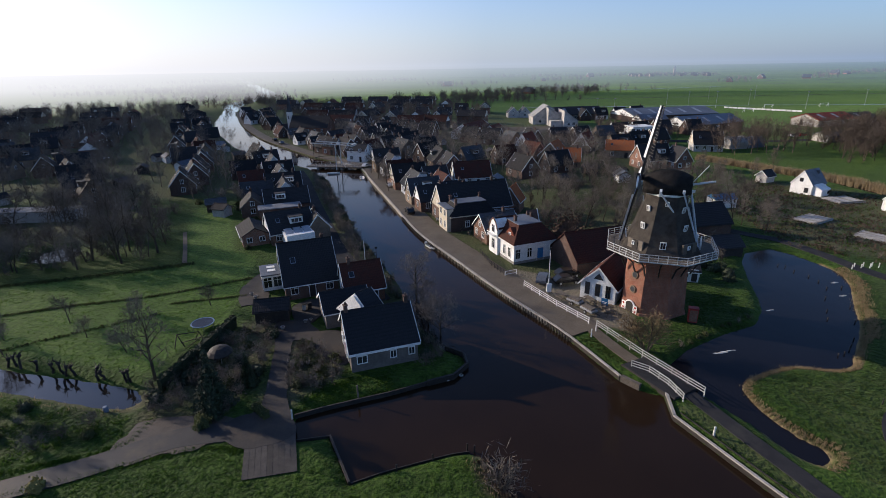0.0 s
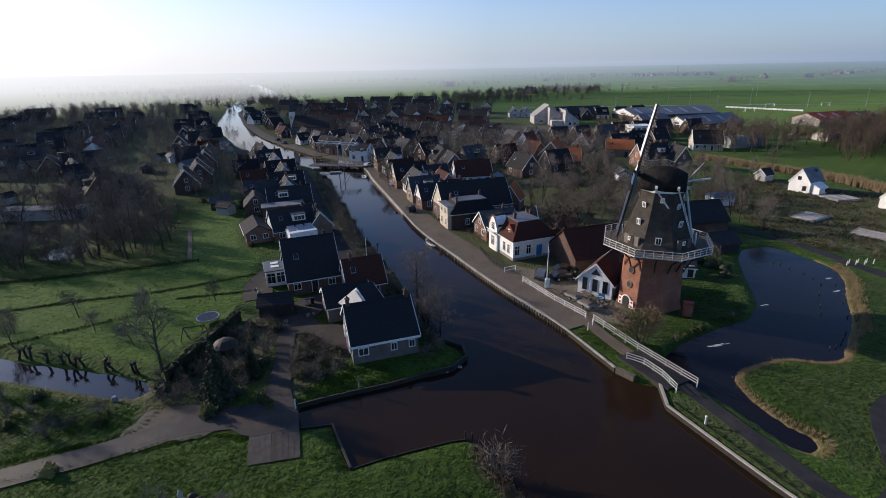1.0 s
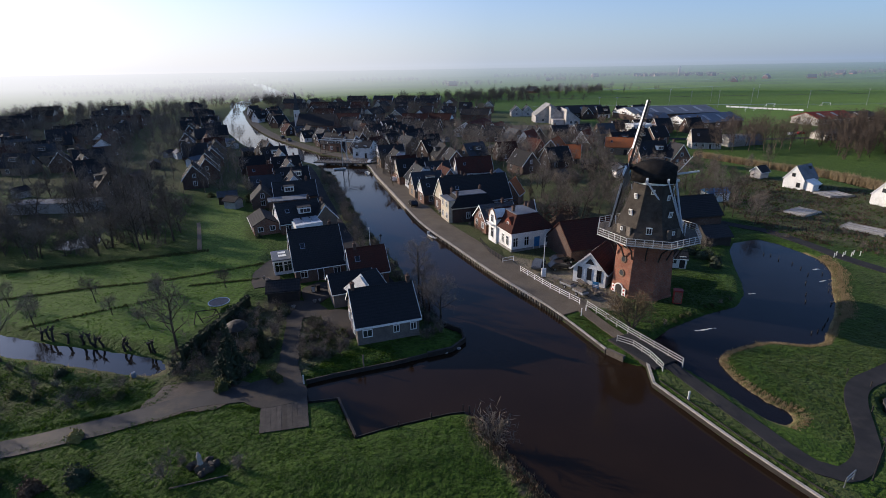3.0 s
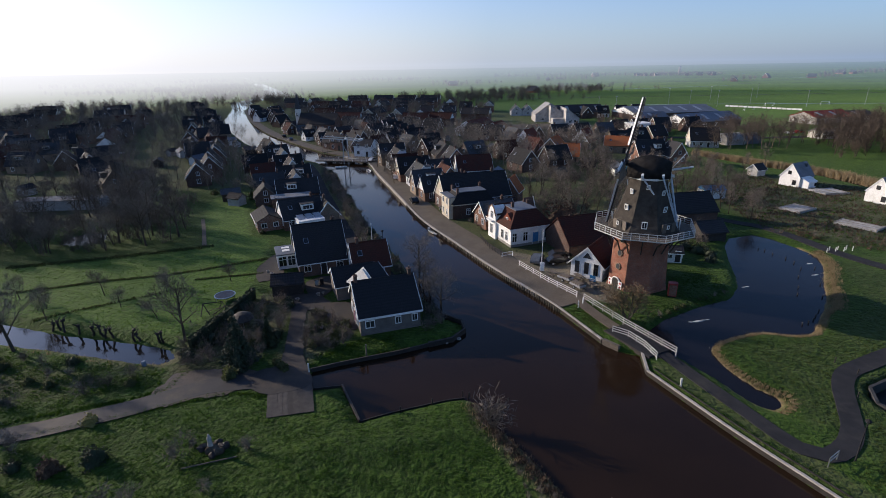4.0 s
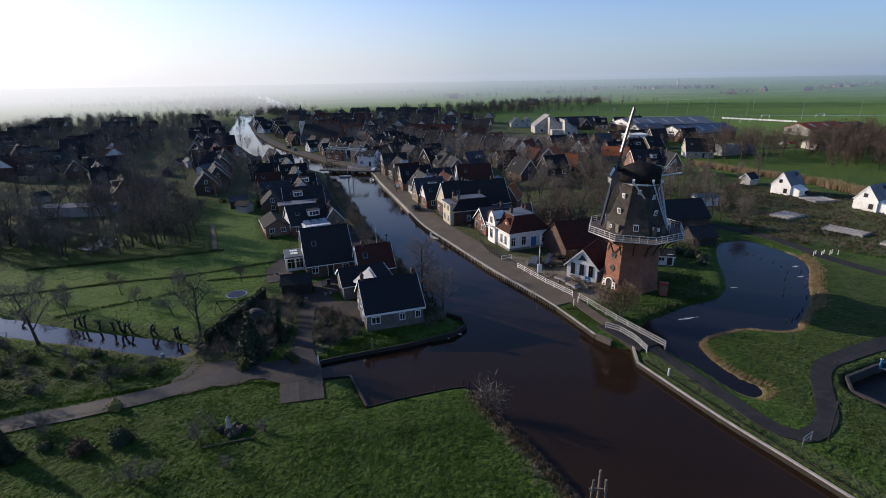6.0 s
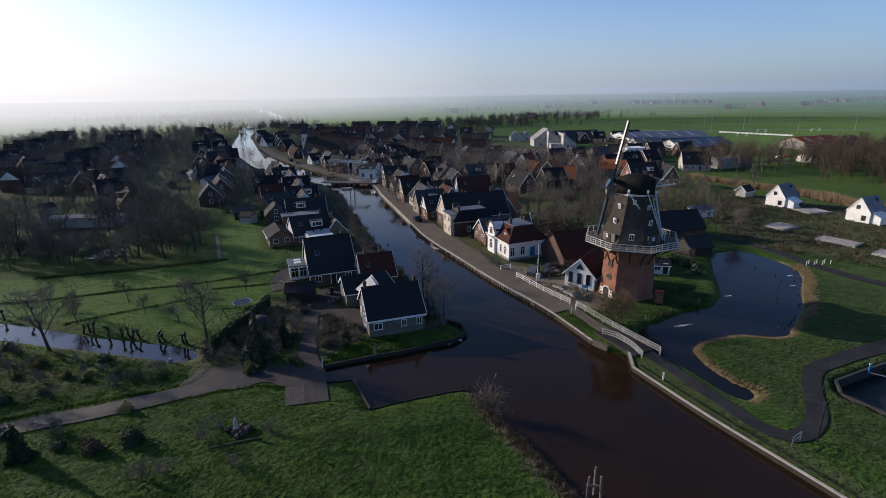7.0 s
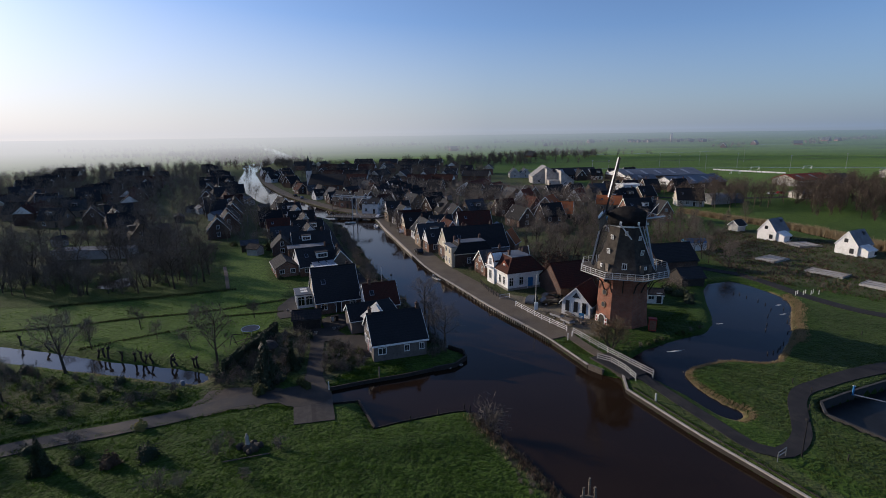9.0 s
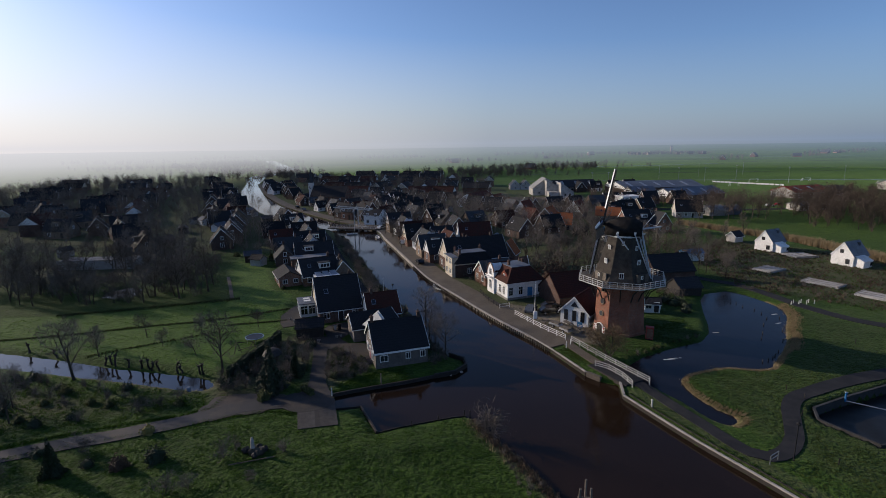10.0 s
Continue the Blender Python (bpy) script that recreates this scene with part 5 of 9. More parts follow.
def villa():
    h = thing("villa", place(10.2, 89.7, 25), "white rendered villa with hipped brown-red tiled roof and flat top", "house")
    L, W, e = 8.8, 9.8, 3.75
    part("wall", prism(bmesh.new(), [(-L / 2, -W / 2), (L / 2, -W / 2), (L / 2, W / 2), (-L / 2, W / 2)], -0.4, e), PLASTER, h)
    part("plinth", prism(bmesh.new(), [(-L / 2 - .04, -W / 2 - .04), (L / 2 + .04, -W / 2 - .04), (L / 2 + .04, W / 2 + .04), (-L / 2 - .04, W / 2 + .04)], -0.4, 0.45), CONCRETE, h)
    bm = bmesh.new()
    o, i, t = 0.4, 2.1, 6.6
    a = [bm.verts.new((sx * (L / 2 + o), sy * (W / 2 + o), e)) for sx, sy in ((-1, -1), (1, -1), (1, 1), (-1, 1))]
    b = [bm.verts.new((sx * (L / 2 - i), sy * (W / 2 - i), t)) for sx, sy in ((-1, -1), (1, -1), (1, 1), (-1, 1))]
    for k in range(4):
        bm.faces.new((a[k], a[(k + 1) % 4], b[(k + 1) % 4], b[k]))
    bm.faces.new(a[::-1]), bm.faces.new(b)
    part("roof", bm, ROOF_BROWN, h)
    part("flat_top", box(bmesh.new(), (0, 0, t + 0.05), (L - 2 * i + 0.2, W - 2 * i + 0.2, 0.14)), SHEET, h, "grey flat roof top")
    part("soffit", prism(bmesh.new(), [(-L / 2 - o, -W / 2 - o), (L / 2 + o, -W / 2 - o), (L / 2 + o, W / 2 + o), (-L / 2 - o, W / 2 + o)], e - 0.22, e - 0.01), WHITE, h)
    # front gable to the canal
    bm = prism(bmesh.new(), [(-1.6, -0.3), (1.6, -0.3), (1.6, 5.0), (0.9, 6.3), (0, 6.9), (-0.9, 6.3), (-1.6, 5.0)], -L / 2 - 0.5, -L / 2 + 2.0, 'x')
    g = part("front_gable", bm, PLASTER, h)
    g.matrix_basis = pose(0, 2.3, 0)
    bm = bmesh.new()
    for y0, z0, y1, z1 in ((-1.75, 4.9, -0.95, 6.35), (-0.95, 6.35, 0, 7.0), (0, 7.0, 0.95, 6.35), (0.95, 6.35, 1.75, 4.9)):
        beam(bm, (-L / 2 - 0.55, y0, z0), (-L / 2 - 0.55, y1, z1), 0.12, 0.22)
    part("gable_edge", bm, BRICK_RED, g)
    bm = prism(bmesh.new(), [(-1.7, 5.0), (0, 7.0), (1.7, 5.0)], -L / 2 - 0.2, 0.0, 'x')
    part("gable_roof", bm, ROOF_BROWN, g)
    window(g, side_at(-L / 2 - 0.5, 0, 4.1, 'w'), 1.2, 1.6)
    window(g, side_at(-L / 2 - 0.5, 0, 0.9, 'w'), 1.2, 2.1)
    part("balcony", box(bmesh.new(), (-L / 2 - 0.9, 0, 3.75), (0.8, 2.2, 0.16)), WHITE, g)
    # rear gable
    bm = prism(bmesh.new(), [(-1.7, 3.7), (1.7, 3.7), (0, 7.6)], L / 2 - 2.2, L / 2 + 0.06, 'x')
    g2 = part("rear_gable", bm, BRICK_DARK, h, "", pose(0, 2.2, 0))
    bm = bmesh.new()
    for s in (-1, 1):
        beam(bm, (L / 2 + 0.1, 0, 7.7), (L / 2 + 0.1, s * 1.9, 3.6), 0.1, 0.2)
    part("gable_edge", bm, WHITE, g2)
    for x in (-3.6, -1.2, 3.6):
        window(h, side_at(x, -W / 2, 0.9, 's'), 1.1, 1.9)
    door(h, side_at(1.1, -W / 2, 0.05, 's'), BLUE_PAINT, 1.3, 2.5)
    for y in (-3.2, -1.4):
        window(h, side_at(-L / 2, y, 0.9, 'w'), 1.0, 1.9)
    for y in (-2.5, 2.5):
        window(h, side_at(L / 2, y, 0.9, 'e'), 1.0, 1.9)
    bm = prism(bmesh.new(), [(-1.3, 4.4), (1.3, 4.4), (1.3, 5.2), (0, 6.2), (-1.3, 5.2)], -L / 2 + 0.6, -L / 2 + 2.6, 'x')
    d = part("dormer", bm, ROOF_RED, h, "red-tiled dormer", pose(0, -2.2, 0))
    window(d, side_at(-L / 2 + 0.6, 0, 4.5, 'w'), 0.8, 0.8)
    chimney(False, h, -1.8, -0.5, 6.2, 7.6, BRICK_DARK)
    chimney(False, h, 2.4, 0.8, 6.2, 7.4, BRICK_DARK)


villa()
house(place(22.6, 84.8, 21), 12, 9, 2.4, 6.2, ROOF_BROWN, BRICK_DARK, "low barn with dark red-brown tiled roof behind the mill", "barn", "barn", trim=DARK_WOOD, windows=False, chims=(), boards=False)
house(place(48.6, 103.5, 14), 10.5, 8.0, 2.6, 5.9, ROOF_DARK, BRICK_DARK, "large dark-tiled barn behind the mill", "barn", "barn", trim=DARK_WOOD, windows=False, chims=(), boards=False)
house(place(48.0, 90.2, 14), 5.4, 4.4, 1.8, 3.4, ROOF_DARK, DARK_WOOD, "small dark wooden lean barn at the pond", "shed", "shed", trim=DARK_WOOD, windows=False, chims=(), boards=False)
house(place(36.6, 77.4, -8), 2.9, 2.4, 1.9, 2.6, ROOF_DARK, PLASTER, "small white outbuilding behind the mill", "shed", "shed", chims=(), boards=False)

# ---- houses on the west bank, near ----
def near_house():
    h = house(place(-11.3, 54.1, 22), 8.2, 8.2, 2.8, 6.0, ROOF_BLUE, BRICK_GREY, "detached house with steep blue-black tiled roof and grey brick walls", windows=False, doors=False, chims=((0.46, 0.0), (-0.46, 0.0)))
    for x in (-2.8, 1.0, 3.3):
        window(h, side_at(x, -4.1, 0.95, 's'), 1.3 if x < 0 else 0.85, 1.1)
    for y in (-2.2, 2.0):
        window(h, side_at(-4.2, y, 0.8, 'w'), 1.2, 1.3)
    window(h, side_at(-4.2, 0, 3.5, 'w'), 1.1, 1.1)
    window(h, side_at(4.2, 0, 0.8, 'e'), 1.4, 1.4)
    window(h, side_at(4.2, 0, 3.5, 'e'), 1.1, 1.1)
    door(h, side_at(-4.2, -0.2, 0.05, 'w'), RED_PAINT)
    part("fascia", box(bmesh.new(), (0, -4.62, 2.52), (8.7, 0.06, 0.26)), WHITE, h)
    return h


near_house()
cross = house(place(-13.6, 57.6, 51), 2.2, 8.0, 3.3, 6.5, ROOF_BLUE, WHITE, "white-boarded cross gable behind the blue-black roof", "house", "house", chims=(), windows=False, doors=False)
part("gable_boarding", prism(bmesh.new(), [(-3.9, 3.2), (3.9, 3.2), (0, 6.42)], -1.62, -1.1, 'x'), WHITE, cross, "white boarded gable face")
house(place(-17.8, 63.0, 25), 6.3, 5.6, 2.4, 4.2, ROOF_BLUE, BRICK_GREY, "garage with low dark tiled roof and grey brick walls", "garage", "garage", windows=False, chims=())
house(place(-16.8, 70.2, 24), 6.0, 6.0, 2.4, 5.6, ROOF_BROWN, BRICK_RED, "house with brown-black tiled roof and white gable edge", gable_wall=PLASTER, chims=((-0.3, 0),))
h2 = house(place(-26.5, 73.8, 25), 8.2, 9.4, 2.6, 7.8, ROOF_DARK, BRICK_DARK, "large house with steep dark tiled roof and pale gable", chims=((0.35, 0.05),), gable_wall=CREAM)
bm = box(bmesh.new(), (-5.6, 2.6, 1.3), (3.2, 4.6, 2.6))
con = part("conservatory", bm, WHITE, h2, "white glazed conservatory with flat roof")
part("flat_roof", soften(box(bmesh.new(), (-5.6, 2.6, 2.72), (3.6, 5.0, 0.2)), 0.04), SHEET, con)
for y in (0.8, 2.6, 4.4):
    window(con, side_at(-7.2, y, 0.5, 'w'), 1.5, 1.9)
for x in (-6.4, -4.9):
    window(con, side_at(x, 0.3, 0.5, 's'), 1.4, 1.9)
for y in (2.0, 3.6):
    part("skylight", box(bmesh.new(), (-5.6, y, 2.86), (1.3, 0.9, 0.12)), WHITE, con)
h3 = house(place(-38.3, 98.6, 33), 9.0, 7.4, 2.5, 5.9, ROOF_DARK, BRICK_RED, "house with dark tiled roof and bright white gable edge", gable_wall=PLASTER, dormer=(1.0, 2.6))
house(place(-45.6, 97.0, -60), 8.6, 5.2, 2.2, 3.6, ROOF_DARK, BRICK_RED, "low dark-roofed brick outbuilding beside the garden", "shed", "shed", chims=(), boards=False)
sun_room = thing("sunroom", place(-34.4, 93.2, 33), "white flat-roofed sunroom with glass roof panels", "extension")
part("wall", box(bmesh.new(), (0, 0, 1.4), (5.6, 3.8, 3.2)), WHITE, sun_room)
for k in range(3):
    part("roof_panel", box(bmesh.new(), (-1.8 + 1.8 * k, 0, 3.1), (1.5, 3.4, 0.12), rx=14), METAL, sun_room)

house(place(-32.6, 99.4, 118), 5.2, 4.6, 2.6, 5.4, ROOF_DARK, BRICK_TAN, "cross wing with tan gable beside the sunroom", "house", "house", chims=((0.2, 0),), gable_wall=BRICK_TAN, windows=False, doors=False)
porch = thing("flat_roof_annex", place(-45.4, 112.6, 24), "low annex with pale flat roof between dark houses", "extension")
part("wall", box(bmesh.new(), (0, 0, 1.4), (9.5, 4.0, 3.2)), BRICK_RED, porch)
part("flat_roof", soften(box(bmesh.new(), (0, 0, 3.1), (10.0, 4.5, 0.22)), 0.04), MEMBRANE, porch)
for x in (-2.6, 0.4, 3.2):
    window(porch, side_at(x, -2.0, 0.8, 's'), 1.4, 1.4)
for x, y, r, L, W, e, rd_, roof, wall, gw, dm, lab in (
        (-46.2, 119.6, 24, 10.5, 6.4, 2.6, 5.8, ROOF_DARK, BRICK_RED, None, (-1.5, 2.4), "dark-roofed west bank house with white dormer"),
        (-54.0, 117.0, 114, 7.0, 5.4, 2.4, 5.0, ROOF_DARK, BRICK_DARK, None, None, "low dark-roofed rear house on the west bank"),
        (-49.6, 128.4, 114, 8.5, 6.2, 2.6, 6.2, ROOF_DARK, BRICK_RED, PLASTER, None, "west bank house with white gable edge and dark tiles"),
        (-57.6, 129.0, 24, 8.0, 5.6, 2.5, 5.4, ROOF_GREY, BRICK_DARK, None, None, "grey-roofed rear house on the west bank"),
        (-53.4, 137.6, 24, 9.6, 6.2, 2.6, 6.0, ROOF_DARK, BRICK_DARK, None, (1.6, 2.2), "dark-roofed west bank house with broad dormer"),
        (-57.6, 147.4, 116, 8.8, 6.0, 2.7, 6.4, ROOF_DARK, BRICK_RED, CREAM, None, "west bank house with pale gable near the drawbridge"),
        (-66.0, 145.0, 30, 7.4, 5.6, 2.4, 5.2, ROOF_BROWN, BRICK_DARK, None, None, "brown-roofed rear house among gardens"),
        (-62.0, 156.6, 28, 9.0, 6.0, 2.6, 6.0, ROOF_DARK, BRICK_TAN, None, (0.4, 2.2), "dark-roofed house with dormer near the drawbridge"),
        (-67.0, 165.6, 118, 8.4, 6.0, 2.8, 6.6, ROOF_GREY, BRICK_RED, PLASTER, None, "slate-roofed house with white gable near the drawbridge"),
        (-75.0, 160.0, 30, 8.0, 5.8, 2.5, 5.6, ROOF_DARK, BRICK_DARK, None, None, "dark-roofed house behind the west bank"),
        (-73.6, 175.4, 35, 8.6, 6.2, 2.8, 6.4, ROOF_DARK, BRICK_TAN, PLASTER, (0, 2.2), "dark-roofed house with white gable at the bend")):
    house(place(x, y, r), L, W, e, rd_, roof, wall, lab, gable_wall=gw, dormer=dm, far=True, trim=WHITE if gw or dm else TIMBER)
greens = thing("greenhouse", place(-106, 111.5, 8), "long low glasshouse with pale flat roof in the western wood", "greenhouse")
part("wall", box(bmesh.new(), (0, 0, 1.2), (21, 5.0, 2.6)), GREY_WALL, greens)
for k in range(7):
    part("roof_panel", box(bmesh.new(), (-9 + 3.0 * k, 0, 2.58), (2.9, 5.3, 0.12)), MEMBRANE, greens)

# ---- houses on the east quay ----
e1 = house(place(0.6, 114.6, 22), 17.0, 8.6, 3.2, 8.2, ROOF_DARK, BRICK_DARK, "long farmhouse with dark tiled roof and pale gable with white edge", gable_wall=CREAM, chims=((-0.1, 0.1), (0.3, 0)))
def hipped_wing(at, L, W, e, t, inset, label):
    """A wing under a steep hipped roof with a flat top, three chimneys and a pale two-storey bay."""
    h = thing("house", at, label, "house")
    part("wall", prism(bmesh.new(), [(-L / 2, -W / 2), (L / 2, -W / 2), (L / 2, W / 2), (-L / 2, W / 2)], -0.4, e), BRICK_DARK, h)
    bm = bmesh.new()
    a = [bm.verts.new((sx * (L / 2 + 0.35), sy * (W / 2 + 0.35), e)) for sx, sy in ((-1, -1), (1, -1), (1, 1), (-1, 1))]
    b = [bm.verts.new((sx * (L / 2 - inset), sy * (W / 2 - inset), t)) for sx, sy in ((-1, -1), (1, -1), (1, 1), (-1, 1))]
    for k in range(4):
        bm.faces.new((a[k], a[(k + 1) % 4], b[(k + 1) % 4], b[k]))
    bm.faces.new(a[::-1]), bm.faces.new(b)
    part("roof", bm, ROOF_DARK, h)
    part("flat_top", box(bmesh.new(), (0, 0, t + 0.06), (L - 2 * inset + 0.3, W - 2 * inset + 0.3, 0.16)), SHEET, h, "grey flat roof top")
    part("cornice", prism(bmesh.new(), [(-L / 2 - .3, -W / 2 - .3), (L / 2 + .3, -W / 2 - .3), (L / 2 + .3, W / 2 + .3), (-L / 2 - .3, W / 2 + .3)], e - 0.25, e - 0.01), CREAM, h)
    bay = part("bay", prism(bmesh.new(), [(-W / 2 + 0.6, -0.3), (W / 2 - 0.6, -0.3), (W / 2 - 0.6, e + 1.6), (-W / 2 + 0.6, e + 1.6)], -L / 2 - 0.9, -L / 2 + 0.6, 'x'), CREAM, h, "cream two-storey bay")
    for y in (-1.3, 1.3):
        for z0 in (0.7, e - 0.2):
            window(bay, side_at(-L / 2 - 0.9, y, z0, 'w'), 1.1, 1.5)
    part("bay_roof", box(bmesh.new(), (-L / 2 - 0.2, 0, e + 1.66), (1.9, W - 0.7, 0.14)), SHEET, bay)
    for x, y in ((-L / 2 + inset, -W / 2 + inset), (-L / 2 + inset, W / 2 - inset), (L / 2 - inset, W / 2 - inset)):
        chimney(False, h, x, y, t - 0.4, t + 0.9, BRICK_DARK)
    for x in (-1.4, 2.0):
        window(h, side_at(x, -W / 2, 0.8, 's'), 1.0, 1.5)
    return h


hipped_wing(place(-0.2, 106.8, 22), 10.0, 6.6, 3.5, 5.9, 1.5, "brick house wing with cream bay and flat-topped dark roof")
house(place(5.8, 98.6, 24), 7.5, 6.4, 2.5, 5.4, ROOF_GREY, BRICK_RED, "small cottage with grey slate roof beside the villa", chims=((0.2, 0),))
st = thing("greenhouse", place(7.5, 110.6, 22), "glasshouse roof with white and blue stripes", "greenhouse")
part("wall", box(bmesh.new(), (0, 0, 1.0), (5.0, 6.0, 2.4)), WHITE, st)
for k in range(6):
    part("roof_panel", box(bmesh.new(), (-2.1 + 0.84 * k, 0, 2.7), (0.78, 6.2, 0.12), rx=-16), SOLAR if k % 2 else METAL, st)
house(place(0.5, 149.5, 14), 11, 7.2, 2.8, 6.8, ROOF_BROWN, PLASTER, "white house with hipped brown-red roof", chims=((-0.45, 0),))
house(place(10.8, 119.8, 70), 5.0, 4.6, 3.0, 6.2, ROOF_ORANGE, BRICK_RED, "small outbuilding with orange tiled gable", "shed", "shed", chims=(), windows=False)
for x, y, r, L, W, e, rd_, roof, wall, gw, dm, lab in (
        (-9.4, 121.6, 24, 7.6, 5.2, 2.8, 6.0, ROOF_DARK, BRICK_RED, PLASTER, None, "quay house with dark tiled roof and white gable front"),
        (-12.2, 128.4, 24, 8.4, 5.4, 2.9, 6.4, ROOF_GREY, BRICK_TAN, None, (0.5, 2.2), "quay house with blue-grey slate roof and dormer"),
        (-15.0, 136.4, 112, 8.6, 6.4, 3.0, 6.6, ROOF_GREY, PLASTER, None, (0, 2.6), "white quay house with slate roof along the road"),
        (-18.2, 145.6, 24, 10.0, 6.2, 2.8, 7.0, ROOF_DARK, BRICK_RED, CREAM, None, "tall dark-roofed quay house with pale gable"),
        (-22.0, 154.4, 24, 8.2, 6.0, 2.8, 6.4, ROOF_BROWN, BRICK_RED, None, None, "low brown-roofed quay house near the drawbridge"),
        (-25.6, 162.6, 112, 8.0, 6.6, 3.2, 7.0, ROOF_DARK, PLASTER, None, (1, 2.0), "white-fronted quay house near the drawbridge"),
        (-29.0, 171.4, 24, 9.0, 6.4, 3.4, 7.4, ROOF_DARK, BRICK_TAN, PLASTER, None, "dark-roofed house at the bridge square"),
        (-4.5, 126.5, 24, 7.0, 6.0, 2.6, 5.8, ROOF_DARK, BRICK_RED, None, None, "rear wing with dark roof behind the quay"),
        (-7.4, 136.0, 115, 7.4, 6.0, 2.6, 6.2, ROOF_BROWN, BRICK_RED, None, None, "rear house with brown roof behind the quay"),
        (-10.5, 146.5, 24, 7.4, 6.0, 2.6, 6.0, ROOF_DARK, BRICK_TAN, None, None, "rear house with dark roof and pale brick walls")):
    house(place(x, y, r), L, W, e, rd_, roof, wall, lab, gable_wall=gw, dormer=dm, far=True)

# ---- the village behind ----
VARIANTS = []


def variant(L, W, eave, ridge, roof, wall, label, **kw):
    VARIANTS.append(house(Matrix(), L, W, eave, ridge, roof, wall, label, group="village houses", far=True, trim=(WHITE, TIMBER, CREAM, TIMBER)[len(VARIANTS) % 4], **kw))


for lite in (False, True):
    variant(8.6, 6.8, 2.9, 6.9, ROOF_DARK, BRICK_DARK, "dark-roofed brick village house", lite=lite)
    variant(9.4, 7.0, 2.9, 7.0, ROOF_DARK, BRICK_TAN, "dark-roofed pale brick village house", dormer=(0, 2.6), lite=lite)
    variant(7.8, 6.2, 2.8, 6.4, ROOF_BROWN, BRICK_DARK, "brown-roofed brick village house", lite=lite)
    variant(15, 7.5, 4.6, 7.6, ROOF_BROWN, BRICK_DARK, "terrace of brick houses under one brown roof", storeys=2, chims=((-0.3, 0), (0, 0), (0.3, 0)), lite=lite, gable_wall=PLASTER)
    variant(18, 7.5, 4.6, 7.8, ROOF_DARK, BRICK_RED, "terrace of brick houses under one dark roof", storeys=2, chims=((-0.35, 0), (-0.1, 0), (0.2, 0), (0.4, 0)), lite=lite, gable_wall=CREAM)
    variant(8.0, 6.8, 2.8, 6.8, ROOF_DARK, PLASTER, "white-walled village house with dark roof", dormer=(1, 2.2), lite=lite)
    variant(7.8, 6.4, 2.8, 6.6, ROOF_RED, BRICK_DARK, "red-roofed brick village house", lite=lite)
    variant(8.6, 6.8, 3.0, 6.8, ROOF_GREY, BRICK_TAN, "grey-roofed pale brick village house", dormer=(0, 2.4), lite=lite)
SHED_KINDS = [house(Matrix(), L, W, e, r, roof, wall, label, "shed", "shed", "garden sheds", trim=TIMBER, chims=(), windows=False, doors=False, far=True) for L, W, e, r, roof, wall, label in (
    (3.6, 2.8, 2.0, 2.9, ROOF_DARK, GREY_WALL, "small grey garden shed between houses"), (4.6, 3.2, 2.1, 3.0, ROOF_GREY, DARK_WOOD, "dark wooden garden shed with pale roof"), (5.6, 3.4, 2.3, 3.3, SHEET, PLASTER, "low white outbuilding with sheet roof"))]
VARIANTS += SHED_KINDS
occupied = []
SCHOOL_LAND = [(-8, 240), (60, 262), (72, 290), (62, 325), (24, 318), (-12, 275)]


def free(x, y, r):
    if wet(np.array([[x, y]]))[0] < r * 0.75 + 3:
        return False
    return all((x - a) ** 2 + (y - b) ** 2 > (r + c) ** 2 * 0.55 for a, b, c in occupied)


for ob in [o for o in scene.objects if o.parent is None and o.type == 'EMPTY' and o not in VARIANTS and o not in PROTOS]:
    p = ob.matrix_basis.translation
    occupied.append((p.x, p.y, 7))


def put_house(kind, x, y, rz):
    r = 9 if kind in (3, 4) else 5.4
    if not free(x, y, r) or signed(np.array([[x, y]]), SCHOOL_LAND)[0] < 4:
        return
    occupied.append((x, y, r))
    return copy_thing(VARIANTS[kind + (8 if y > 235 or x < -120 else 0)], place(x, y, rz))


hr = random.Random(12)
# house fronts along the far quay, gables to the canal
for k in range(9):
    qx, qy = (float(np.interp(k, (0, 3, 9), c)) for c in ((-67.7, -86, -112), (220.4, 243, 279)))
    qx, qy = qx + (0, 2.5, -0.5, 3.5, 1, 4, 0, 2, 3)[k], qy + (0, 2, 0.5, 2.5, -1, 2, 0, 3, 1)[k]
    occupied.append((qx, qy, 4))
    if k != 4:
        copy_thing(VARIANTS[(0, 7, 5, 1, 0, 7, 2, 0, 5)[k]], place(qx, qy, (39, 129, 45, 125, 39, 30, 132, 40, 125)[k]) @ Matrix.Scale((0.8, 0.95, 0.75, 0.9, 1, 0.72, 0.9, 0.8, 0.85)[k], 4))
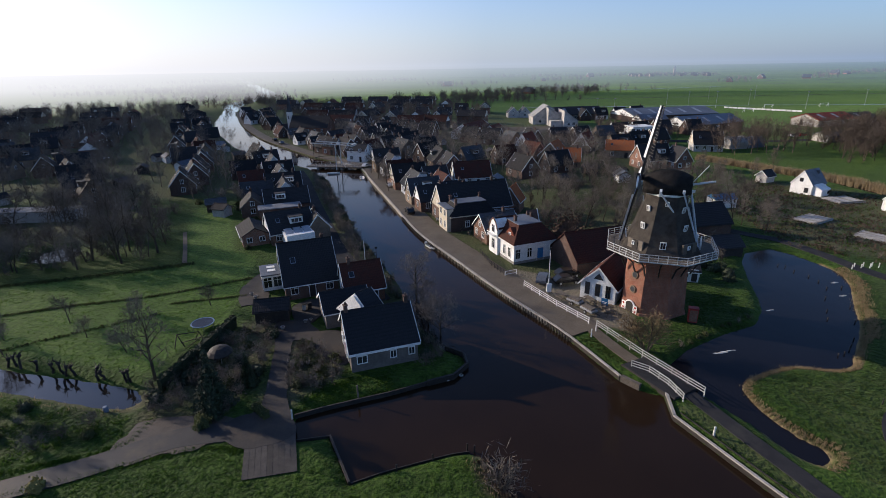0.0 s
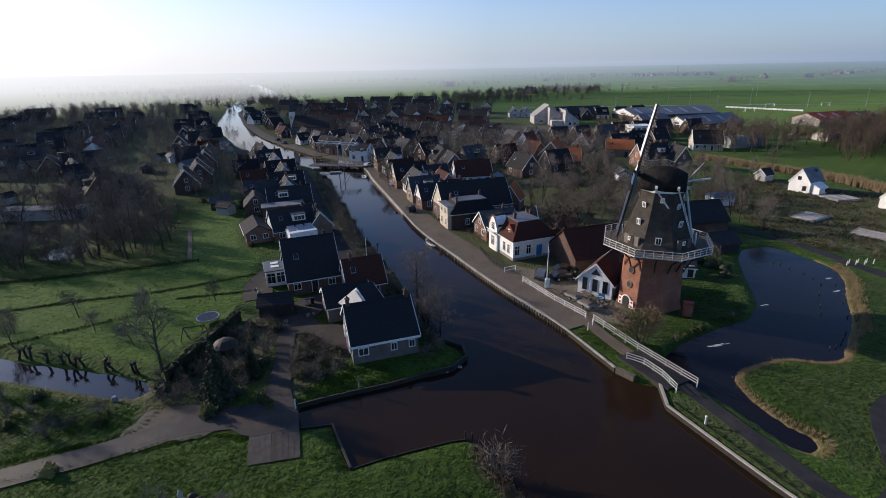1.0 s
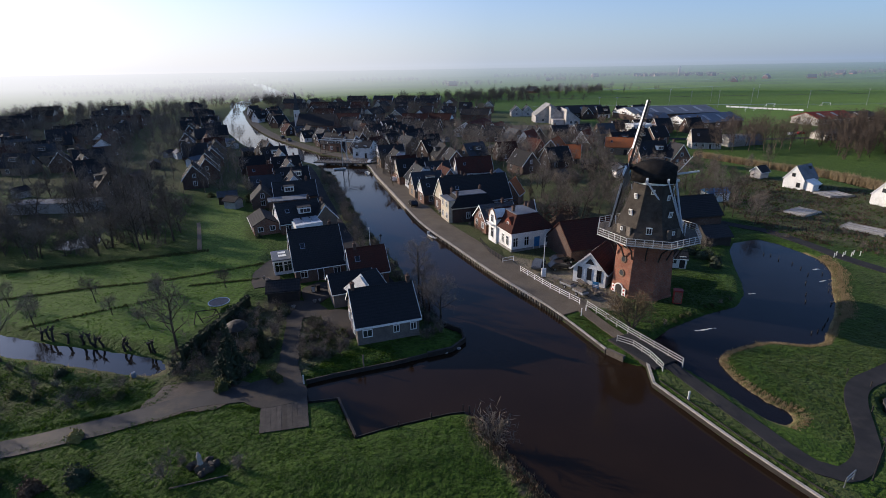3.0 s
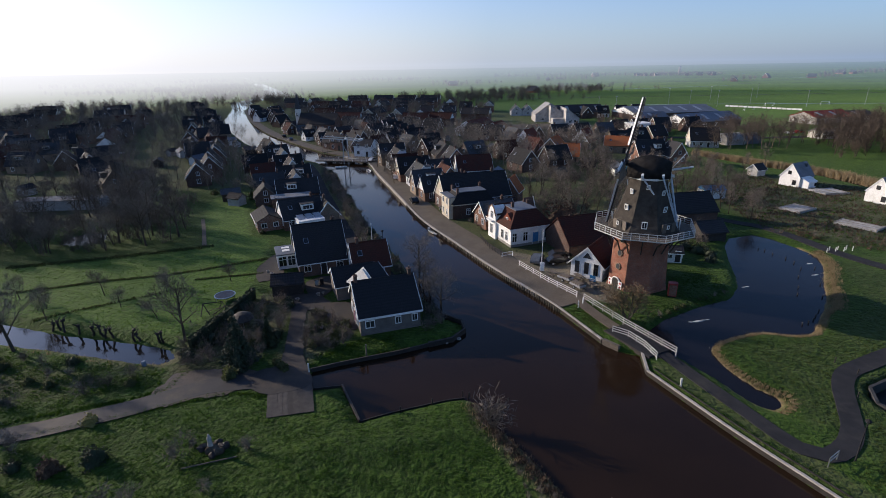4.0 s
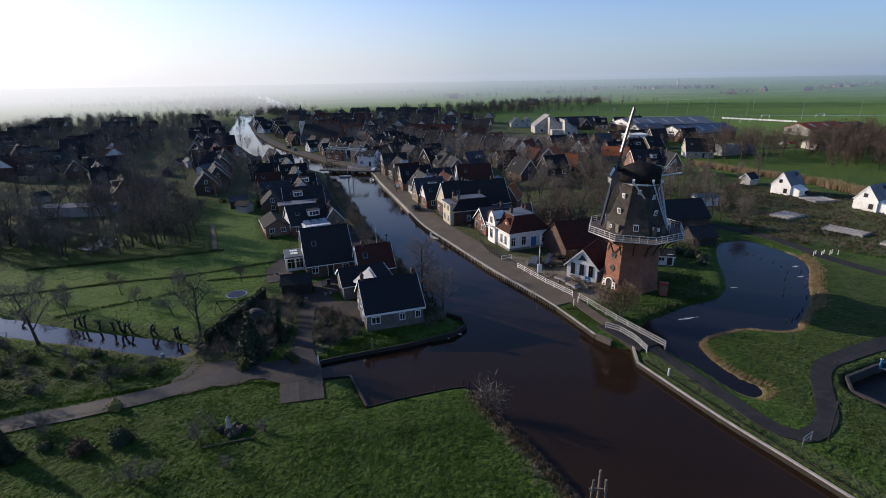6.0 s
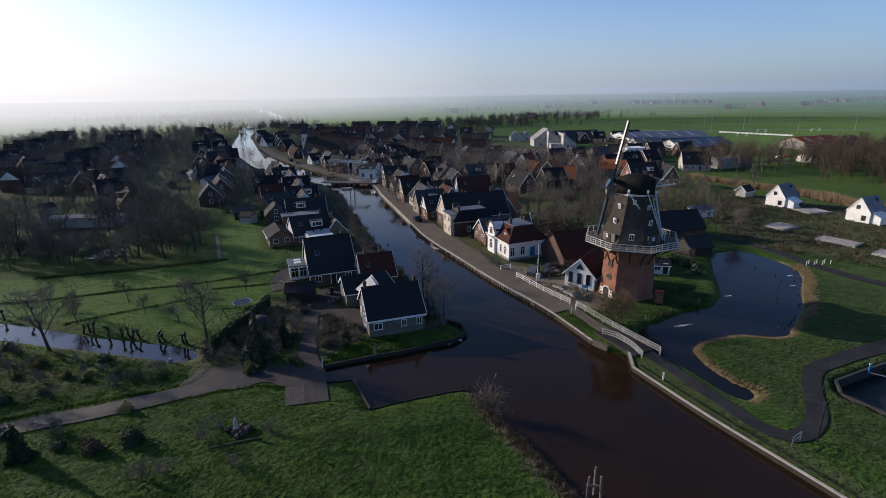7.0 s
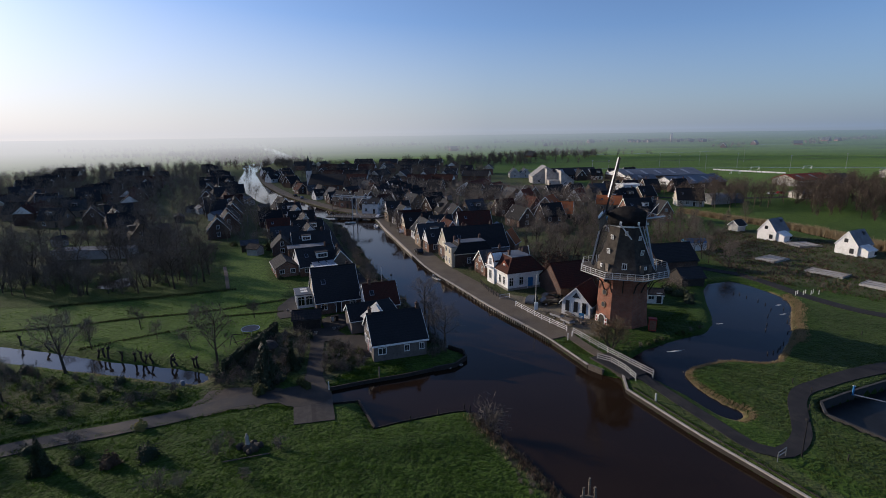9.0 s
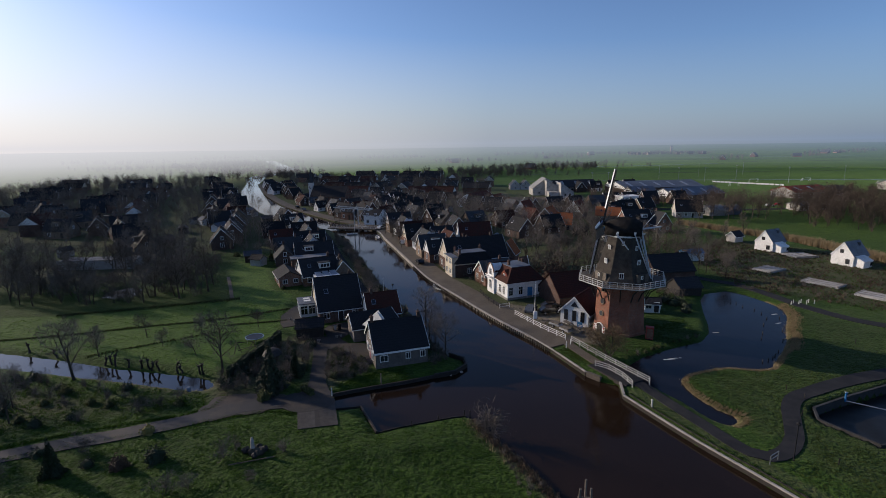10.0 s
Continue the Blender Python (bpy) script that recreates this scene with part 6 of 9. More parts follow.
# rows: from, to, spacing, turn of the ridge, mix of kinds
ROWS_OF_HOUSES = [
    ((-84, 140), (-98, 175), 11, 120, (0, 0, 0)), ((-76, 182), (-128, 244), 10, 35, (0, 5, 1, 0)),
    ((-132, 248), (-190, 345), 11, 30, (0, 1, 5, 0)), ((-90, 172), (-150, 260), 11, 120, (0, 1, 2)), ((-108, 180), (-175, 300), 11, 30, (0, 1, 0, 7)),
    ((-105, 128), (-150, 178), 12, 40, (0, 1, 0)), ((-125, 150), (-250, 240), 13, 40, (0, 1, 7)), ((-150, 185), (-250, 370), 14, 118, (0, 1, 3, 4)),
    ((-180, 200), (-280, 380), 15, 28, (0, 4, 1)), ((-210, 190), (-310, 330), 16, 30, (0, 1, 4)), ((-195, 350), (-250, 440), 13, 28, (0, 1)),
    ((-160, 160), (-330, 260), 16, 10, (0, 1, 3)), ((-280, 300), (-350, 400), 16, 20, (0, 4)), ((-330, 250), (-390, 320), 16, 20, (0, 4)),
    ((-51, 203), (-75, 224), 8, -40, (0, 0, 5, 0)), ((-40, 200), (-66, 236), 8, 50, (0, 2, 7)), ((-98, 248), (-128, 298), 8, 60, (0, 5, 0)),
    ((-133, 310), (-180, 400), 10, 60, (0, 5, 0)), ((-118, 296), (-150, 370), 11, 60, (0, 0)), ((-28, 200), (-60, 262), 10, 40, (0, 2, 7, 5)),
    ((-15, 190), (-45, 260), 10, 40, (0, 1, 0)), ((-5, 165), (-25, 215), 11, 25, (0, 1, 7)), ((6, 150), (30, 168), 11, 30, (0, 0)),
    ((0, 178), (24, 192), 10, 30, (0, 7, 2)), ((-30, 258), (10, 232), 11, -30, (3, 0, 0)), ((18, 222), (62, 238), 10, 25, (0, 7, 0, 7)),
    ((-70, 280), (-10, 262), 12, -15, (3, 0, 0)), ((-90, 300), (-20, 290), 13, -10, (4, 3, 0)), ((-100, 335), (0, 318), 15, -10, (4, 3, 4)),
    ((-120, 370), (0, 350), 16, -8, (4, 3, 0)), ((-140, 405), (10, 385), 16, -8, (3, 4, 1)), ((-160, 445), (-20, 425), 18, -8, (4, 3)), ((-110, 480), (-40, 470), 20, -8, (4,)),
    ((60, 205), (80, 225), 11, 20, (0, 1)), ((60, 244), (94, 256), 10, 20, (0, 7, 0)), ((96, 262), (110, 258), 11, 20, (0, 5)), ((70, 330), (110, 345), 11, 10, (0, 5)),
]
for (x0, y0), (x1, y1), gap, turn, kinds in ROWS_OF_HOUSES:
    n = max(2, int(math.hypot(x1 - x0, y1 - y0) / gap) + 1)
    for i in range(n):
        f = i / (n - 1)
        put_house(kinds[hr.randrange(len(kinds))], x0 + (x1 - x0) * f + hr.uniform(-1.5, 1.5), y0 + (y1 - y0) * f + hr.uniform(-1.5, 1.5), turn + hr.uniform(-8, 8) + hr.choice((0, 0, 90, 180, 180, 270)))
# sheds in the gardens between the houses
sr = random.Random(31)
for k in range(90):
    x, y = sr.choice(((sr.uniform(-130, -50), sr.uniform(112, 235)), (sr.uniform(-40, 55), sr.uniform(112, 260)), (sr.uniform(-100, 20), sr.uniform(230, 300))))
    if free(x, y, 1.2) and signed(np.array([[x, y]]), SCHOOL_LAND)[0] > 4 and all((x - a) ** 2 + (y - b) ** 2 > 5.6 ** 2 for a, b, _ in occupied):
        occupied.append((x, y, 2))
        copy_thing(SHED_KINDS[k % 3], place(x, y, sr.uniform(0, 360)))

# ---- waterside: kerbs, quay timbers, fences, bridge ----
def fence(pts, label, gap=2.0, high=1.05, mat=None, rails=3, name="fence"):
    """A post-and-rail fence: each post and each rail a part."""
    mat = mat or WHITE
    f = thing(name, pose(*pts[0], 0), label, "fence")
    o = Vector((*pts[0], 0))
    for a, b in zip(pts, pts[1:]):
        a, b = Vector((*a, 0)) - o, Vector((*b, 0)) - o
        n = max(1, round((b - a).length / gap))
        yaw = math.degrees(math.atan2((b - a).y, (b - a).x))
        for i in range(n + (b == Vector((*pts[-1], 0)) - o)):
            p = a.lerp(b, i / n)
            part("post", box(bmesh.new(), (p.x, p.y, high / 2 - 0.1), (0.08, 0.08, high + 0.25), yaw), mat, f)
        for k in range(rails):
            zz = high * (0.35 + 0.62 * k / max(1, rails - 1))
            part("rail", beam(bmesh.new(), a + Vector((0, 0, zz)), b + Vector((0, 0, zz)), 0.035, 0.075), mat, f)
    return f


fence([(9.2, 73.8), (13.3, 66.6), (16.9, 61.3)], "white painted rail fence along the quay yard")
fence([(17.8, 60.5), (21.6, 53.0), (25.9, 45.6)], "white painted rail fence along the footbridge", mat=RAIL_WHITE)
fence([(19.6, 50.7), (21.3, 49.5), (22.6, 47.0), (23.2, 44.4)], "white painted rail fence on the canal side of the footbridge", 1.6, mat=RAIL_WHITE)
fence([(6.4, 78.0), (8.4, 79.0)], "white low board fence before the villa", 1.5, 0.9, rails=2)
fence([(2.4, 88.8), (4.2, 82.5), (6.2, 78.4)], "black iron garden railing before the villa", 1.2, 1.0, BLACK, 4)


CAPPING = shade("worn_capping", (0.26, 0.24, 0.21), (0.40, 0.375, 0.335), 0.7, 7, 0.85, vary=0.0, stain=(0.17, 0.16, 0.13))


def kerb(pts, width, top, mat, label, name="kerb", deep=1.4, step=2.0):
    return tagged(new(name, ribbon(name, pts, width, top, deep, mat, step, -width / 2 + 0.12)), label, "kerb", kind="structure")


kerb([(45, 0.5), (31.7, 23.4), (26.6, 32.0), (21.4, 42.1)], 0.26, 0.10, CAPPING, "pale worn capping of the canal bank", deep=0.16)
kerb([(45.05, 0.55), (31.75, 23.45), (26.65, 32.05), (21.45, 42.15)], 0.14, -0.05, DARK_WOOD, "dark timber sheeting under the capping", "bank_sheeting")
kerb([(21.4, 42.1), (21.95, 46.1)], 0.32, 0.16, CAPPING, "pale worn abutment capping", deep=0.16)
kerb([(21.45, 42.15), (22.0, 46.15)], 0.16, -0.02, DARK_WOOD, "dark timber sheeting of the abutment", "bank_sheeting")
kerb([(19.5, 47.1), (17.9, 48.8)], 0.5, 0.16, TIMBER, "timber abutment of the footbridge")
kerb([(17.8, 48.9), (13.7, 57.8), (11.3, 62.1)], 0.3, 0.14, CAPPING, "worn capping along the grass quay", deep=0.14)
kerb([(17.85, 48.95), (13.75, 57.85), (11.35, 62.15)], 0.16, -0.02, DARK_WOOD, "dark timber sheeting of the grass quay", "bank_sheeting")
kerb(EAST_QUAY_UP[2:10], 0.35, 0.17, CAPPING, "pale worn capping along the quay")
kerb([(46, 1.2), (32.6, 23.9), (27.5, 32.5), (22.3, 42.6)], 0.10, 0.06, DARK_WOOD, "low timber edging on the verge", deep=0.5)
kerb([(0.4, 36.8), (-1.3, 36.4), (-7.5, 33.9), (-10.2, 32.5)], 0.10, -0.38, DARK_WOOD, "timber sheeting along the bay")
kerb([(-10.2, 32.5), (-13.5, 38.4)], 0.2, -0.25, DARK_WOOD, "timber retaining edge of the bay")
kerb([(-13.5, 38.4), (-16.9, 37.6)], 0.12, -0.3, DARK_WOOD, "timber edge of the bay beside the ramp")
kerb([(-18.0, 41.0), (-15.2, 42.4), (-12.0, 43.8), (-8.6, 45.2), (-4.5, 47.3)], 0.16, -0.05, DARK_WOOD, "low timber wall under the garden")
kerb([(-4.5, 47.3), (-1.5, 48.7), (0.1, 51.2), (-0.4, 53.4), (-2.8, 55.0)], 0.3, 0.10, DARK_WOOD, "dark timber bank of the garden point")

# piles of the timber quay, one by one
quay = smooth_line(EAST_QUAY_UP[1:8], 0.5)
run = np.concatenate([[0], np.cumsum(np.hypot(*np.diff(quay, axis=0).T))])
pile_mesh = bpy.data.meshes.new("pile")
pb = rod(bmesh.new(), (0, 0, -1.2), (0, 0, 0.02), 0.13, 0.12, 7)
pb.to_mesh(pile_mesh)
pb.free()
pile_mesh.materials.append(PLANK)
quay_piles = thing("quay_piling", pose(13.7, 57.8, 0), "row of grey timber piles before the quay wall", "piling")
for s in np.arange(0, 64, 0.62):
    x, y = np.interp(s, run, quay[:, 0]), np.interp(s, run, quay[:, 1])
    part("timber_post", pile_mesh, None, quay_piles, "", pose(x - 13.7 - 0.28, y - 57.8 - 0.14, 0))

# footbridge deck over the pond's outlet
fb = thing("footbridge", pose(22.2, 48.9, 0, 0, 0, -60), "flat asphalt footbridge over the pond's outlet", "bridge")
part("deck", soften(box(bmesh.new(), (0, 0, 0.03), (7.4, 3.7, 0.28)), 0.03), ASPHALT, fb)
for sy in (-1, 1):
    part("girder", box(bmesh.new(), (0, sy * 1.9, -0.12), (7.6, 0.18, 0.5)), DARK_WOOD, fb)
tagged(new("bridge_approach", ribbon("bridge_approach", [(16.8, 60.5), (18.6, 55.8), (20.4, 52.0)], 1.7, 0.10, 0.3, ROADWAY)), "trodden path to the footbridge", "path", kind="structure")


def post(x, y, h, r, mat, label, name="post", z0=None, group=""):
    t = thing(name, pose(x, y, ground_z(x, y) if z0 is None else z0), label, "post", group)
    part("shaft", rod(bmesh.new(), (0, 0, -0.6), (0, 0, h), r, r * 0.9, 9), mat, t)
    part("head", lathe(bmesh.new(), [(r * 1.02, h - 0.04), (r * 1.15, h), (r * 1.1, h + 0.06), (r * 0.5, h + 0.09)], 9), mat, t)
    return t


post(24.1, 39.2, 1.0, 0.12, STONE, "pale wooden mooring post on the verge", "mooring_post")
post(16.5, 57.9, 1.1, 0.08, WHITE, "white marker post on the quay", "marker_post", group="marker posts")
post(17.4, 59.2, 1.0, 0.08, WHITE, "white marker post on the quay", "marker_post", group="marker posts")
post(-11.9, 44.2, 2.0, 0.10, TIMBER, "grey mooring pile in the bay", "mooring_pile", LEVEL)
post(-17.9, 40.2, 1.7, 0.09, STONE, "pale post beside the slipway", "mooring_post")
for x, y in ((0.9, 36.8), (0.2, 37.0), (-6.2, 34.1), (-3.0, 35.5)):
    post(x, y, 0.5, 0.08, DARK_WOOD, "short dark bank pile", "bank_pile", -0.3, "bank piles")
# triple mooring pile in the canal
dol = thing("mooring_dolphin", pose(11.9, 20.9, LEVEL), "cluster of three grey timber piles in the canal", "piling")
for dx, dy, h in ((-0.45, 0.0, 2.2), (0.1, 0.25, 3.0), (0.5, -0.15, 2.4)):
    part("mooring_timber", rod(bmesh.new(), (dx * 1.3, dy * 1.3, -1), (dx, dy, h), 0.13, 0.11, 8), TIMBER, dol)
part("tie_beam", beam(bmesh.new(), (-0.7, 0.05, 1.2), (0.75, 0.05, 1.2), 0.12, 0.2), TIMBER, dol)
# tyres moored at the garden point
for x, y in ((-4.2, 48.2), (-2.2, 48.4), (-0.6, 49.4)):
    t = thing("mooring_buoy", pose(x, y, LEVEL), "pale ring buoy floating at the dark bank", "buoy", "ring buoys")
    bm = bmesh.new()
    lathe(bm, [(0.24, 0.02), (0.27, 0.07), (0.24, 0.12), (0.19, 0.12), (0.17, 0.07), (0.19, 0.02)], 14, ring=True)
    part("ring", bm, RAIL_WHITE, t)


def rowing_boat(x, y, rz, label, mat=None):
    b = thing("boat", pose(x, y, LEVEL, 0, 0, rz), label, "boat")
    bm = bmesh.new()
    rings = []
    for i in range(9):
        s = -1 + 2 * i / 8
        w = 0.75 * (1 - max(0, s) ** 2.2) * (1 - 0.25 * max(0, -s) ** 2) + 0.02
        rings.append([bm.verts.new((2.1 * s, k * w * c, zz + 0.12 * s * s)) for k, c, zz in ((-1, 1, 0.45), (-1, 0.8, 0.05), (0, 0, -0.15), (1, 0.8, 0.05), (1, 1, 0.45), (1, 0.86, 0.42), (1, 0.6, 0.08), (-1, 0.6, 0.08), (-1, 0.86, 0.42))])
    for u, v in zip(rings, rings[1:]):
        for j in range(9):
            bm.faces.new((u[j], u[(j + 1) % 9], v[(j + 1) % 9], v[j]))
    bm.faces.new(rings[0][::-1]), bm.faces.new(rings[-1])
    bmesh.ops.recalc_face_normals(bm, faces=bm.faces)
    part("hull", bm, mat or WHITE, b)
    for xx in (-1.0, 0.2, 1.1):
        part("thwart", box(bmesh.new(), (xx, 0, 0.3), (0.25, 1.1, 0.05)), TIMBER, b)


rowing_boat(-8.0, 94.6, 118, "small white rowing boat moored at the quay")
rowing_boat(-35.6, 160.5, 110, "white motor boat moored near the drawbridge")
rowing_boat(-47.0, 168, 20, "white boat moored at the drawbridge")

# ---- the sunken basin on the lawn ----
bas = thing("water_basin", pose(0, 0, 0), "sunken basin with dark concrete rim and dark water", "basin")
ring_pts = np.array(BASIN)
for k, (a, b_) in enumerate(zip(BASIN, BASIN[1:] + BASIN[:1])):
    part("basin_wall", beam(bmesh.new(), (*a, -0.62), (*b_, -0.66), 0.16, 1.5), DARK_CONCRETE, bas)
    part("rim", beam(bmesh.new(), (*a, 0.15), (*b_, 0.15), 0.30, 0.06), DARK_CONCRETE, bas)
bm = bmesh.new()
bm.faces.new([bm.verts.new((x, y, -1.15)) for x, y in BASIN][::-1])
bmesh.ops.recalc_face_normals(bm, faces=bm.faces)
part("basin_water", bm, BASIN_WATER, bas, "dark water")
part("overflow_pipe", rod(bmesh.new(), (49.7, 42.0, -0.1), (60.5, 35.2, -0.1), 0.09, 0.09, 8), METAL, bas)
for x, y in ((49.7, 42.2), (57.4, 38.5), (64, 48.6)):
    t = thing("valve_post", pose(x, y, 0), "blue valve post on the basin rim", "post", "valve posts")
    part("shaft", rod(bmesh.new(), (0, 0, -0.3), (0, 0, 1.0), 0.12, 0.12, 8), BLUE_PAINT, t)
    part("handwheel", lathe(bmesh.new(), [(0.17, 1.0), (0.19, 1.03), (0.17, 1.06), (0.13, 1.03)], 12, ring=True), METAL, t)


def lamp_post(x, y, h=4.2):
    t = thing("street_lamp", pose(x, y, ground_z(x, y)), "slim dark street lamp on the lawn", "lamp", "street lamps")
    part("pole", rod(bmesh.new(), (0, 0, -0.2), (0, 0, h), 0.07, 0.045, 8), BLACK, t)
    hd = part("lantern", lathe(bmesh.new(), [(0.06, h - 0.05), (0.24, h + 0.05), (0.26, h + 0.12), (0.10, h + 0.25), (0.03, h + 0.3)], 10), BLACK, t)
    part("diffuser", lathe(bmesh.new(), [(0.10, h - 0.12), (0.2, h - 0.02), (0.2, h + 0.04), (0.1, h + 0.04)], 10), GLASS, hd)


lamp_post(35.3, 28.7)
lamp_post(-16.2, 80.5)
rk = thing("bicycle_barrier", pose(33.0, 28.2, 0.1, 0, 0, 35), "grey steel barrier beside the path", "barrier")
for x in (-0.8, 0.8):
    part("leg", rod(bmesh.new(), (x, 0, -0.1), (x, 0, 0.95), 0.05, 0.05, 7), METAL, rk)
for zz in (0.5, 0.95):
    part("bar", rod(bmesh.new(), (-0.8, 0, zz), (0.8, 0, zz), 0.045, 0.045, 7), METAL, rk)
for x, y in ((43.7, 44.6), (64.5, 61.6), (39.5, 28.2), (41.7, 37.9), (44.6, 42.2)):
    post(x, y, 0.7, 0.06, DARK_WOOD, "short dark wooden marker post on the lawn", "marker_post", group="lawn posts")
for k in range(7):
    post(66.2 + 0.85 * k, 82.0 + 0.15 * k + (0.6 if k % 2 else 0), 0.8, 0.08, STONE, "short pale post beside the pond path", "path_post", group="pond path posts")
for x, y in ((55.5, 84.7), (56.4, 84.1), (56.7, 82.0), (57.9, 79.9), (58.1, 77.7), (57.7, 75.0), (55.2, 71.4), (52.7, 67.1), (51.1, 64.5), (60.2, 75.3), (57.0, 68.6), (54.2, 63.6), (50.8, 58.9), (49.4, 57.3), (48.5, 56.3), (47.3, 55.4), (46.2, 54.9)):
    post(x, y, 0.3, 0.08, DARK_WOOD, "dark stake standing in the pond", "pond_stake", LEVEL, "pond stakes")
ice = bmesh.new()
for i, (x, y, w) in enumerate(((31.5, 55.1, 0.35), (32.1, 55.2, 0.4), (32.7, 55.45, 0.5), (33.4, 55.75, 0.3), (34.1, 55.9, 0.22), (60.2, 77.3, 0.4), (60.7, 77.6, 0.45), (58.2, 72.3, 0.4), (58.8, 72.6, 0.3), (44.3, 67.1, 0.3), (45.0, 67.3, 0.35))):
    a = i * 1.3
    prism(ice, [(x + w * math.cos(a + t) * (1 + 0.3 * math.sin(3 * t)), y + 0.3 * w * math.sin(a + t)) for t in np.linspace(0, 6.0, 9)], LEVEL, LEVEL + 0.05)
tagged(part("floating_debris", ice, STONE), "pale floating reed debris on the pond", "debris", kind="stuff")

# ---- yard of the mill ----
def car(x, y, rz, paint, label, van=False, z_=0.07):
    c = thing("van" if van else "car", pose(x, y, z_, 0, 0, rz), label, "van" if van else "car", "parked cars")
    if van:
        side = [(-2.4, 0.35), (2.4, 0.35), (2.45, 0.95), (1.9, 1.25), (1.35, 1.95), (-2.35, 2.05), (-2.45, 0.8)]
        glass = [(1.25, 1.28), (1.8, 1.28), (1.32, 1.82), (0.5, 1.85), (0.5, 1.28)]
    else:
        side = [(-2.1, 0.35), (2.1, 0.35), (2.15, 0.75), (1.2, 0.92), (0.5, 1.42), (-1.2, 1.45), (-1.95, 0.98), (-2.15, 0.8)]
        glass = [(1.0, 0.95), (0.45, 1.37), (-1.15, 1.39), (-1.75, 1.0)]
    bm = prism(bmesh.new(), side, -0.85, 0.85, 'y')
    soften(bm, 0.09, 2)
    body = part("body", bm, paint, c, "", None, False)
    for lo, hi in ((-0.865, -0.8), (0.8, 0.865)):
        part("side_window", prism(bmesh.new(), glass, lo, hi, 'y'), GLASS, body)
    wx = 1.05 if not van else 1.27
    part("windscreen", prism(bmesh.new(), [(wx + (0.55 if van else 0.18), 1.27 if van else 0.93), (wx + (0.60 if van else 0.2), 1.27 if van else 0.95), (0.55 if not van else 1.42, 1.40 if not van else 1.92), (0.5 if not van else 1.37, 1.40 if not van else 1.92)], -0.72, 0.72, 'y'), GLASS, body)
    for sx in (-1.3, 1.35):
        for sy in (-0.8, 0.8):
            w = part("wheel", rod(bmesh.new(), (sx, sy - 0.1, 0.33), (sx, sy + 0.1, 0.33), 0.33, 0.33, 14), BLACK, c)
            part("rim", rod(bmesh.new(), (sx, sy - 0.11, 0.33), (sx, sy + 0.11, 0.33), 0.2, 0.2, 10), METAL, w)


car(16.2, 75.2, 15, CAR_PAINTS[2], "dark parked car beside the mill shed", z_=0.05)
car(12.6, 76.0, 70, CAR_PAINTS[1], "grey parked car in the mill yard", z_=0.05)
car(16.9, 78.0, 15, CAR_PAINTS[2], "black parked car behind the mill shed", z_=0.05)
car(22.5, 171.8, 10, CAR_PAINTS[0], "white and blue van parked among gardens", True)
car(-37.0, 176.8, 60, CAR_PAINTS[0], "white car at the drawbridge")
for k in range(9):
    car(62 + 3.3 * k, 262 + 1.2 * k, 100, CAR_PAINTS[(k * 3) % 5], "car parked beside the school square")
for x, y, r, k in ((-6, 109, 116, 1), (-14.6, 117, 110, 2), (-24, 146, 110, 0), (-90, 236, 125, 1), (-97, 246, 125, 2), (-150, 196, 60, 0), (-164, 214, 60, 1), (-182, 248, 62, 2), (-200, 285, 64, 1), (-214, 312, 64, 0), (150, 243, 10, 0), (156, 246, 10, 4)):
    car(x, y, r, CAR_PAINTS[k], "car parked at the roadside")


def red_cabinet():
    c = thing("cabinet", pose(31.3, 62.3, ground_z(31.3, 62.3), 0, 0, -15), "dull red metal cabinet on the grass beside the mill", "cabinet")
    part("body", soften(box(bmesh.new(), (0, 0, 1.15), (1.2, 0.9, 2.0)), 0.05), RED_PAINT, c)
    part("lid", soften(box(bmesh.new(), (0, 0, 2.2), (1.32, 1.02, 0.12)), 0.04), RED_PAINT, c)
    part("door", box(bmesh.new(), (0, -0.47, 1.15), (1.0, 0.04, 1.7)), BRICK_RED, c)
    part("foot", box(bmesh.new(), (0, 0, 0.05), (1.05, 0.8, 0.3)), BLACK, c)


red_cabinet()


def flagpole(x, y, h):
    f = thing("flagpole", pose(x, y, 0.1), "tall white flagpole with pale foot box on the quay", "flagpole")
    part("pole", rod(bmesh.new(), (0, 0, 0), (0, 0, h), 0.08, 0.045, 8), WHITE, f)
    part("foot_box", soften(box(bmesh.new(), (0.1, 0, 0.75), (0.75, 0.35, 1.5)), 0.03), WHITE, f)
    part("finial", lathe(bmesh.new(), [(0.04, h), (0.09, h + 0.06), (0.09, h + 0.1), (0.03, h + 0.16)], 8), METAL, f)


flagpole(12.8, 71.6, 7.0)
flagpole(-17.6, 77.5, 6.5)


def picnic_table(x, y, rz):
    t = thing("picnic_table", pose(x, y, 0.08, 0, 0, rz), "grey wooden picnic table in the yard", "table", "picnic tables")
    for dx in (-0.3, 0, 0.3):
        part("top_board", box(bmesh.new(), (dx, 0, 0.75), (0.28, 1.8, 0.05)), TIMBER, t)
    for dx in (-0.75, 0.75):
        part("bench_board", box(bmesh.new(), (dx, 0, 0.45), (0.28, 1.8, 0.05)), TIMBER, t)
    for dy in (-0.65, 0.65):
        part("cross_leg", beam(bmesh.new(), (-0.75, dy, 0), (0.2, dy, 0.72), 0.07, 0.1), TIMBER, t)
        part("cross_leg", beam(bmesh.new(), (0.75, dy, 0), (-0.2, dy, 0.72), 0.07, 0.1), TIMBER, t)


picnic_table(14.6, 69.6, 30)
picnic_table(18.4, 68.0, 25)


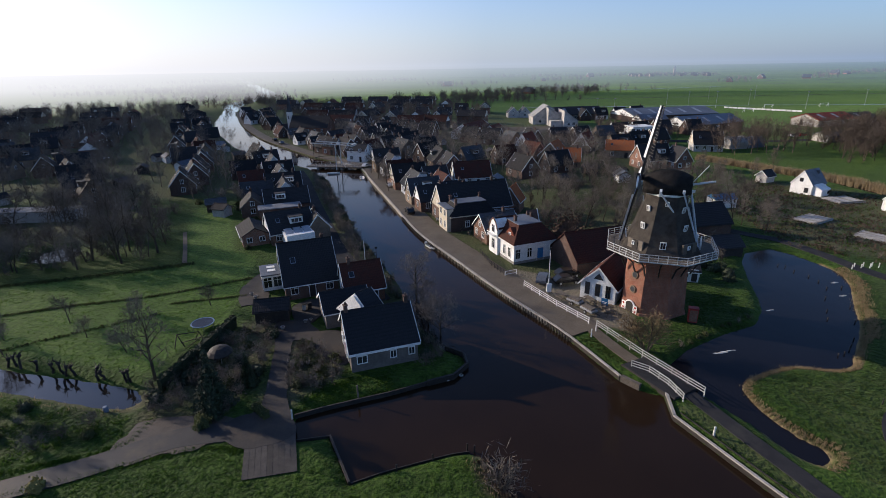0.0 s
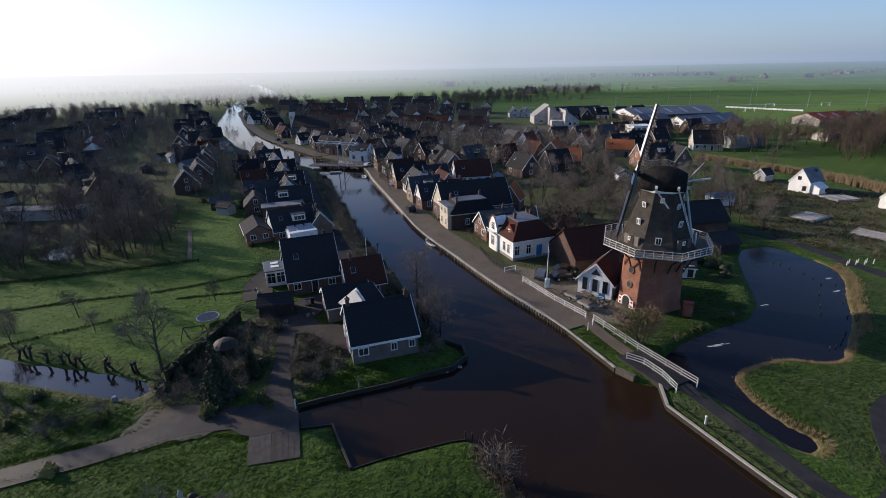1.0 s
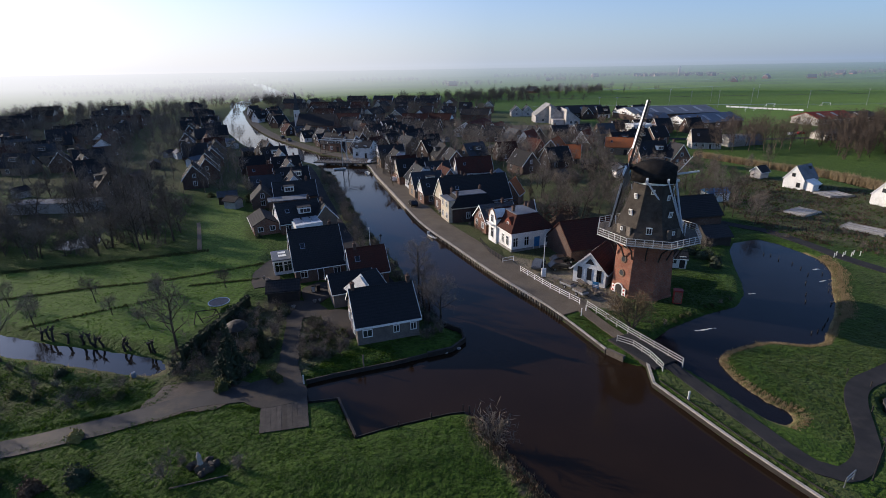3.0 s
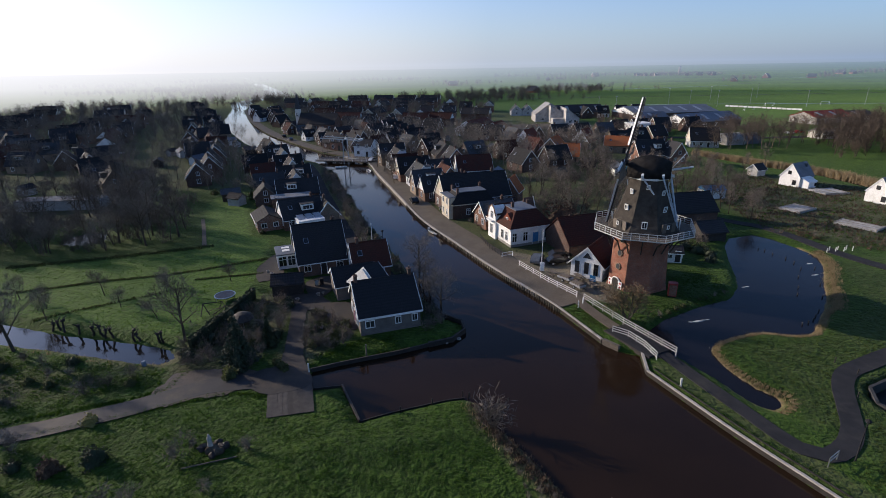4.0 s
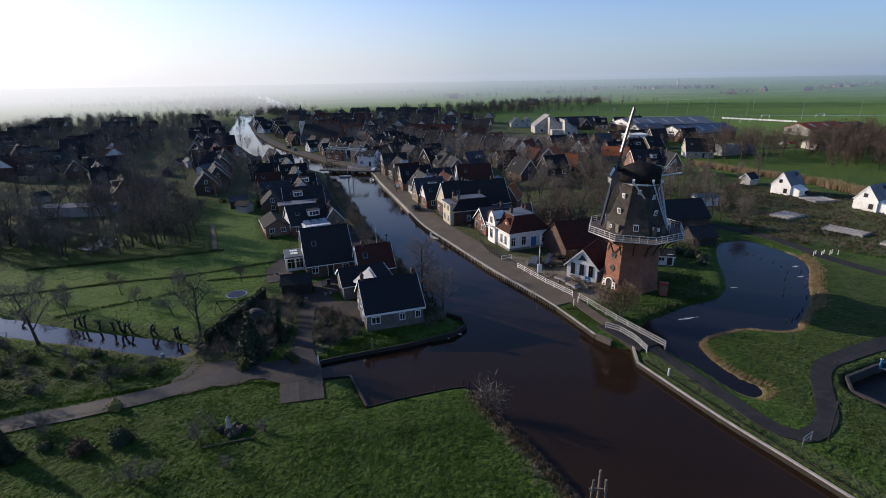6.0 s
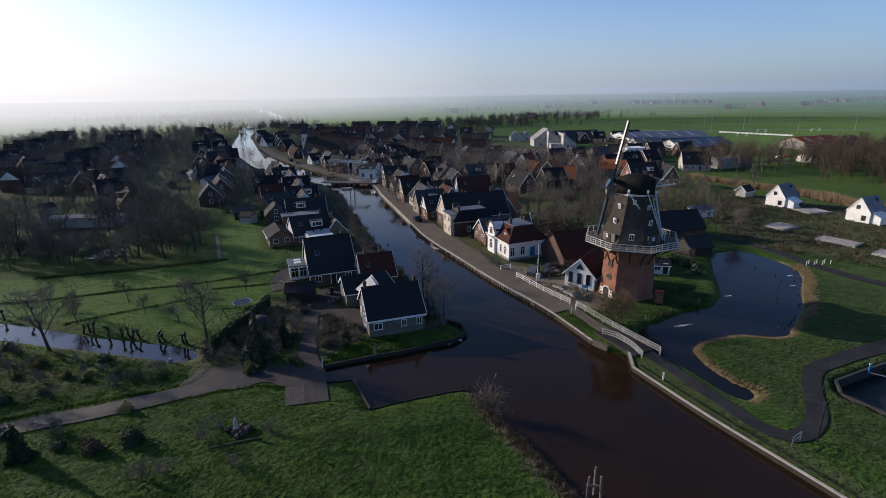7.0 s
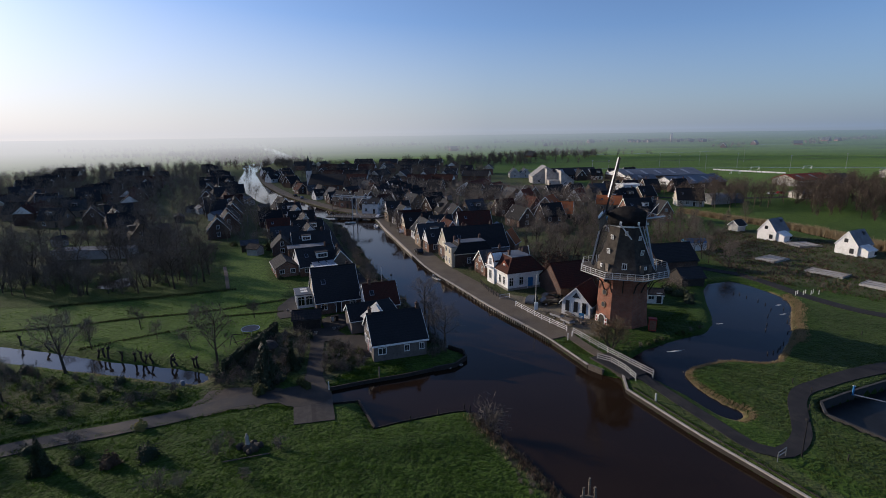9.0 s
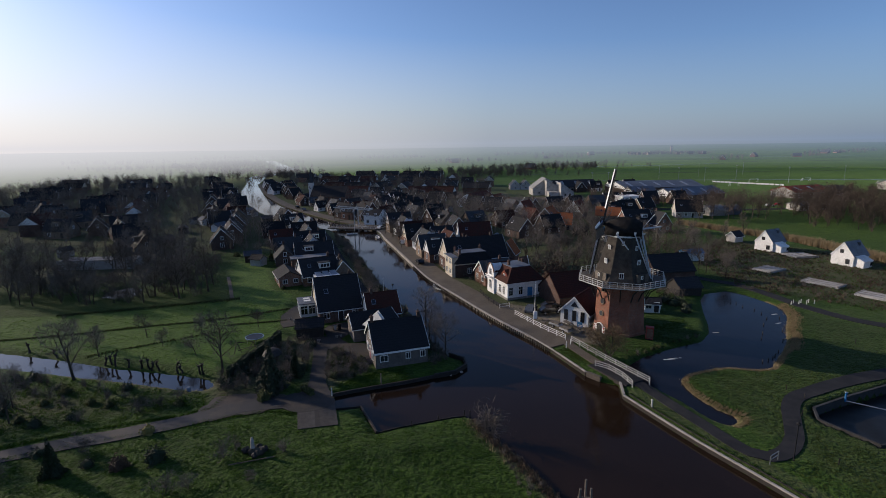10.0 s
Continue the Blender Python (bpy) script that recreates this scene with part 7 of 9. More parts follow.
def trailer(x, y, rz):
    t = thing("trailer", pose(x, y, 0.1, 0, 0, rz), "small grey trailer with stacked boards", "trailer")
    part("bed", soften(box(bmesh.new(), (0, 0, 0.6), (2.4, 1.3, 0.3)), 0.03), METAL, t)
    part("load", soften(box(bmesh.new(), (-0.1, 0.05, 0.85), (1.9, 1.0, 0.2), 4), 0.02), TIMBER, t, "grey boards")
    part("drawbar", beam(bmesh.new(), (1.2, 0, 0.5), (2.2, 0, 0.45), 0.08, 0.08), BLACK, t)
    for sy in (-0.75, 0.75):
        w = part("wheel", rod(bmesh.new(), (0, sy - 0.08, 0.3), (0, sy + 0.08, 0.3), 0.3, 0.3, 12), BLACK, t)
        part("rim", rod(bmesh.new(), (0, sy - 0.09, 0.3), (0, sy + 0.09, 0.3), 0.16, 0.16, 9), METAL, w)


trailer(17.6, 64.6, -58)
trailer(16.2, 67.4, -50)
for x, y, w in ((20.3, 64.9, 0.5), (20.0, 66.0, 0.4)):
    b = thing("planter", pose(x, y, 0.05), "low wooden planter tub at the mill door", "planter", "planters")
    part("tub", lathe(bmesh.new(), [(w * 0.8, 0), (w, 0.5), (w * 0.85, 0.5), (w * 0.8, 0.4)], 12), TIMBER, b)

# ---- meadow and garden on the near west side ----
def trampoline(x, y):
    t = thing("trampoline", pose(x, y, ground_z(x, y)), "round trampoline with dark mat and pale blue pad", "trampoline")
    part("pad", lathe(bmesh.new(), [(1.42, 0.74), (1.55, 0.72), (1.58, 0.78), (1.55, 0.83), (1.42, 0.81)], 28, ring=True), shade("pale_blue_vinyl", (0.09, 0.17, 0.28), (0.13, 0.22, 0.34), 2, 9, 0.5), t)
    part("mat", lathe(bmesh.new(), [(1.44, 0.76), (1.44, 0.79)], 28), shade("blue_grey_mesh", (0.030, 0.042, 0.068), (0.048, 0.064, 0.095), 2, 9, 0.95, spec=0.05), t)
    for i in range(6):
        a = i * math.pi / 3
        part("leg", rod(bmesh.new(), (1.48 * math.cos(a), 1.48 * math.sin(a), 0), (1.5 * math.cos(a), 1.5 * math.sin(a), 0.75), 0.04, 0.04, 6), METAL, t)


trampoline(-37.2, 59.2)


def hedge(pts, h, w, label, mat, n_per_m=120, name="hedge", size=0.13):
    rng = random.Random(int(abs(pts[0][0]) * 10))
    t = thing(name, pose(*pts[0], 0), label, "hedge")
    o = Vector((*pts[0], 0))
    for a, b in zip(pts, pts[1:]):
        a, b = Vector((*a, 0)) - o, Vector((*b, 0)) - o
        ln = (b - a).length
        side = (b - a).normalized().cross(Vector((0, 0, 1)))

        def shape():
            s = rng.random()
            face = rng.random()
            top = h * (1 + 0.08 * math.sin(s * ln * 1.3) + 0.05 * math.sin(s * ln * 4.1))
            if face < 0.4:
                q, zz = rng.uniform(-w, w) / 2, top
            else:
                q, zz = (1 if face < 0.7 else -1) * w / 2, rng.uniform(0, top)
            return a.lerp(b, s) + side * (q + rng.gauss(0, 0.05)) + Vector((0, 0, zz + rng.gauss(0, 0.06)))
        v, f = leaf_cloud(rng, int(ln * n_per_m), shape, size)
        part("foliage", raw_mesh("foliage", v, f, mat), None, t)
        part("inner_foliage", beam(bmesh.new(), a + Vector((0, 0, h / 2 - 0.06)), b + Vector((0, 0, h / 2 - 0.06)), w * 0.86, h * 0.92), mat, t)
    return t


hedge([(-32.7, 59.6), (-34.5, 44.4)], 1.7, 0.55, "tall clipped dark hedge beside the meadow", EVERGREEN)
hedge([(-20.6, 40.2), (-22.6, 41.9)], 0.7, 0.7, "low pale hedge at the driveway", LEAF)


def stump(x, y, h, seed):
    rng = random.Random(seed)
    t = thing("pollard_willow", pose(x, y, ground_z(x, y), rng.uniform(-10, 10), rng.uniform(-12, 12), rng.uniform(0, 360)), "leaning dark pollard willow stump beside the ditch", "tree", "pollard willows")
    pts = [Vector((0, 0, -0.4))]
    for i in range(4):
        pts.append(pts[-1] + Vector((rng.gauss(0, 0.10), rng.gauss(0, 0.10), h / 4 + (0.4 / 4))))
    segs = [(a, b, 0.17 - 0.015 * i, 0.155 - 0.015 * i, 0) for i, (a, b) in enumerate(zip(pts, pts[1:]))]
    v, f = tubes(segs, 8)
    part("trunk", raw_mesh("trunk", v, f, DARK_WOOD), None, t)
    bm = bmesh.new()
    bmesh.ops.create_icosphere(bm, subdivisions=2, radius=0.24, matrix=Matrix.Translation(pts[-1]))
    for q in bm.verts:
        q.co += Vector((noise.noise(q.co * 3), noise.noise(q.co * 3 + Vector((5, 0, 0))), 0)) * 0.14
    hd = part("knot_head", bm, DARK_WOOD, t)
    for i in range(4 + seed % 3):
        a = rng.uniform(0, 6.28)
        part("shoot", rod(bmesh.new(), pts[-1], pts[-1] + Vector((0.5 * math.cos(a), 0.5 * math.sin(a), rng.uniform(0.3, 0.8))), 0.05, 0.025, 5), DARK_WOOD, hd)


for k, (x, y) in enumerate(((-56.8, 49.5), (-55.6, 49.3), (-54.6, 49.1), (-52.3, 48.7), (-49.9, 48.4), (-48.6, 48.1), (-47.7, 47.9), (-46.8, 47.8), (-43.3, 47.1), (-42.6, 47.0), (-39.5, 46.6), (-39.0, 46.6), (-67, 52.0), (-73, 53.2))):
    stump(x - 0.6, y - 0.1, 1.15 + 0.25 * (k % 3), 200 + k)


def play_frame(x, y):
    t = thing("play_frame", pose(x, y, ground_z(x, y), 0, 0, 35), "collapsed dark wooden climbing frame on the grass", "play frame")
    for a, b in (((-1.8, 0, 0), (-1.2, 0.6, 1.7)), ((-0.6, 0, 0), (-1.2, 0.6, 1.7)), ((-1.2, 0.6, 1.7), (1.4, 0.7, 1.3)), ((1.8, 0, 0), (1.4, 0.7, 1.3)), ((0.8, 1.2, 0), (1.4, 0.7, 1.3)), ((-1.0, 1.3, 0), (1.6, -0.2, 0.9)), ((-0.2, -0.5, 0.1), (2.0, 1.0, 0.5))):
        part("pole", rod(bmesh.new(), a, b, 0.07, 0.06, 6), DARK_WOOD, t)


play_frame(-36.6, 54.4)


def statue(x, y):
    """A standing robed shape on a rock base."""
    zz = ground_z(x, y)
    bm = lathe(bmesh.new(), [(0.34, 0.0), (0.38, 0.12), (0.30, 0.5), (0.26, 0.95), (0.30, 1.25), (0.22, 1.45), (0.12, 1.52), (0.15, 1.62), (0.15, 1.74), (0.07, 1.84)], 14)
    for q in bm.verts:
        q.co.y *= 0.8
        q.co += Vector((0.02 * math.sin(9 * math.atan2(q.co.y, q.co.x)) * (q.co.z < 1.2), 0, 0))
    s = part("statue", bm, CAPPING, None, "", pose(x, y, zz + 0.45) @ Matrix.Scale(0.8, 4), True)
    tagged(s, "pale stone garden statue standing on a rock mound", "statue")
    rng = random.Random(8)
    r = thing("rock_mound", pose(x, y, zz), "mound of dark mossy rocks under the statue", "rocks")
    for i in range(16):
        a, d = rng.uniform(0, 6.28), rng.uniform(0, 1.3)
        bm = bmesh.new()
        bmesh.ops.create_icosphere(bm, subdivisions=1, radius=0.42, matrix=pose(d * math.cos(a), d * math.sin(a) * 0.8, 0.32 - 0.16 * d, rng.uniform(0, 90), rng.uniform(0, 90)))
        for q in bm.verts:
            q.co *= 1 + 0.12 * rng.uniform(-1, 1)
        part("rock", bm, BARK if i % 3 else DARK_WOOD, r)


statue(-23.1, 27.3)
log = thing("garden_edging", pose(-22.5, 26.0, ground_z(-22.5, 26.0)), "long pale timber edging round the statue bed", "edging")
part("beam", beam(bmesh.new(), (-2.2, -1.1, 0.1), (2.2, 0.6, 0.1), 0.08, 0.10), TIMBER, log)


def ball(x, y, r, mat, label, seed):
    b = bush(seed, r, r, r * 1.5, mat, label, int(500 * r), 0.12)
    b.matrix_basis = pose(x, y, ground_z(x, y))


ball(-37.4, 30.4, 0.75, LEAF_YELLOW, "rounded yellow-green shrub beside the lane", 301)
ball(-33.2, 25.4, 1.1, EVERGREEN, "dark rounded evergreen shrub on the meadow", 302)
ball(-36.4, 24.0, 0.95, LEAF_BROWN, "russet and green low shrub on the meadow", 303)
ball(-26.8, 38.9, 0.9, LEAF, "pale clipped shrub at the driveway corner", 305)
pav = thing("garden_canopy", pose(-30.2, 50.2, 0), "dark domed garden canopy among shrubs", "canopy")
part("canopy", lathe(bmesh.new(), [(1.5, 1.5), (1.52, 1.6), (1.2, 2.05), (0.7, 2.35), (0.12, 2.5)], 12), DARK_WOOD, pav)
part("pole", rod(bmesh.new(), (0, 0, 0), (0, 0, 2.4), 0.05, 0.05, 7), METAL, pav)
gsh = house(place(-28.2, 62.4, 14), 4.6, 3.4, 2.0, 2.9, ROOF_DARK, DARK_WOOD, "small garden shed with dark roof among shrubs", "shed", "shed", trim=DARK_WOOD, windows=False, chims=(), boards=False)
barrel = thing("water_butt", pose(-38.6, 41.0, ground_z(-38.6, 41.0)) @ Matrix.Scale(0.7, 4), "pale blue barrel in the undergrowth", "barrel")
part("body", lathe(bmesh.new(), [(0.32, 0), (0.38, 0.3), (0.38, 0.7), (0.32, 1.0)], 12), shade("pale_barrel", (0.2, 0.25, 0.32), (0.28, 0.33, 0.4), 3, 9), barrel)

# ---- white houses under construction, slabs ----
def new_cottage(x, y, rz, label):
    h = thing("new_cottage", place(x, y, rz) @ Matrix.Scale(0.84, 4), label, "house", "houses under construction")
    L, W, e, r = 8.2, 6.4, 3.2, 7.4
    part("wall", prism(bmesh.new(), [(-W / 2, -0.3), (W / 2, -0.3), (W / 2, e), (0, r - 0.05), (-W / 2, e)], -L / 2, L / 2, 'x'), PLASTER, h)
    part("roof", gable_roof(L, W, e, r, 0.25, 0.15), MEMBRANE, h, "pale grey roof membrane")
    part("lean_to_wall", prism(bmesh.new(), [(-W / 2 - 2.6, -0.3), (-W / 2, -0.3), (-W / 2, 3.2), (-W / 2 - 2.6, 2.0)], -L / 2 + 0.6, L / 2 - 2.8, 'x'), PLASTER, h)
    part("lean_to_roof", prism(bmesh.new(), [(-W / 2 - 2.8, 1.95), (-W / 2, 3.25), (-W / 2, 3.4), (-W / 2 - 2.8, 2.1)], -L / 2 + 0.4, L / 2 - 2.6, 'x'), PLASTER, h)
    window(h, side_at(-L / 2, 0.3, 3.9, 'w'), 1.1, 1.2, 1, DARK_WOOD)
    window(h, side_at(-L / 2, -1.6, 0.6, 'w'), 1.2, 1.6, 1, DARK_WOOD)
    window(h, side_at(0.6, -W / 2 - 2.6, 0.5, 's'), 1.2, 1.1, 1, DARK_WOOD)
    window(h, side_at(3.0, -W / 2, 0.5, 's'), 1.2, 1.8, 1, DARK_WOOD)
    for sy in (-1, 1):
        part("verge_board", beam(bmesh.new(), (-L / 2 - 0.16, 0, r), (-L / 2 - 0.16, sy * (W / 2 + 0.25), e - 0.3), 0.06, 0.2), WHITE, h)
    part("roof_hatch", box(bmesh.new(), (2.2, -0.9, r - 0.9), (0.8, 0.8, 1.0)), ROOF_GREY, h)


new_cottage(92.2, 137.4, 32, "half-built white house with grey roof membrane")
new_cottage(102.6, 118.6, 28, "half-built white house with grey roof membrane beside slabs")
new_cottage(110.8, 104.6, 28, "half-built white house with grey roof membrane at the plot's end")
for x, y, w, d, r in ((77.8, 111.3, 6.9, 4.9, 32), (82.9, 98.2, 4.7, 7.7, 36), (87.6, 87.6, 5.0, 7.4, 36), (95.6, 128.2, 7.2, 5.6, 11)):
    t = thing("foundation_slab", place(x, y, r), "bare concrete foundation slab of a planned house", "slab", "foundation slabs")
    part("slab", soften(box(bmesh.new(), (0, 0, 0.08), (w, d, 0.5)), 0.03), PALE_SLAB, t)
    for q in (-0.3, 0.05, 0.35):
        part("strip_footing", box(bmesh.new(), (q * w, 0, 0.40), (0.3, d - 0.5, 0.10)), CONCRETE, t)
    part("screed", box(bmesh.new(), (0.2, 0.1, 0.34), (w - 0.8, d - 0.8, 0.06)), PALE_SLAB, t)
    for k in (-1, 1):
        part("upstand", box(bmesh.new(), (0, k * (d / 2 - 0.12), 0.36), (w, 0.24, 0.16)), CONCRETE, t)
tent = thing("work_tent", place(62.8, 123, 6), "white site tent with blue tarpaulin roof", "tent")
part("side", box(bmesh.new(), (0, 0, 1.1), (5.5, 3.6, 2.4)), WHITE, tent)
part("tarpaulin", prism(bmesh.new(), [(-2.0, 2.2), (2.0, 2.2), (0, 3.2)], -2.9, 2.9, 'x'), BLUE_PAINT, tent)
house(place(88.0, 150.5, 30), 4.0, 3.2, 2.0, 3.4, ROOF_DARK, GREY_WALL, "small grey garden hut in the field", "shed", "shed", windows=False, chims=())

# ---- farm, halls, sports ground ----
fh = house(place(95.6, 209, -8), 11, 8, 2.8, 7.4, ROOF_DARK, GREY_WALL, "dark-roofed barn house with cream gable on the grass", gable_wall=CREAM, chims=())
for k, (x, y, rad, ln) in enumerate(((109.5, 215, 4.0, 9), (117, 217.5, 3.4, 10))):
    t = thing("arched_shed", place(x, y, 15), "arched shed with rounded grey roof", "shed", "arched sheds")
    arc = [(rad * math.cos(a), 1.6 + rad * 0.75 * math.sin(a)) for a in np.linspace(0, math.pi, 11)]
    part("shell", prism(bmesh.new(), [(rad, -0.2)] + arc + [(-rad, -0.2)], -ln / 2, ln / 2, 'x'), SHEET if k else GREY_WALL, t)
    window(t, side_at(-ln / 2, 0.4, 0.4, 'w'), 2.0, 2.2)


def hall(x, y, rz, L, W, e, r, roof, wall, label, gable=None, strip=None):
    h = thing("hall", place(x, y, rz), label, "hall")
    part("wall", prism(bmesh.new(), [(-W / 2, -0.3), (W / 2, -0.3), (W / 2, e), (0, r - 0.1), (-W / 2, e)], -L / 2, L / 2, 'x'), wall, h)
    part("roof", gable_roof(L, W, e, r, 0.5, 0.4, 0.3), roof, h)
    if gable:
        part("gable", prism(bmesh.new(), [(-W / 2 + 0.5, e - 0.6), (W / 2 - 0.5, e - 0.6), (W / 2 - 0.5, e), (0, r - 0.2), (-W / 2 + 0.5, e)], -L / 2 - 0.12, -L / 2, 'x'), gable, h)
        window(h, side_at(-L / 2 - 0.12, 0, e - 0.3, 'w'), 4.0, 1.0, 3)
    for k in range(int(L / 8)):
        xx = -L / 2 + 4 + 8 * k
        window(h, side_at(xx, -W / 2, e * 0.35, 's'), 2.6, 1.6, 2)
    for k in range(int(L / 10)):
        part("roof_light", box(bmesh.new(), (-L / 2 + 6 + 10 * k, -W / 4, (e + r) / 2 + 0.32), (2.0, W * 0.3, 0.12), rx=math.degrees(math.atan2(r - e, W / 2))), METAL, h)
    return h


hall(121, 330, 14, 56, 28, 3.8, 7.0, SHEET, BRICK_DARK, "large sports hall with blue-grey sheet roof and white gable", PLASTER)
hall(122.5, 276, 26, 38, 17, 3.8, 7.2, SHEET, DARK_WOOD, "sports hall with curved blue-grey roof and white gable", PLASTER)
hall(216, 300, 20, 18, 13, 3.0, 5.4, ROOF_DARK, GREY_WALL, "low dark-roofed shed beside the red hall", None)
hall(194, 292, 20, 27, 16, 3.4, 6.2, RED_SHEET, GREY_WALL, "long hall with bright red roof", None)
hall(285, 330, 14, 30, 16, 4.0, 7.0, SHEET, GREY_WALL, "grey farm hall beyond the woods", None)
hall(164, 232, 12, 22, 8, 2.6, 4.0, SHEET, GREY_WALL, "low white works shed among trees", None)
hall(68, 336, 12, 30, 14, 3.6, 7.6, ROOF_DARK, BRICK_DARK, "large dark-roofed hall behind the school", None)
hall(102, 297, 14, 16, 10, 3.6, 6.0, SHEET, BRICK_DARK, "annex of the sports hall with white gable", PLASTER)
block = thing("office_block", place(77.5, 240, 12), "two-storey white flat-roofed building with window bands", "building")
for k in range(2):
    part("storey", box(bmesh.new(), (0.8 * k, 0, 1.6 + 3.1 * k), (13 - 3 * k, 8, 3.0)), PLASTER if k else CREAM, block)
    for i in range(5 - k):
        window(block, side_at(-5 + 2.5 * i + 0.8 * k, -4.0, 0.9 + 3.1 * k, 's'), 2.0, 1.5, 1)
    part("roof_edge", box(bmesh.new(), (0.8 * k, 0, 3.2 + 3.1 * k), (13.4 - 3 * k, 8.4, 0.25)), WHITE, block)
for x, y, r, mat, lab in ((30.8, 184.5, 65, ROOF_ORANGE, "house with bright orange tiled roof"), (57.5, 196, -14, ROOF_ORANGE, "low house with orange tiled roof"), (23.5, 208, 60, ROOF_RED, "house with red roof and white gable"), (46.8, 208, 60, ROOF_RED, "house with red roof and white gable beside gardens"),
                          (36, 178, -10, ROOF_ORANGE, "orange-roofed annex beside the orange house")):
    house(place(x, y, r), 10 if lab != "orange-roofed annex beside the orange house" else 6, 8.5 if mat is ROOF_ORANGE else 7, 3.0 if "annex" not in lab else 2.2, 7.6 if "low" not in lab and "annex" not in lab else 6.0, mat, BRICK_TAN, lab, gable_wall=PLASTER if mat is ROOF_RED else None, far=True)
bl = house(place(62.5, 175, 14), 11, 8, 3.0, 7.6, ROOF_DARK, BRICK_RED, "dark-roofed house with white gable edges behind the mill", dormer=(2, 2.0))
house(place(70.5, 172, 104), 7, 6, 3.0, 7.2, ROOF_DARK, BRICK_RED, "dark-roofed side wing with white gable edge")


def saw_school():
    s = thing("school", place(50, 298, 4), "modern school with three slanted pale brick gables", "school")
    for x0, x1, left, peak_x, peak, right, y0, y1 in ((-12, 0.5, 4.2, -3.5, 10.6, 8.4, 10, 24), (-4.5, 2.5, 9.6, -4.4, 9.6, 6.0, 3, 15), (2.6, 10.5, 8.8, 2.7, 8.8, 3.0, -6, 9)):
        part("volume", prism(bmesh.new(), [(x0, -0.2), (x1, -0.2), (x1, right), (peak_x, peak), (x0, left - 0.01)], y0, y1, 'y'), PALE_BRICK, s)
        part("roof_slab", prism(bmesh.new(), [(x0 - 0.3, left), (peak_x, peak + 0.05), (x1 + 0.3, right), (x1 + 0.3, right + 0.3), (peak_x, peak + 0.4), (x0 - 0.3, left + 0.3)], y0 - 0.4, y1 + 0.2, 'y'), PALE_SLAB, s)
        for k in range(2):
            window(s, side_at(x0 + (x1 - x0) * (0.35 + 0.35 * k), y0, 0.9, 's'), 1.6, 1.7)
    part("entrance_block", box(bmesh.new(), (-1.0, -0.5, 1.5), (6.5, 6.0, 3.3)), PALE_BRICK, s)


saw_school()
for x in (28.8, 36.4):
    house(place(x, 353, 94), 9, 7.2, 3.2, 6.6, ROOF_GREY, PALE_BRICK, "pale-gabled house behind the school square", group="school houses", far=True)
sch = house(place(1.5, 257, 65), 24, 13, 3.2, 7.0, ROOF_RED, PLASTER, "school wing with red roof and blue solar panels", "school", "school", chims=())
for k in range(6):
    part("solar_panel", box(bmesh.new(), (-6 + 2.0 * k, 3.4, 5.45), (1.8, 4.2, 0.12), rx=-math.degrees(math.atan2(3.8, 6.5))), SOLAR, sch)
house(place(12, 250, 65), 12, 9, 3.0, 6.4, ROOF_RED, BRICK_TAN, "low red-roofed annex of the school", "school", "school", chims=())


def church():
    c = thing("church", place(-83.5, 263, -10) @ Matrix.Scale(0.88, 4), "brick village church with dark roof and slim pale tower", "church")
    part("nave", prism(bmesh.new(), [(-5.5, -0.3), (5.5, -0.3), (5.5, 6), (0, 12), (-5.5, 6)], -11, 13, 'x'), BRICK_RED, c)
    part("roof", gable_roof(24, 11, 6, 12), ROOF_DARK, c, "", pose(1, 0, 0))
    t = part("tower", box(bmesh.new(), (-13, 0, 7), (2.6, 2.6, 14.6)), STONE, c)
    part("spire", lathe(bmesh.new(), [(1.9, 14.2), (1.2, 16.0), (1.2, 18.0), (0.25, 23.5), (0.05, 24)], 4, math.pi / 4, (-13, 0)), ROOF_GREY, t)
    for k in range(5):
        window(c, side_at(-8 + 4.4 * k, -5.5, 1.8, 's'), 1.2, 3.0)
    window(t, side_at(-13, -1.8, 10, 's'), 1.0, 2.0)
    window(t, side_at(-14.8, 0, 10, 'w'), 1.0, 2.0)


church()


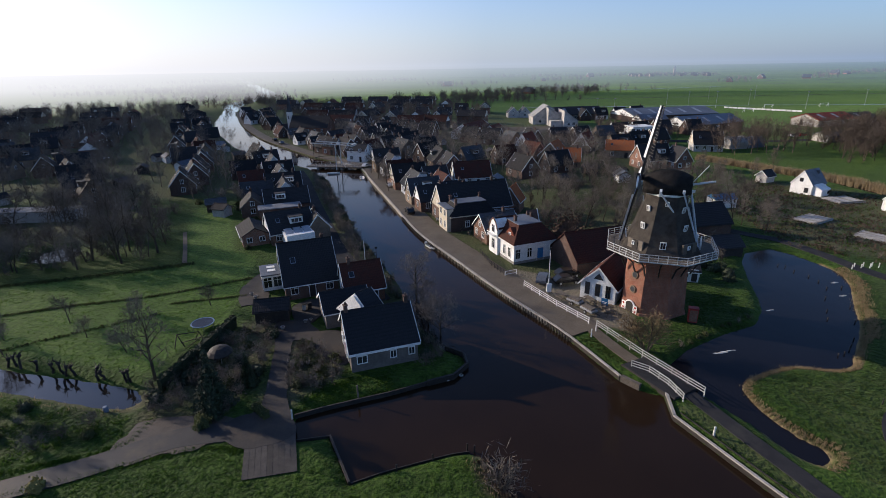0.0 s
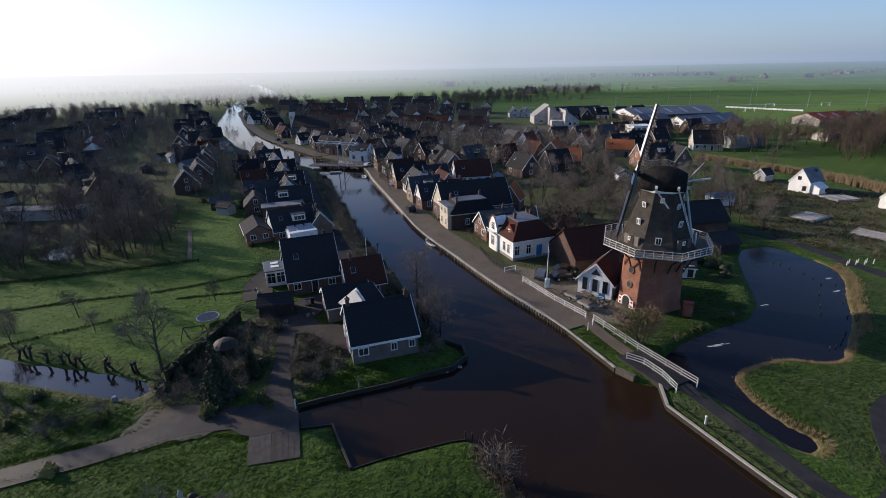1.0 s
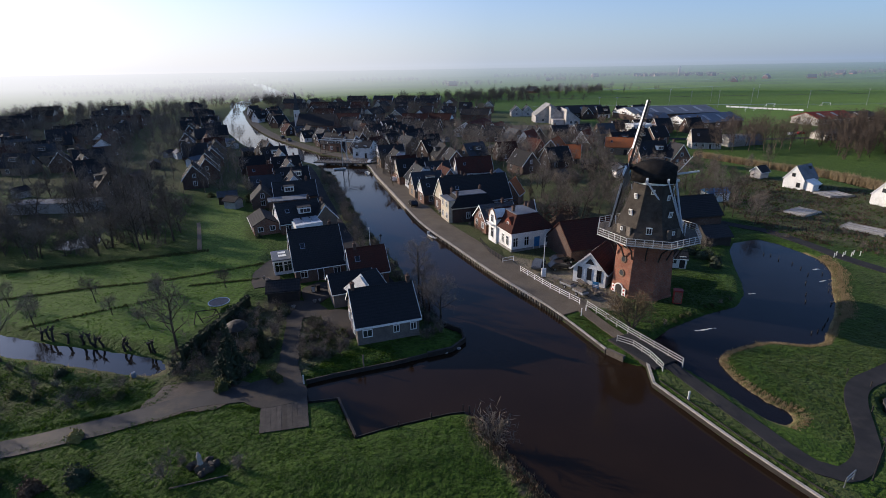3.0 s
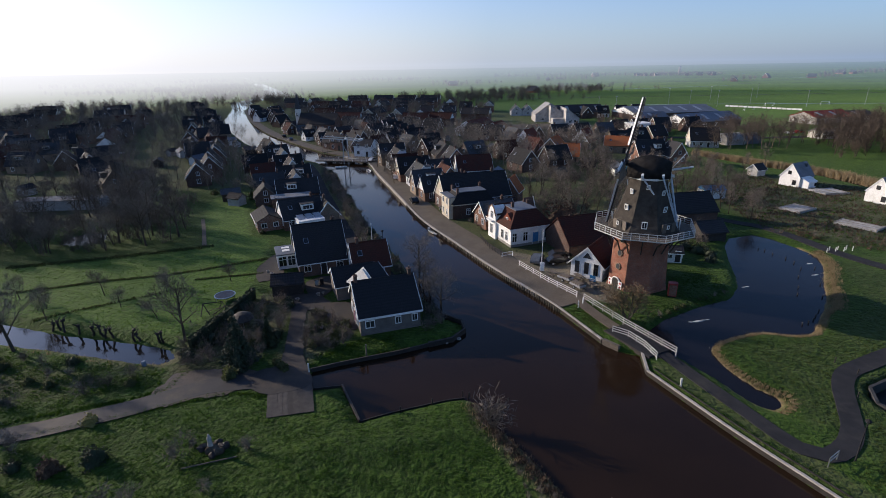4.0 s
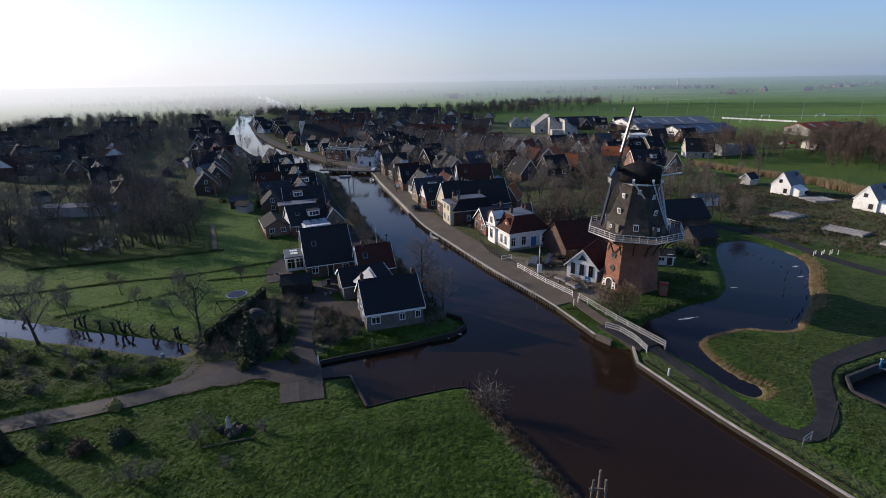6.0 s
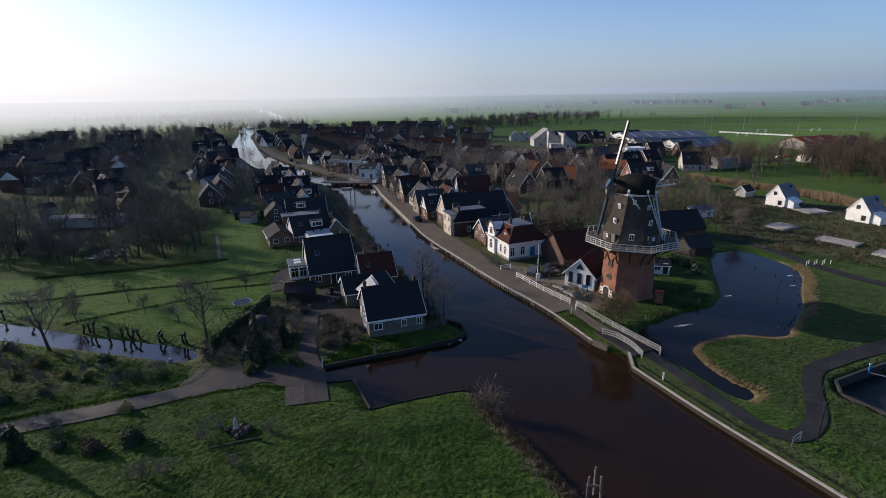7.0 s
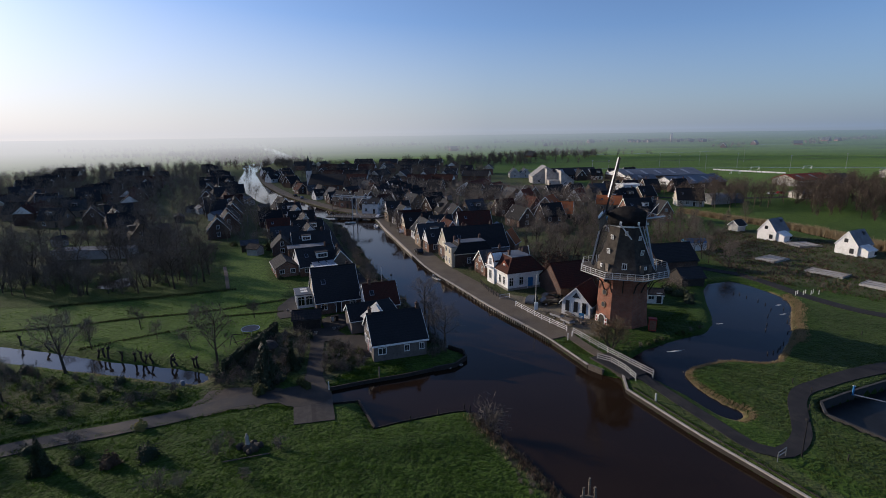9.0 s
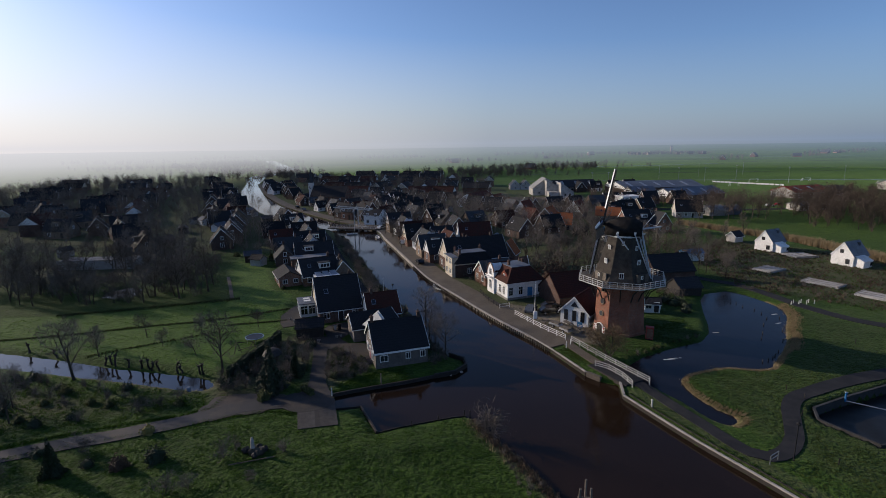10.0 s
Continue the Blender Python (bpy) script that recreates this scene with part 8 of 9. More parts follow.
def drawbridge():
    d = thing("drawbridge", place(-48.5, 177.2, -8), "white wooden drawbridge with overhead balance beams", "bridge")
    part("deck", soften(box(bmesh.new(), (0, 0, 0.35), (21, 4.6, 0.35)), 0.03), TIMBER, d)
    for sy in (-1, 1):
        part("portal_post", beam(bmesh.new(), (1.2, sy * 2.4, -0.5), (1.2, sy * 2.1, 8.2), 0.26, 0.26), RAIL_WHITE, d)
        part("balance_beam", beam(bmesh.new(), (-7.5, sy * 2.1, 8.9), (7.5, sy * 2.1, 8.2), 0.2, 0.3), RAIL_WHITE, d)
        part("chain_rod", rod(bmesh.new(), (-7.2, sy * 2.1, 8.7), (-7.2, sy * 2.2, 0.6), 0.06, 0.06, 6), BLACK, d)
        part("strut", beam(bmesh.new(), (4.6, sy * 2.3, 0.4), (1.4, sy * 2.15, 6.0), 0.14, 0.14), RAIL_WHITE, d)
        for k in range(2):
            part("handrail", beam(bmesh.new(), (-10, sy * 2.25, 0.95 + 0.5 * k), (10, sy * 2.25, 0.95 + 0.5 * k), 0.05, 0.06), RAIL_WHITE, d)
        for x in (-10, -6.5, -3, 4.5, 8, 10):
            part("rail_post", box(bmesh.new(), (x, sy * 2.25, 0.9), (0.09, 0.09, 1.2)), RAIL_WHITE, d)
    part("crosshead", box(bmesh.new(), (1.2, 0, 8.3), (0.3, 5.2, 0.3)), RAIL_WHITE, d)
    part("counterweight", box(bmesh.new(), (7.3, 0, 8.1), (0.7, 4.4, 0.6)), RAIL_WHITE, d)
    for x in (-6, 3):
        part("pier", box(bmesh.new(), (x, 0, -0.5), (0.8, 4.8, 1.6)), CONCRETE, d)


drawbridge()
house(place(-42.5, 190.5, -14), 7.4, 6.5, 4.2, 6.2, ROOF_DARK, PLASTER, "two-storey white bridge keeper's house with dark roof", storeys=2)
house(place(-57, 206, -25), 6.5, 6, 3.6, 6.0, ROOF_DARK, BRICK_RED, "brick quay house with dark roof near the drawbridge", storeys=2, far=True)

# sports field
for x, y in ((193, 368), (224, 401), (268, 407), (300, 372)):
    g = thing("football_goal", place(x, y, 12), "white football goal on the far field", "goal", "football goals")
    for sx in (-3.6, 3.6):
        part("post", rod(bmesh.new(), (sx, 0, 0), (sx, 0, 2.5), 0.12, 0.12, 6), WHITE, g)
        part("stay", rod(bmesh.new(), (sx, 0, 2.5), (sx, 1.8, 0), 0.08, 0.08, 5), WHITE, g)
    part("crossbar", rod(bmesh.new(), (-3.7, 0, 2.5), (3.7, 0, 2.5), 0.12, 0.12, 6), WHITE, g)
bd = thing("pitch_boards", pose(193, 404, 0), "white boarding along the sports pitch", "boarding")
for k in range(16):
    a, b = Vector((2.1 * k, -2.5 * k, 0.6)), Vector((2.1 * k + 1.8, -2.5 * k - 2.15, 0.6))
    part("board", beam(bmesh.new(), a, b, 0.1, 1.1), WHITE, bd)
for x, y in ((162, 438), (167, 407), (208, 467), (187, 405), (224, 430), (264, 499), (243, 388), (295, 404), (83, 344), (94, 343)):
    m = thing("floodlight_mast", pose(x, y, 0), "tall slim grey floodlight mast at the sports field", "mast", "floodlight masts")
    part("pole", rod(bmesh.new(), (0, 0, -0.3), (0, 0, 12), 0.13, 0.08, 6), METAL, m)
    part("lamp_head", box(bmesh.new(), (0, 0, 12), (1.2, 0.4, 0.35)), METAL, m)

# ---- far farms and the next villages ----
fr = random.Random(77)
for x, y, s in ((70, 640, 1.0), (430, 900, 1.0), (560, 1050, 1.1), (620, 1010, 1.0), (-40, 900, 1), (150, 1100, 1), (-520, 820, 1), (-480, 1000, 1), (300, 1350, 1.2), (820, 1240, 1.2), (860, 1260, 1)):
    house(place(x, y, fr.uniform(0, 180)) @ Matrix.Scale(s, 4), 14, 9, 2.6, 7.5, ROOF_GREY, BRICK_RED, "far farmhouse with large dark roof", "farm", "farmhouse", "far farms", far=True, windows=False)
for k in range(22):
    x, y = 486 + fr.uniform(-90, 110), 1330 + fr.uniform(-40, 60)
    copy_thing(VARIANTS[8 + k % 3], place(x, y, fr.uniform(0, 180)))
tw = thing("far_church_tower", pose(503, 1340, 0) @ Matrix.Scale(0.8, 4), "far church tower among trees", "church")
part("tower", box(bmesh.new(), (0, 0, 12), (6, 6, 24)), BRICK_TAN, tw)
part("saddle_roof", prism(bmesh.new(), [(-3.4, 24), (3.4, 24), (0, 30)], -3.4, 3.4, 'y'), ROOF_DARK, tw)
tw2 = thing("far_church_tower", pose(-690, 1330, 0) @ Matrix.Scale(0.45, 4), "far church tower in the haze", "church")
part("tower", box(bmesh.new(), (0, 0, 11), (6, 6, 22)), BRICK_TAN, tw2)
part("saddle_roof", prism(bmesh.new(), [(-3.4, 22), (3.4, 22), (0, 28)], -3.4, 3.4, 'y'), ROOF_DARK, tw2)

# ---- single trees and shrubs near the canal ----
def wheelie_bin(x, y, rz, mat, label):
    b = thing("wheelie_bin", pose(x, y, 0.05, 0, 0, rz), label, "bin", "yard bins")
    part("body", soften(prism(bmesh.new(), [(-0.22, 0.06), (0.24, 0.06), (0.30, 0.98), (-0.28, 0.98)], -0.27, 0.27, 'y'), 0.02), mat, b)
    part("lid", soften(box(bmesh.new(), (0.02, 0, 1.02), (0.66, 0.6, 0.07), ry=-4), 0.02), BLACK, b)
    for sy in (-0.24, 0.24):
        part("wheel", rod(bmesh.new(), (-0.22, sy - 0.03, 0.1), (-0.22, sy + 0.03, 0.1), 0.1, 0.1, 10), BLACK, b)


def flower_pot(x, y, r, mat, label):
    p = thing("flower_pot", pose(x, y, 0.05), label, "pot", "flower pots")
    part("pot", lathe(bmesh.new(), [(r * 0.65, 0), (r * 0.95, r * 1.2), (r * 1.05, r * 1.25), (r * 1.05, r * 1.45), (r * 0.85, r * 1.45), (r * 0.8, r * 1.2)], 12), mat, p)
    part("soil", lathe(bmesh.new(), [(r * 0.82, r * 1.15), (r * 0.5, r * 1.3), (0.01, r * 1.36)], 12), MUD, p)


wheelie_bin(-24.4, 64.6, 20, GREY_WALL, "grey wheelie bin in the paved yard")
wheelie_bin(-23.7, 65.0, 28, BLACK, "black wheelie bin in the paved yard")
for x, y, r in ((-23.0, 60.8, 0.28), (-22.4, 61.4, 0.22), (-25.6, 58.8, 0.3), (-20.6, 54.6, 0.3), (-19.4, 50.4, 0.26), (-33.4, 68.4, 0.35), (-34.6, 69.6, 0.28)):
    flower_pot(x, y, r, CONCRETE, "pale concrete flower pot in the garden")
plant(TREE_BIG[0], -36.6, 46.7, 0.86, label="tall leafless tree at the ditch end beside the hedge")
plant(TREE_BIG[1], -57.6, 43.4, 0.9, label="tall leafless tree on the ditch bank")
plant(TREE_BIG[2], -8.4, 72.0, 0.72, label="broad leafless tree on the canal bank")
plant(TREE_BIG[1], -7.2, 66.0, 0.62, label="leafless tree on the canal bank")
plant(TREE_BIG[0], -3.6, 58.6, 0.66, label="leafless tree behind the blue-black roof")
plant(TREE_MID[1], -5.4, 61.8, 0.7, label="small leafless tree on the canal bank")
plant(SHRUB_TAN, 22.6, 54.4, 1.45, label="low tree with dense tan leafless twigs beside the fence")
plant(SHRUB_BARE[0], 3.2, 31.8, 1.4, label="small fan-shaped leafless tree on the meadow bank")
plant(SHRUB_BROWN, 20.6, 98.5, 1.9, label="rounded russet-brown tree behind the villa")
plant(TREE_MID[0], 5.4, 92.6, 0.75, label="pale leafless pollard tree beside the villa")
plant(CONIFER, -26.9, 41.6, 1.25, label="tall dark conifer at the driveway corner")
plant(CONIFER, -25.0, 46.2, 0.7, label="dark conifer beside the driveway")
plant(CONIFER, -42.5, 22.5, 0.7, label="dark conifer on the meadow's edge")
vr = random.Random(21)


def scatter(n, area, kinds, lo, hi, group, seed, gap=2.0, clear=5.5, wood="", bark=None):
    """n plants in a region, off water, roads and houses."""
    r = random.Random(seed)
    q = np.array(area)
    done = []
    for _ in range(n * 14):
        if len(done) >= n:
            break
        x, y = r.uniform(q[:, 0].min(), q[:, 0].max()), r.uniform(q[:, 1].min(), q[:, 1].max())
        if signed(np.array([[x, y]]), area)[0] > 0 or wet(np.array([[x, y]]))[0] < 0.8:
            continue
        if any((x - a) ** 2 + (y - b) ** 2 < clear ** 2 for a, b, _ in occupied) or any((x - a) ** 2 + (y - b) ** 2 < gap ** 2 for a, b in done):
            continue
        done.append((x, y))
        if not wood:
            plant(kinds[r.randrange(len(kinds))], x, y, r.uniform(lo, hi), group=group)
    if wood:
        joined_wood(wood, [(x, y, r.uniform(lo, hi), r.uniform(0, 6.28), r.randrange(len(kinds))) for x, y in done], kinds, group, bark)


occupied += [(o.matrix_basis.translation.x, o.matrix_basis.translation.y, 5) for o in scene.objects if o.parent is None and o.name.split(".")[0] in ("house", "hall", "school", "church", "new_cottage", "foundation_slab", "shed", "barn", "garage")]
SMALL = SHRUB_BARE + SHRUB_LEAF + SHRUB_DARK
# undergrowth and garden on the near west side
scatter(56, [(-36, 44.0), (-33.5, 41.2), (-25.0, 41.0), (-24.2, 47), (-26.6, 59), (-32.0, 59)], SHRUB_BARE + SHRUB_BARE + SHRUB_LEAF + SHRUB_DARK, 0.4, 0.8, "garden shrubs", 1, 0.8, 1.0)
scatter(36, [(-20.4, 44.2), (-15.2, 46.2), (-15.4, 51), (-21.6, 55.6)], SHRUB_BARE + SHRUB_LEAF, 0.35, 0.7, "front garden shrubs", 2, 0.7, 1.0)
scatter(40, [(-36.5, 41.2), (-46, 41.0), (-66, 44), (-72, 38), (-62, 28), (-44, 33), (-34, 38)], SMALL + SHRUB_BARE, 0.35, 0.75, "ditch bank shrubs", 3, 1.4, 1.0)
scatter(6, [(-30, 30), (-19, 30), (-17, 22), (-30, 20)], SHRUB_BARE, 0.4, 0.8, "meadow shrubs", 4, 1.2, 0.8)
scatter(5, [(-48, 26), (-38, 27), (-34, 18), (-50, 16)], SHRUB_BARE + SHRUB_DARK, 0.5, 0.9, "meadow shrubs", 5, 1.2, 0.8)
scatter(30, [(-2.5, 53), (-5, 50), (-7, 56), (-9, 62), (-14, 76), (-12, 79), (-7, 66)], SHRUB_BARE + SHRUB_DARK, 0.4, 0.8, "canal bank shrubs", 6, 1.0, 2.6)
bank_spots, garden_spots = [], []
for k in range(52):
    f = k / 51
    a = smooth_line([(-15.6, 82), (-22.4, 97), (-34.4, 127), (-47.5, 159)], 1.0)
    p = a[int(f * (len(a) - 1))]
    plant((SHRUB_DARK + SHRUB_BARE + SHRUB_LEAF)[k % 7], p[0] - vr.uniform(0.2, 1.4), p[1], vr.uniform(0.45, 0.8), group="canal bank shrubs")
    bank_spots.append((p[0] - vr.uniform(1.8, 4.0), p[1] + vr.uniform(-1, 1), vr.uniform(0.5, 0.95), vr.uniform(0, 6.28), k % 3))
# front gardens along the quay houses, and unseen trees west of the meadow for shade
for k in range(34):
    a = smooth_line([(1.5, 94), (-6, 108), (-13.5, 122), (-20, 138), (-27, 155), (-32, 168)], 1.0)
    p = a[int(k / 33 * (len(a) - 1))]
    garden_spots.append((p[0] + vr.uniform(1.2, 2.4), p[1] + vr.uniform(-0.8, 0.8), vr.uniform(0.3, 0.6), vr.uniform(0, 6.28), k % 3))
joined_wood("bank_undergrowth", bank_spots, SHRUB_BARE, "leafless brown shrubs on the canal bank")
joined_wood("quay_garden_shrubs", garden_spots, SHRUB_BARE, "leafless shrubs in the quay front gardens")
# added left of the view, only to cast dappled shade over lane and meadow
scatter(12, [(-80, 28), (-60, 36), (-54, 31), (-62, 25), (-80, 18)], TREE_MID + TREE_TALL, 0.6, 0.85, "lane side trees", 26, 2.5, 1.0)
# orchard meadow
for x, y, s in [(-63, 55, .5), (-57.5, 60, .55), (-52, 56, .45), (-48, 61.5, .45), (-44, 52.5, .5), (-39.5, 66, .5), (-70, 58, .55), (-60, 51.5, .6), (-50, 64, .4)]:
    plant(TREE_MID[int(abs(x)) % 5], x, y, s, group="orchard trees", label="small leafless fruit tree in the meadow")
# woods on the west side
scatter(60, [(-57, 86), (-66, 104), (-78, 124), (-110, 128), (-140, 110), (-118, 82), (-84, 75)], TREE_MID + TREE_TALL + TREE_BIG, 0.65, 1.1, "western wood", 7, 3.0)
scatter(40, [(-46, 94), (-44, 90), (-40, 96), (-50, 118), (-58, 128), (-76, 130), (-74, 125), (-62, 125), (-54, 110)], SHRUB_BARE + TREE_MID + SHRUB_LEAF, 0.5, 0.9, "garden trees", 8, 2.6)
scatter(85, [(-56, 85.5), (-66, 104), (-78, 124), (-110, 128), (-118, 84), (-84, 76)], LIGHT_SHRUB, 0.8, 1.4, "brown leafless undergrowth in the western wood", 9, 2.0, wood="western_undergrowth")
scatter(350, [(-60, 130), (-110, 128), (-160, 130), (-330, 240), (-330, 420), (-250, 460), (-140, 270), (-76, 180)], LIGHT_TREE + LIGHT_TALL, 0.75, 1.15, "leafless trees among the western houses", 10, 3.4, 4.6, wood="west_village_trees")
scatter(190, [(-30, 180), (30, 160), (60, 210), (40, 240), (-20, 280), (-80, 300), (-60, 230)], LIGHT_TREE, 0.65, 1.0, "leafless trees among the village roofs", 11, 3.6, 4.4, wood="village_trees")
scatter(180, [(-90, 290), (10, 300), (20, 400), (-40, 480), (-200, 480), (-150, 380)], LIGHT_TREE, 0.7, 1.05, "leafless trees among the northern terraces", 12, 4.0, 4.6, wood="north_village_trees")
scatter(16, [(-58, 86.5), (-64, 92), (-100, 86), (-104, 77), (-86, 75.5)], TREE_TALL + TREE_MID, 0.6, 0.95, "western wood", 28, 2.4, 2.0)
# gardens between the villa and the orange roofs
scatter(68, [(16, 100), (32, 98), (60, 112), (62, 150), (50, 176), (20, 172), (12, 130)], TREE_MID + TREE_TALL, 0.65, 0.95, "back garden trees", 13, 2.4)
scatter(60, [(14, 97), (40, 97), (62, 120), (60, 165), (14, 170)], LIGHT_SHRUB, 0.6, 1.1, "leafless shrubs in the back gardens", 14, 2.2, 4, wood="back_garden_shrubs", bark=WOOD_BROWN)
scatter(10, [(-22, 130), (-8, 128), (-6, 160), (-30, 172)], TREE_MID, 0.6, 0.8, "quay trees", 15, 4.0)
for x, y in ((-29.6, 157.5), (-33.5, 166), (-25.6, 149)):
    plant(TREE_MID[int(-x) % 5], x, y, 0.85, label="leafless tree beside the quay road")
scatter(46, [(52, 226), (104, 242), (108, 262), (96, 290), (76, 312), (64, 262)], LIGHT_TREE, 0.55, 0.95, "leafless trees between school and sports halls", 33, 3.6, 4.4, wood="hall_side_trees", bark=WOOD_BROWN)
# field edge and woods on the east side
scatter(60, [(96, 196), (160, 205), (168, 226), (118, 238), (96, 226)], LIGHT_TALL, 0.75, 1.15, "tall slim leafless trees at the works", 16, 3.0, wood="works_trees", bark=WOOD_BROWN)
scatter(340, [(130, 182), (148, 160), (260, 150), (300, 230), (190, 262), (150, 225)], LIGHT_TALL, 0.75, 1.15, "dense brown leafless wood beside the field", 17, 2.6, wood="eastern_wood", bark=WOOD_BROWN)
scatter(150, [(128, 180), (148, 158), (260, 148), (300, 230), (190, 262), (150, 225)], LIGHT_SHRUB, 0.9, 1.6, "brown leafless undergrowth of the field wood", 27, 2.4, wood="eastern_undergrowth", bark=WOOD_BROWN)
for x, y, k in ((63.2, 118.2, 0.85), (72, 128, 0.6), (95.9, 160.2, 0.8), (84, 150, 0.65)):
    plant(TREE_TALL[int(x) % 3], x, y, k, label="tall thin leafless tree on the building plot")
scatter(16, [(56, 100), (62, 96), (74, 140), (84, 170), (64, 150)], TREE_TALL + TREE_MID, 0.6, 0.9, "plot edge trees", 18, 4.0)
scatter(70, [(62, 95), (80, 78), (110, 84), (108, 100), (80, 150), (64, 130)], LIGHT_SHRUB, 0.25, 0.55, "low brown weeds on the building plot", 19, 1.6, 4.5, wood="plot_weeds")
scatter(14, [(40, 84), (43, 76), (48, 88), (52, 96), (44, 98)], SHRUB_DARK + SHRUB_BARE, 0.6, 1.0, "pond shrubs", 20, 2.0, 4)
scatter(20, [(27.2, 54.4), (34, 58), (41, 63.5), (40, 64.5), (32, 59.5), (26.5, 55.6)], SHRUB_LEAF + SHRUB_BARE, 0.25, 0.4, "bank shrubs", 22, 0.8, 1)
scatter(16, [(10.5, 20), (8, 26), (5.4, 29.6), (3.4, 32.6), (1.6, 36.2), (0.4, 36), (2.8, 31.5), (4.4, 26), (7, 21)], SHRUB_BARE, 0.16, 0.3, "bank shrubs", 23, 0.8, 0.5)


# ---- grass, reeds and far woods: what nobody could count ----
def blades(name, spots, h, w, mat, label, seed, per=4, lean=0.35, category="grass"):
    """Tufts of bent blades, two triangles each."""
    r = np.random.RandomState(seed)
    n = len(spots)
    base = np.repeat(np.array(spots), per, axis=0)
    k = len(base)
    base[:, :2] += r.normal(0, 0.12, (k, 2))
    a = r.uniform(0, 6.283, k)
    hh = h * r.uniform(0.5, 1.3, k)
    ww = w * r.uniform(0.6, 1.3, k)
    side = np.stack([np.cos(a) * ww, np.sin(a) * ww, np.zeros(k)], 1)
    b = r.uniform(0, 6.283, k)
    tip = base + np.stack([np.cos(b) * hh * lean, np.sin(b) * hh * lean, hh], 1)
    mid = base + (tip - base) * np.array([0.35, 0.35, 0.6])
    base[:, 2] -= 0.05
    v = np.stack([base - side, base + side, mid + side * 0.7, mid - side * 0.7, tip], 1).reshape(-1, 3)
    i = np.arange(k) * 5
    f = [tuple(q) for q in np.stack([i, i + 1, i + 2, i + 3], 1)] + [tuple(q) for q in np.stack([i + 3, i + 2, i + 4], 1)]
    ob = new(name, raw_mesh(name, v.tolist(), f, mat))
    return tagged(ob, label, category, kind="stuff")


def height_of(pts):
    """Ground height at many points at once."""
    i = np.clip(np.searchsorted(gx, pts[:, 0]) - 1, 0, nx - 2)
    j = np.clip(np.searchsorted(gy, pts[:, 1]) - 1, 0, ny - 2)
    u, w = (pts[:, 0] - gx[i]) / (gx[i + 1] - gx[i]), (pts[:, 1] - gy[j]) / (gy[j + 1] - gy[j])
    zz = z.reshape(ny, nx)
    return (zz[j, i] * (1 - u) + zz[j, i + 1] * u) * (1 - w) + (zz[j + 1, i] * (1 - u) + zz[j + 1, i + 1] * u) * w


def spots_in(n, area, seed, off=0.3, patch=3.0):
    r = np.random.RandomState(seed)
    q = np.array(area)
    p = np.stack([r.uniform(q[:, 0].min(), q[:, 0].max(), n), r.uniform(q[:, 1].min(), q[:, 1].max(), n)], 1)
    p = p[(signed(p, area) < 0) & (wet(p) > off)]
    p = p[lumps(p, patch * 0.35, seed + 1) + r.uniform(-0.5, 0.5, len(p)) > -0.1]
    return np.column_stack([p, height_of(p)])


blades("meadow_grass", spots_in(26000, [(-62, 15), (-46, 27), (-36, 31), (-25, 35), (-20.8, 35.4), (-19.4, 31.8), (-15, 32.6), (-12.2, 35.6), (-10.3, 31.8), (-7.4, 33.4), (0.1, 36.3), (1.7, 34.8), (2.6, 31.8), (3.8, 27.6), (6.6, 22), (11, 10), (-20, 5)], 41, 0.4), 0.15, 0.03, BLADE, "long tufted green meadow grass", 42)
blades("bank_grass", spots_in(12000, [(-66, 45), (-52, 43), (-36, 40.8), (-33.6, 36.2), (-46, 31), (-70, 22), (-80, 40)], 43, 0.3), 0.22, 0.03, BLADE, "rough green grass between lane and ditch", 44)
blades("garden_grass", np.concatenate([spots_in(2600, [(-18.2, 41.6), (-12.4, 44.2), (-8, 46.2), (-9.5, 49.4), (-14, 47.6), (-18.4, 43.8)], 45, 0.3), spots_in(3000, [(22, 58), (33, 57.8), (41, 64), (41, 74), (33, 70), (32, 60)], 46, 0.3)]), 0.14, 0.04, BLADE, "short green lawn grass", 48)
blades("lawn_grass", np.concatenate([spots_in(9000, [(31.5, 48), (40, 51), (48, 54), (60, 60), (80, 52), (60, 50), (45, 45), (38, 34), (33.5, 33.5), (32.6, 38)], 49, 1.2), spots_in(5000, [(34, 27.5), (38, 29), (41, 36), (46, 29), (60, 31), (60, 18), (36, 20)], 50, 0.5)]), 0.09, 0.035, LAWN_BLADE, "short mown green lawn", 51)
blades("quay_end_grass", spots_in(1200, [(18, 51), (15, 57), (17, 59), (21, 52)], 47, 0.4), 0.12, 0.04, LAWN_BLADE, "short dull grass at the quay end", 54)
blades("orchard_grass", spots_in(8000, [(-90, 57), (-60, 51), (-38, 48), (-36, 62), (-36, 74), (-52, 82), (-90, 68)], 52, 0.4), 0.08, 0.05, PASTURE_BLADE, "green orchard meadow grass", 53)


def along(line, n, seed, spread, shift=0.0):
    r = np.random.RandomState(seed)
    c = smooth_line(line, 0.5)
    d = np.gradient(c, axis=0)
    d /= np.linalg.norm(d, axis=1)[:, None]
    k = r.randint(0, len(c), n)
    o = r.normal(shift, spread, n)
    p = c[k] + np.stack([-d[k, 1], d[k, 0]], 1) * o[:, None]
    return np.column_stack([p, np.maximum(height_of(p), LEVEL)])


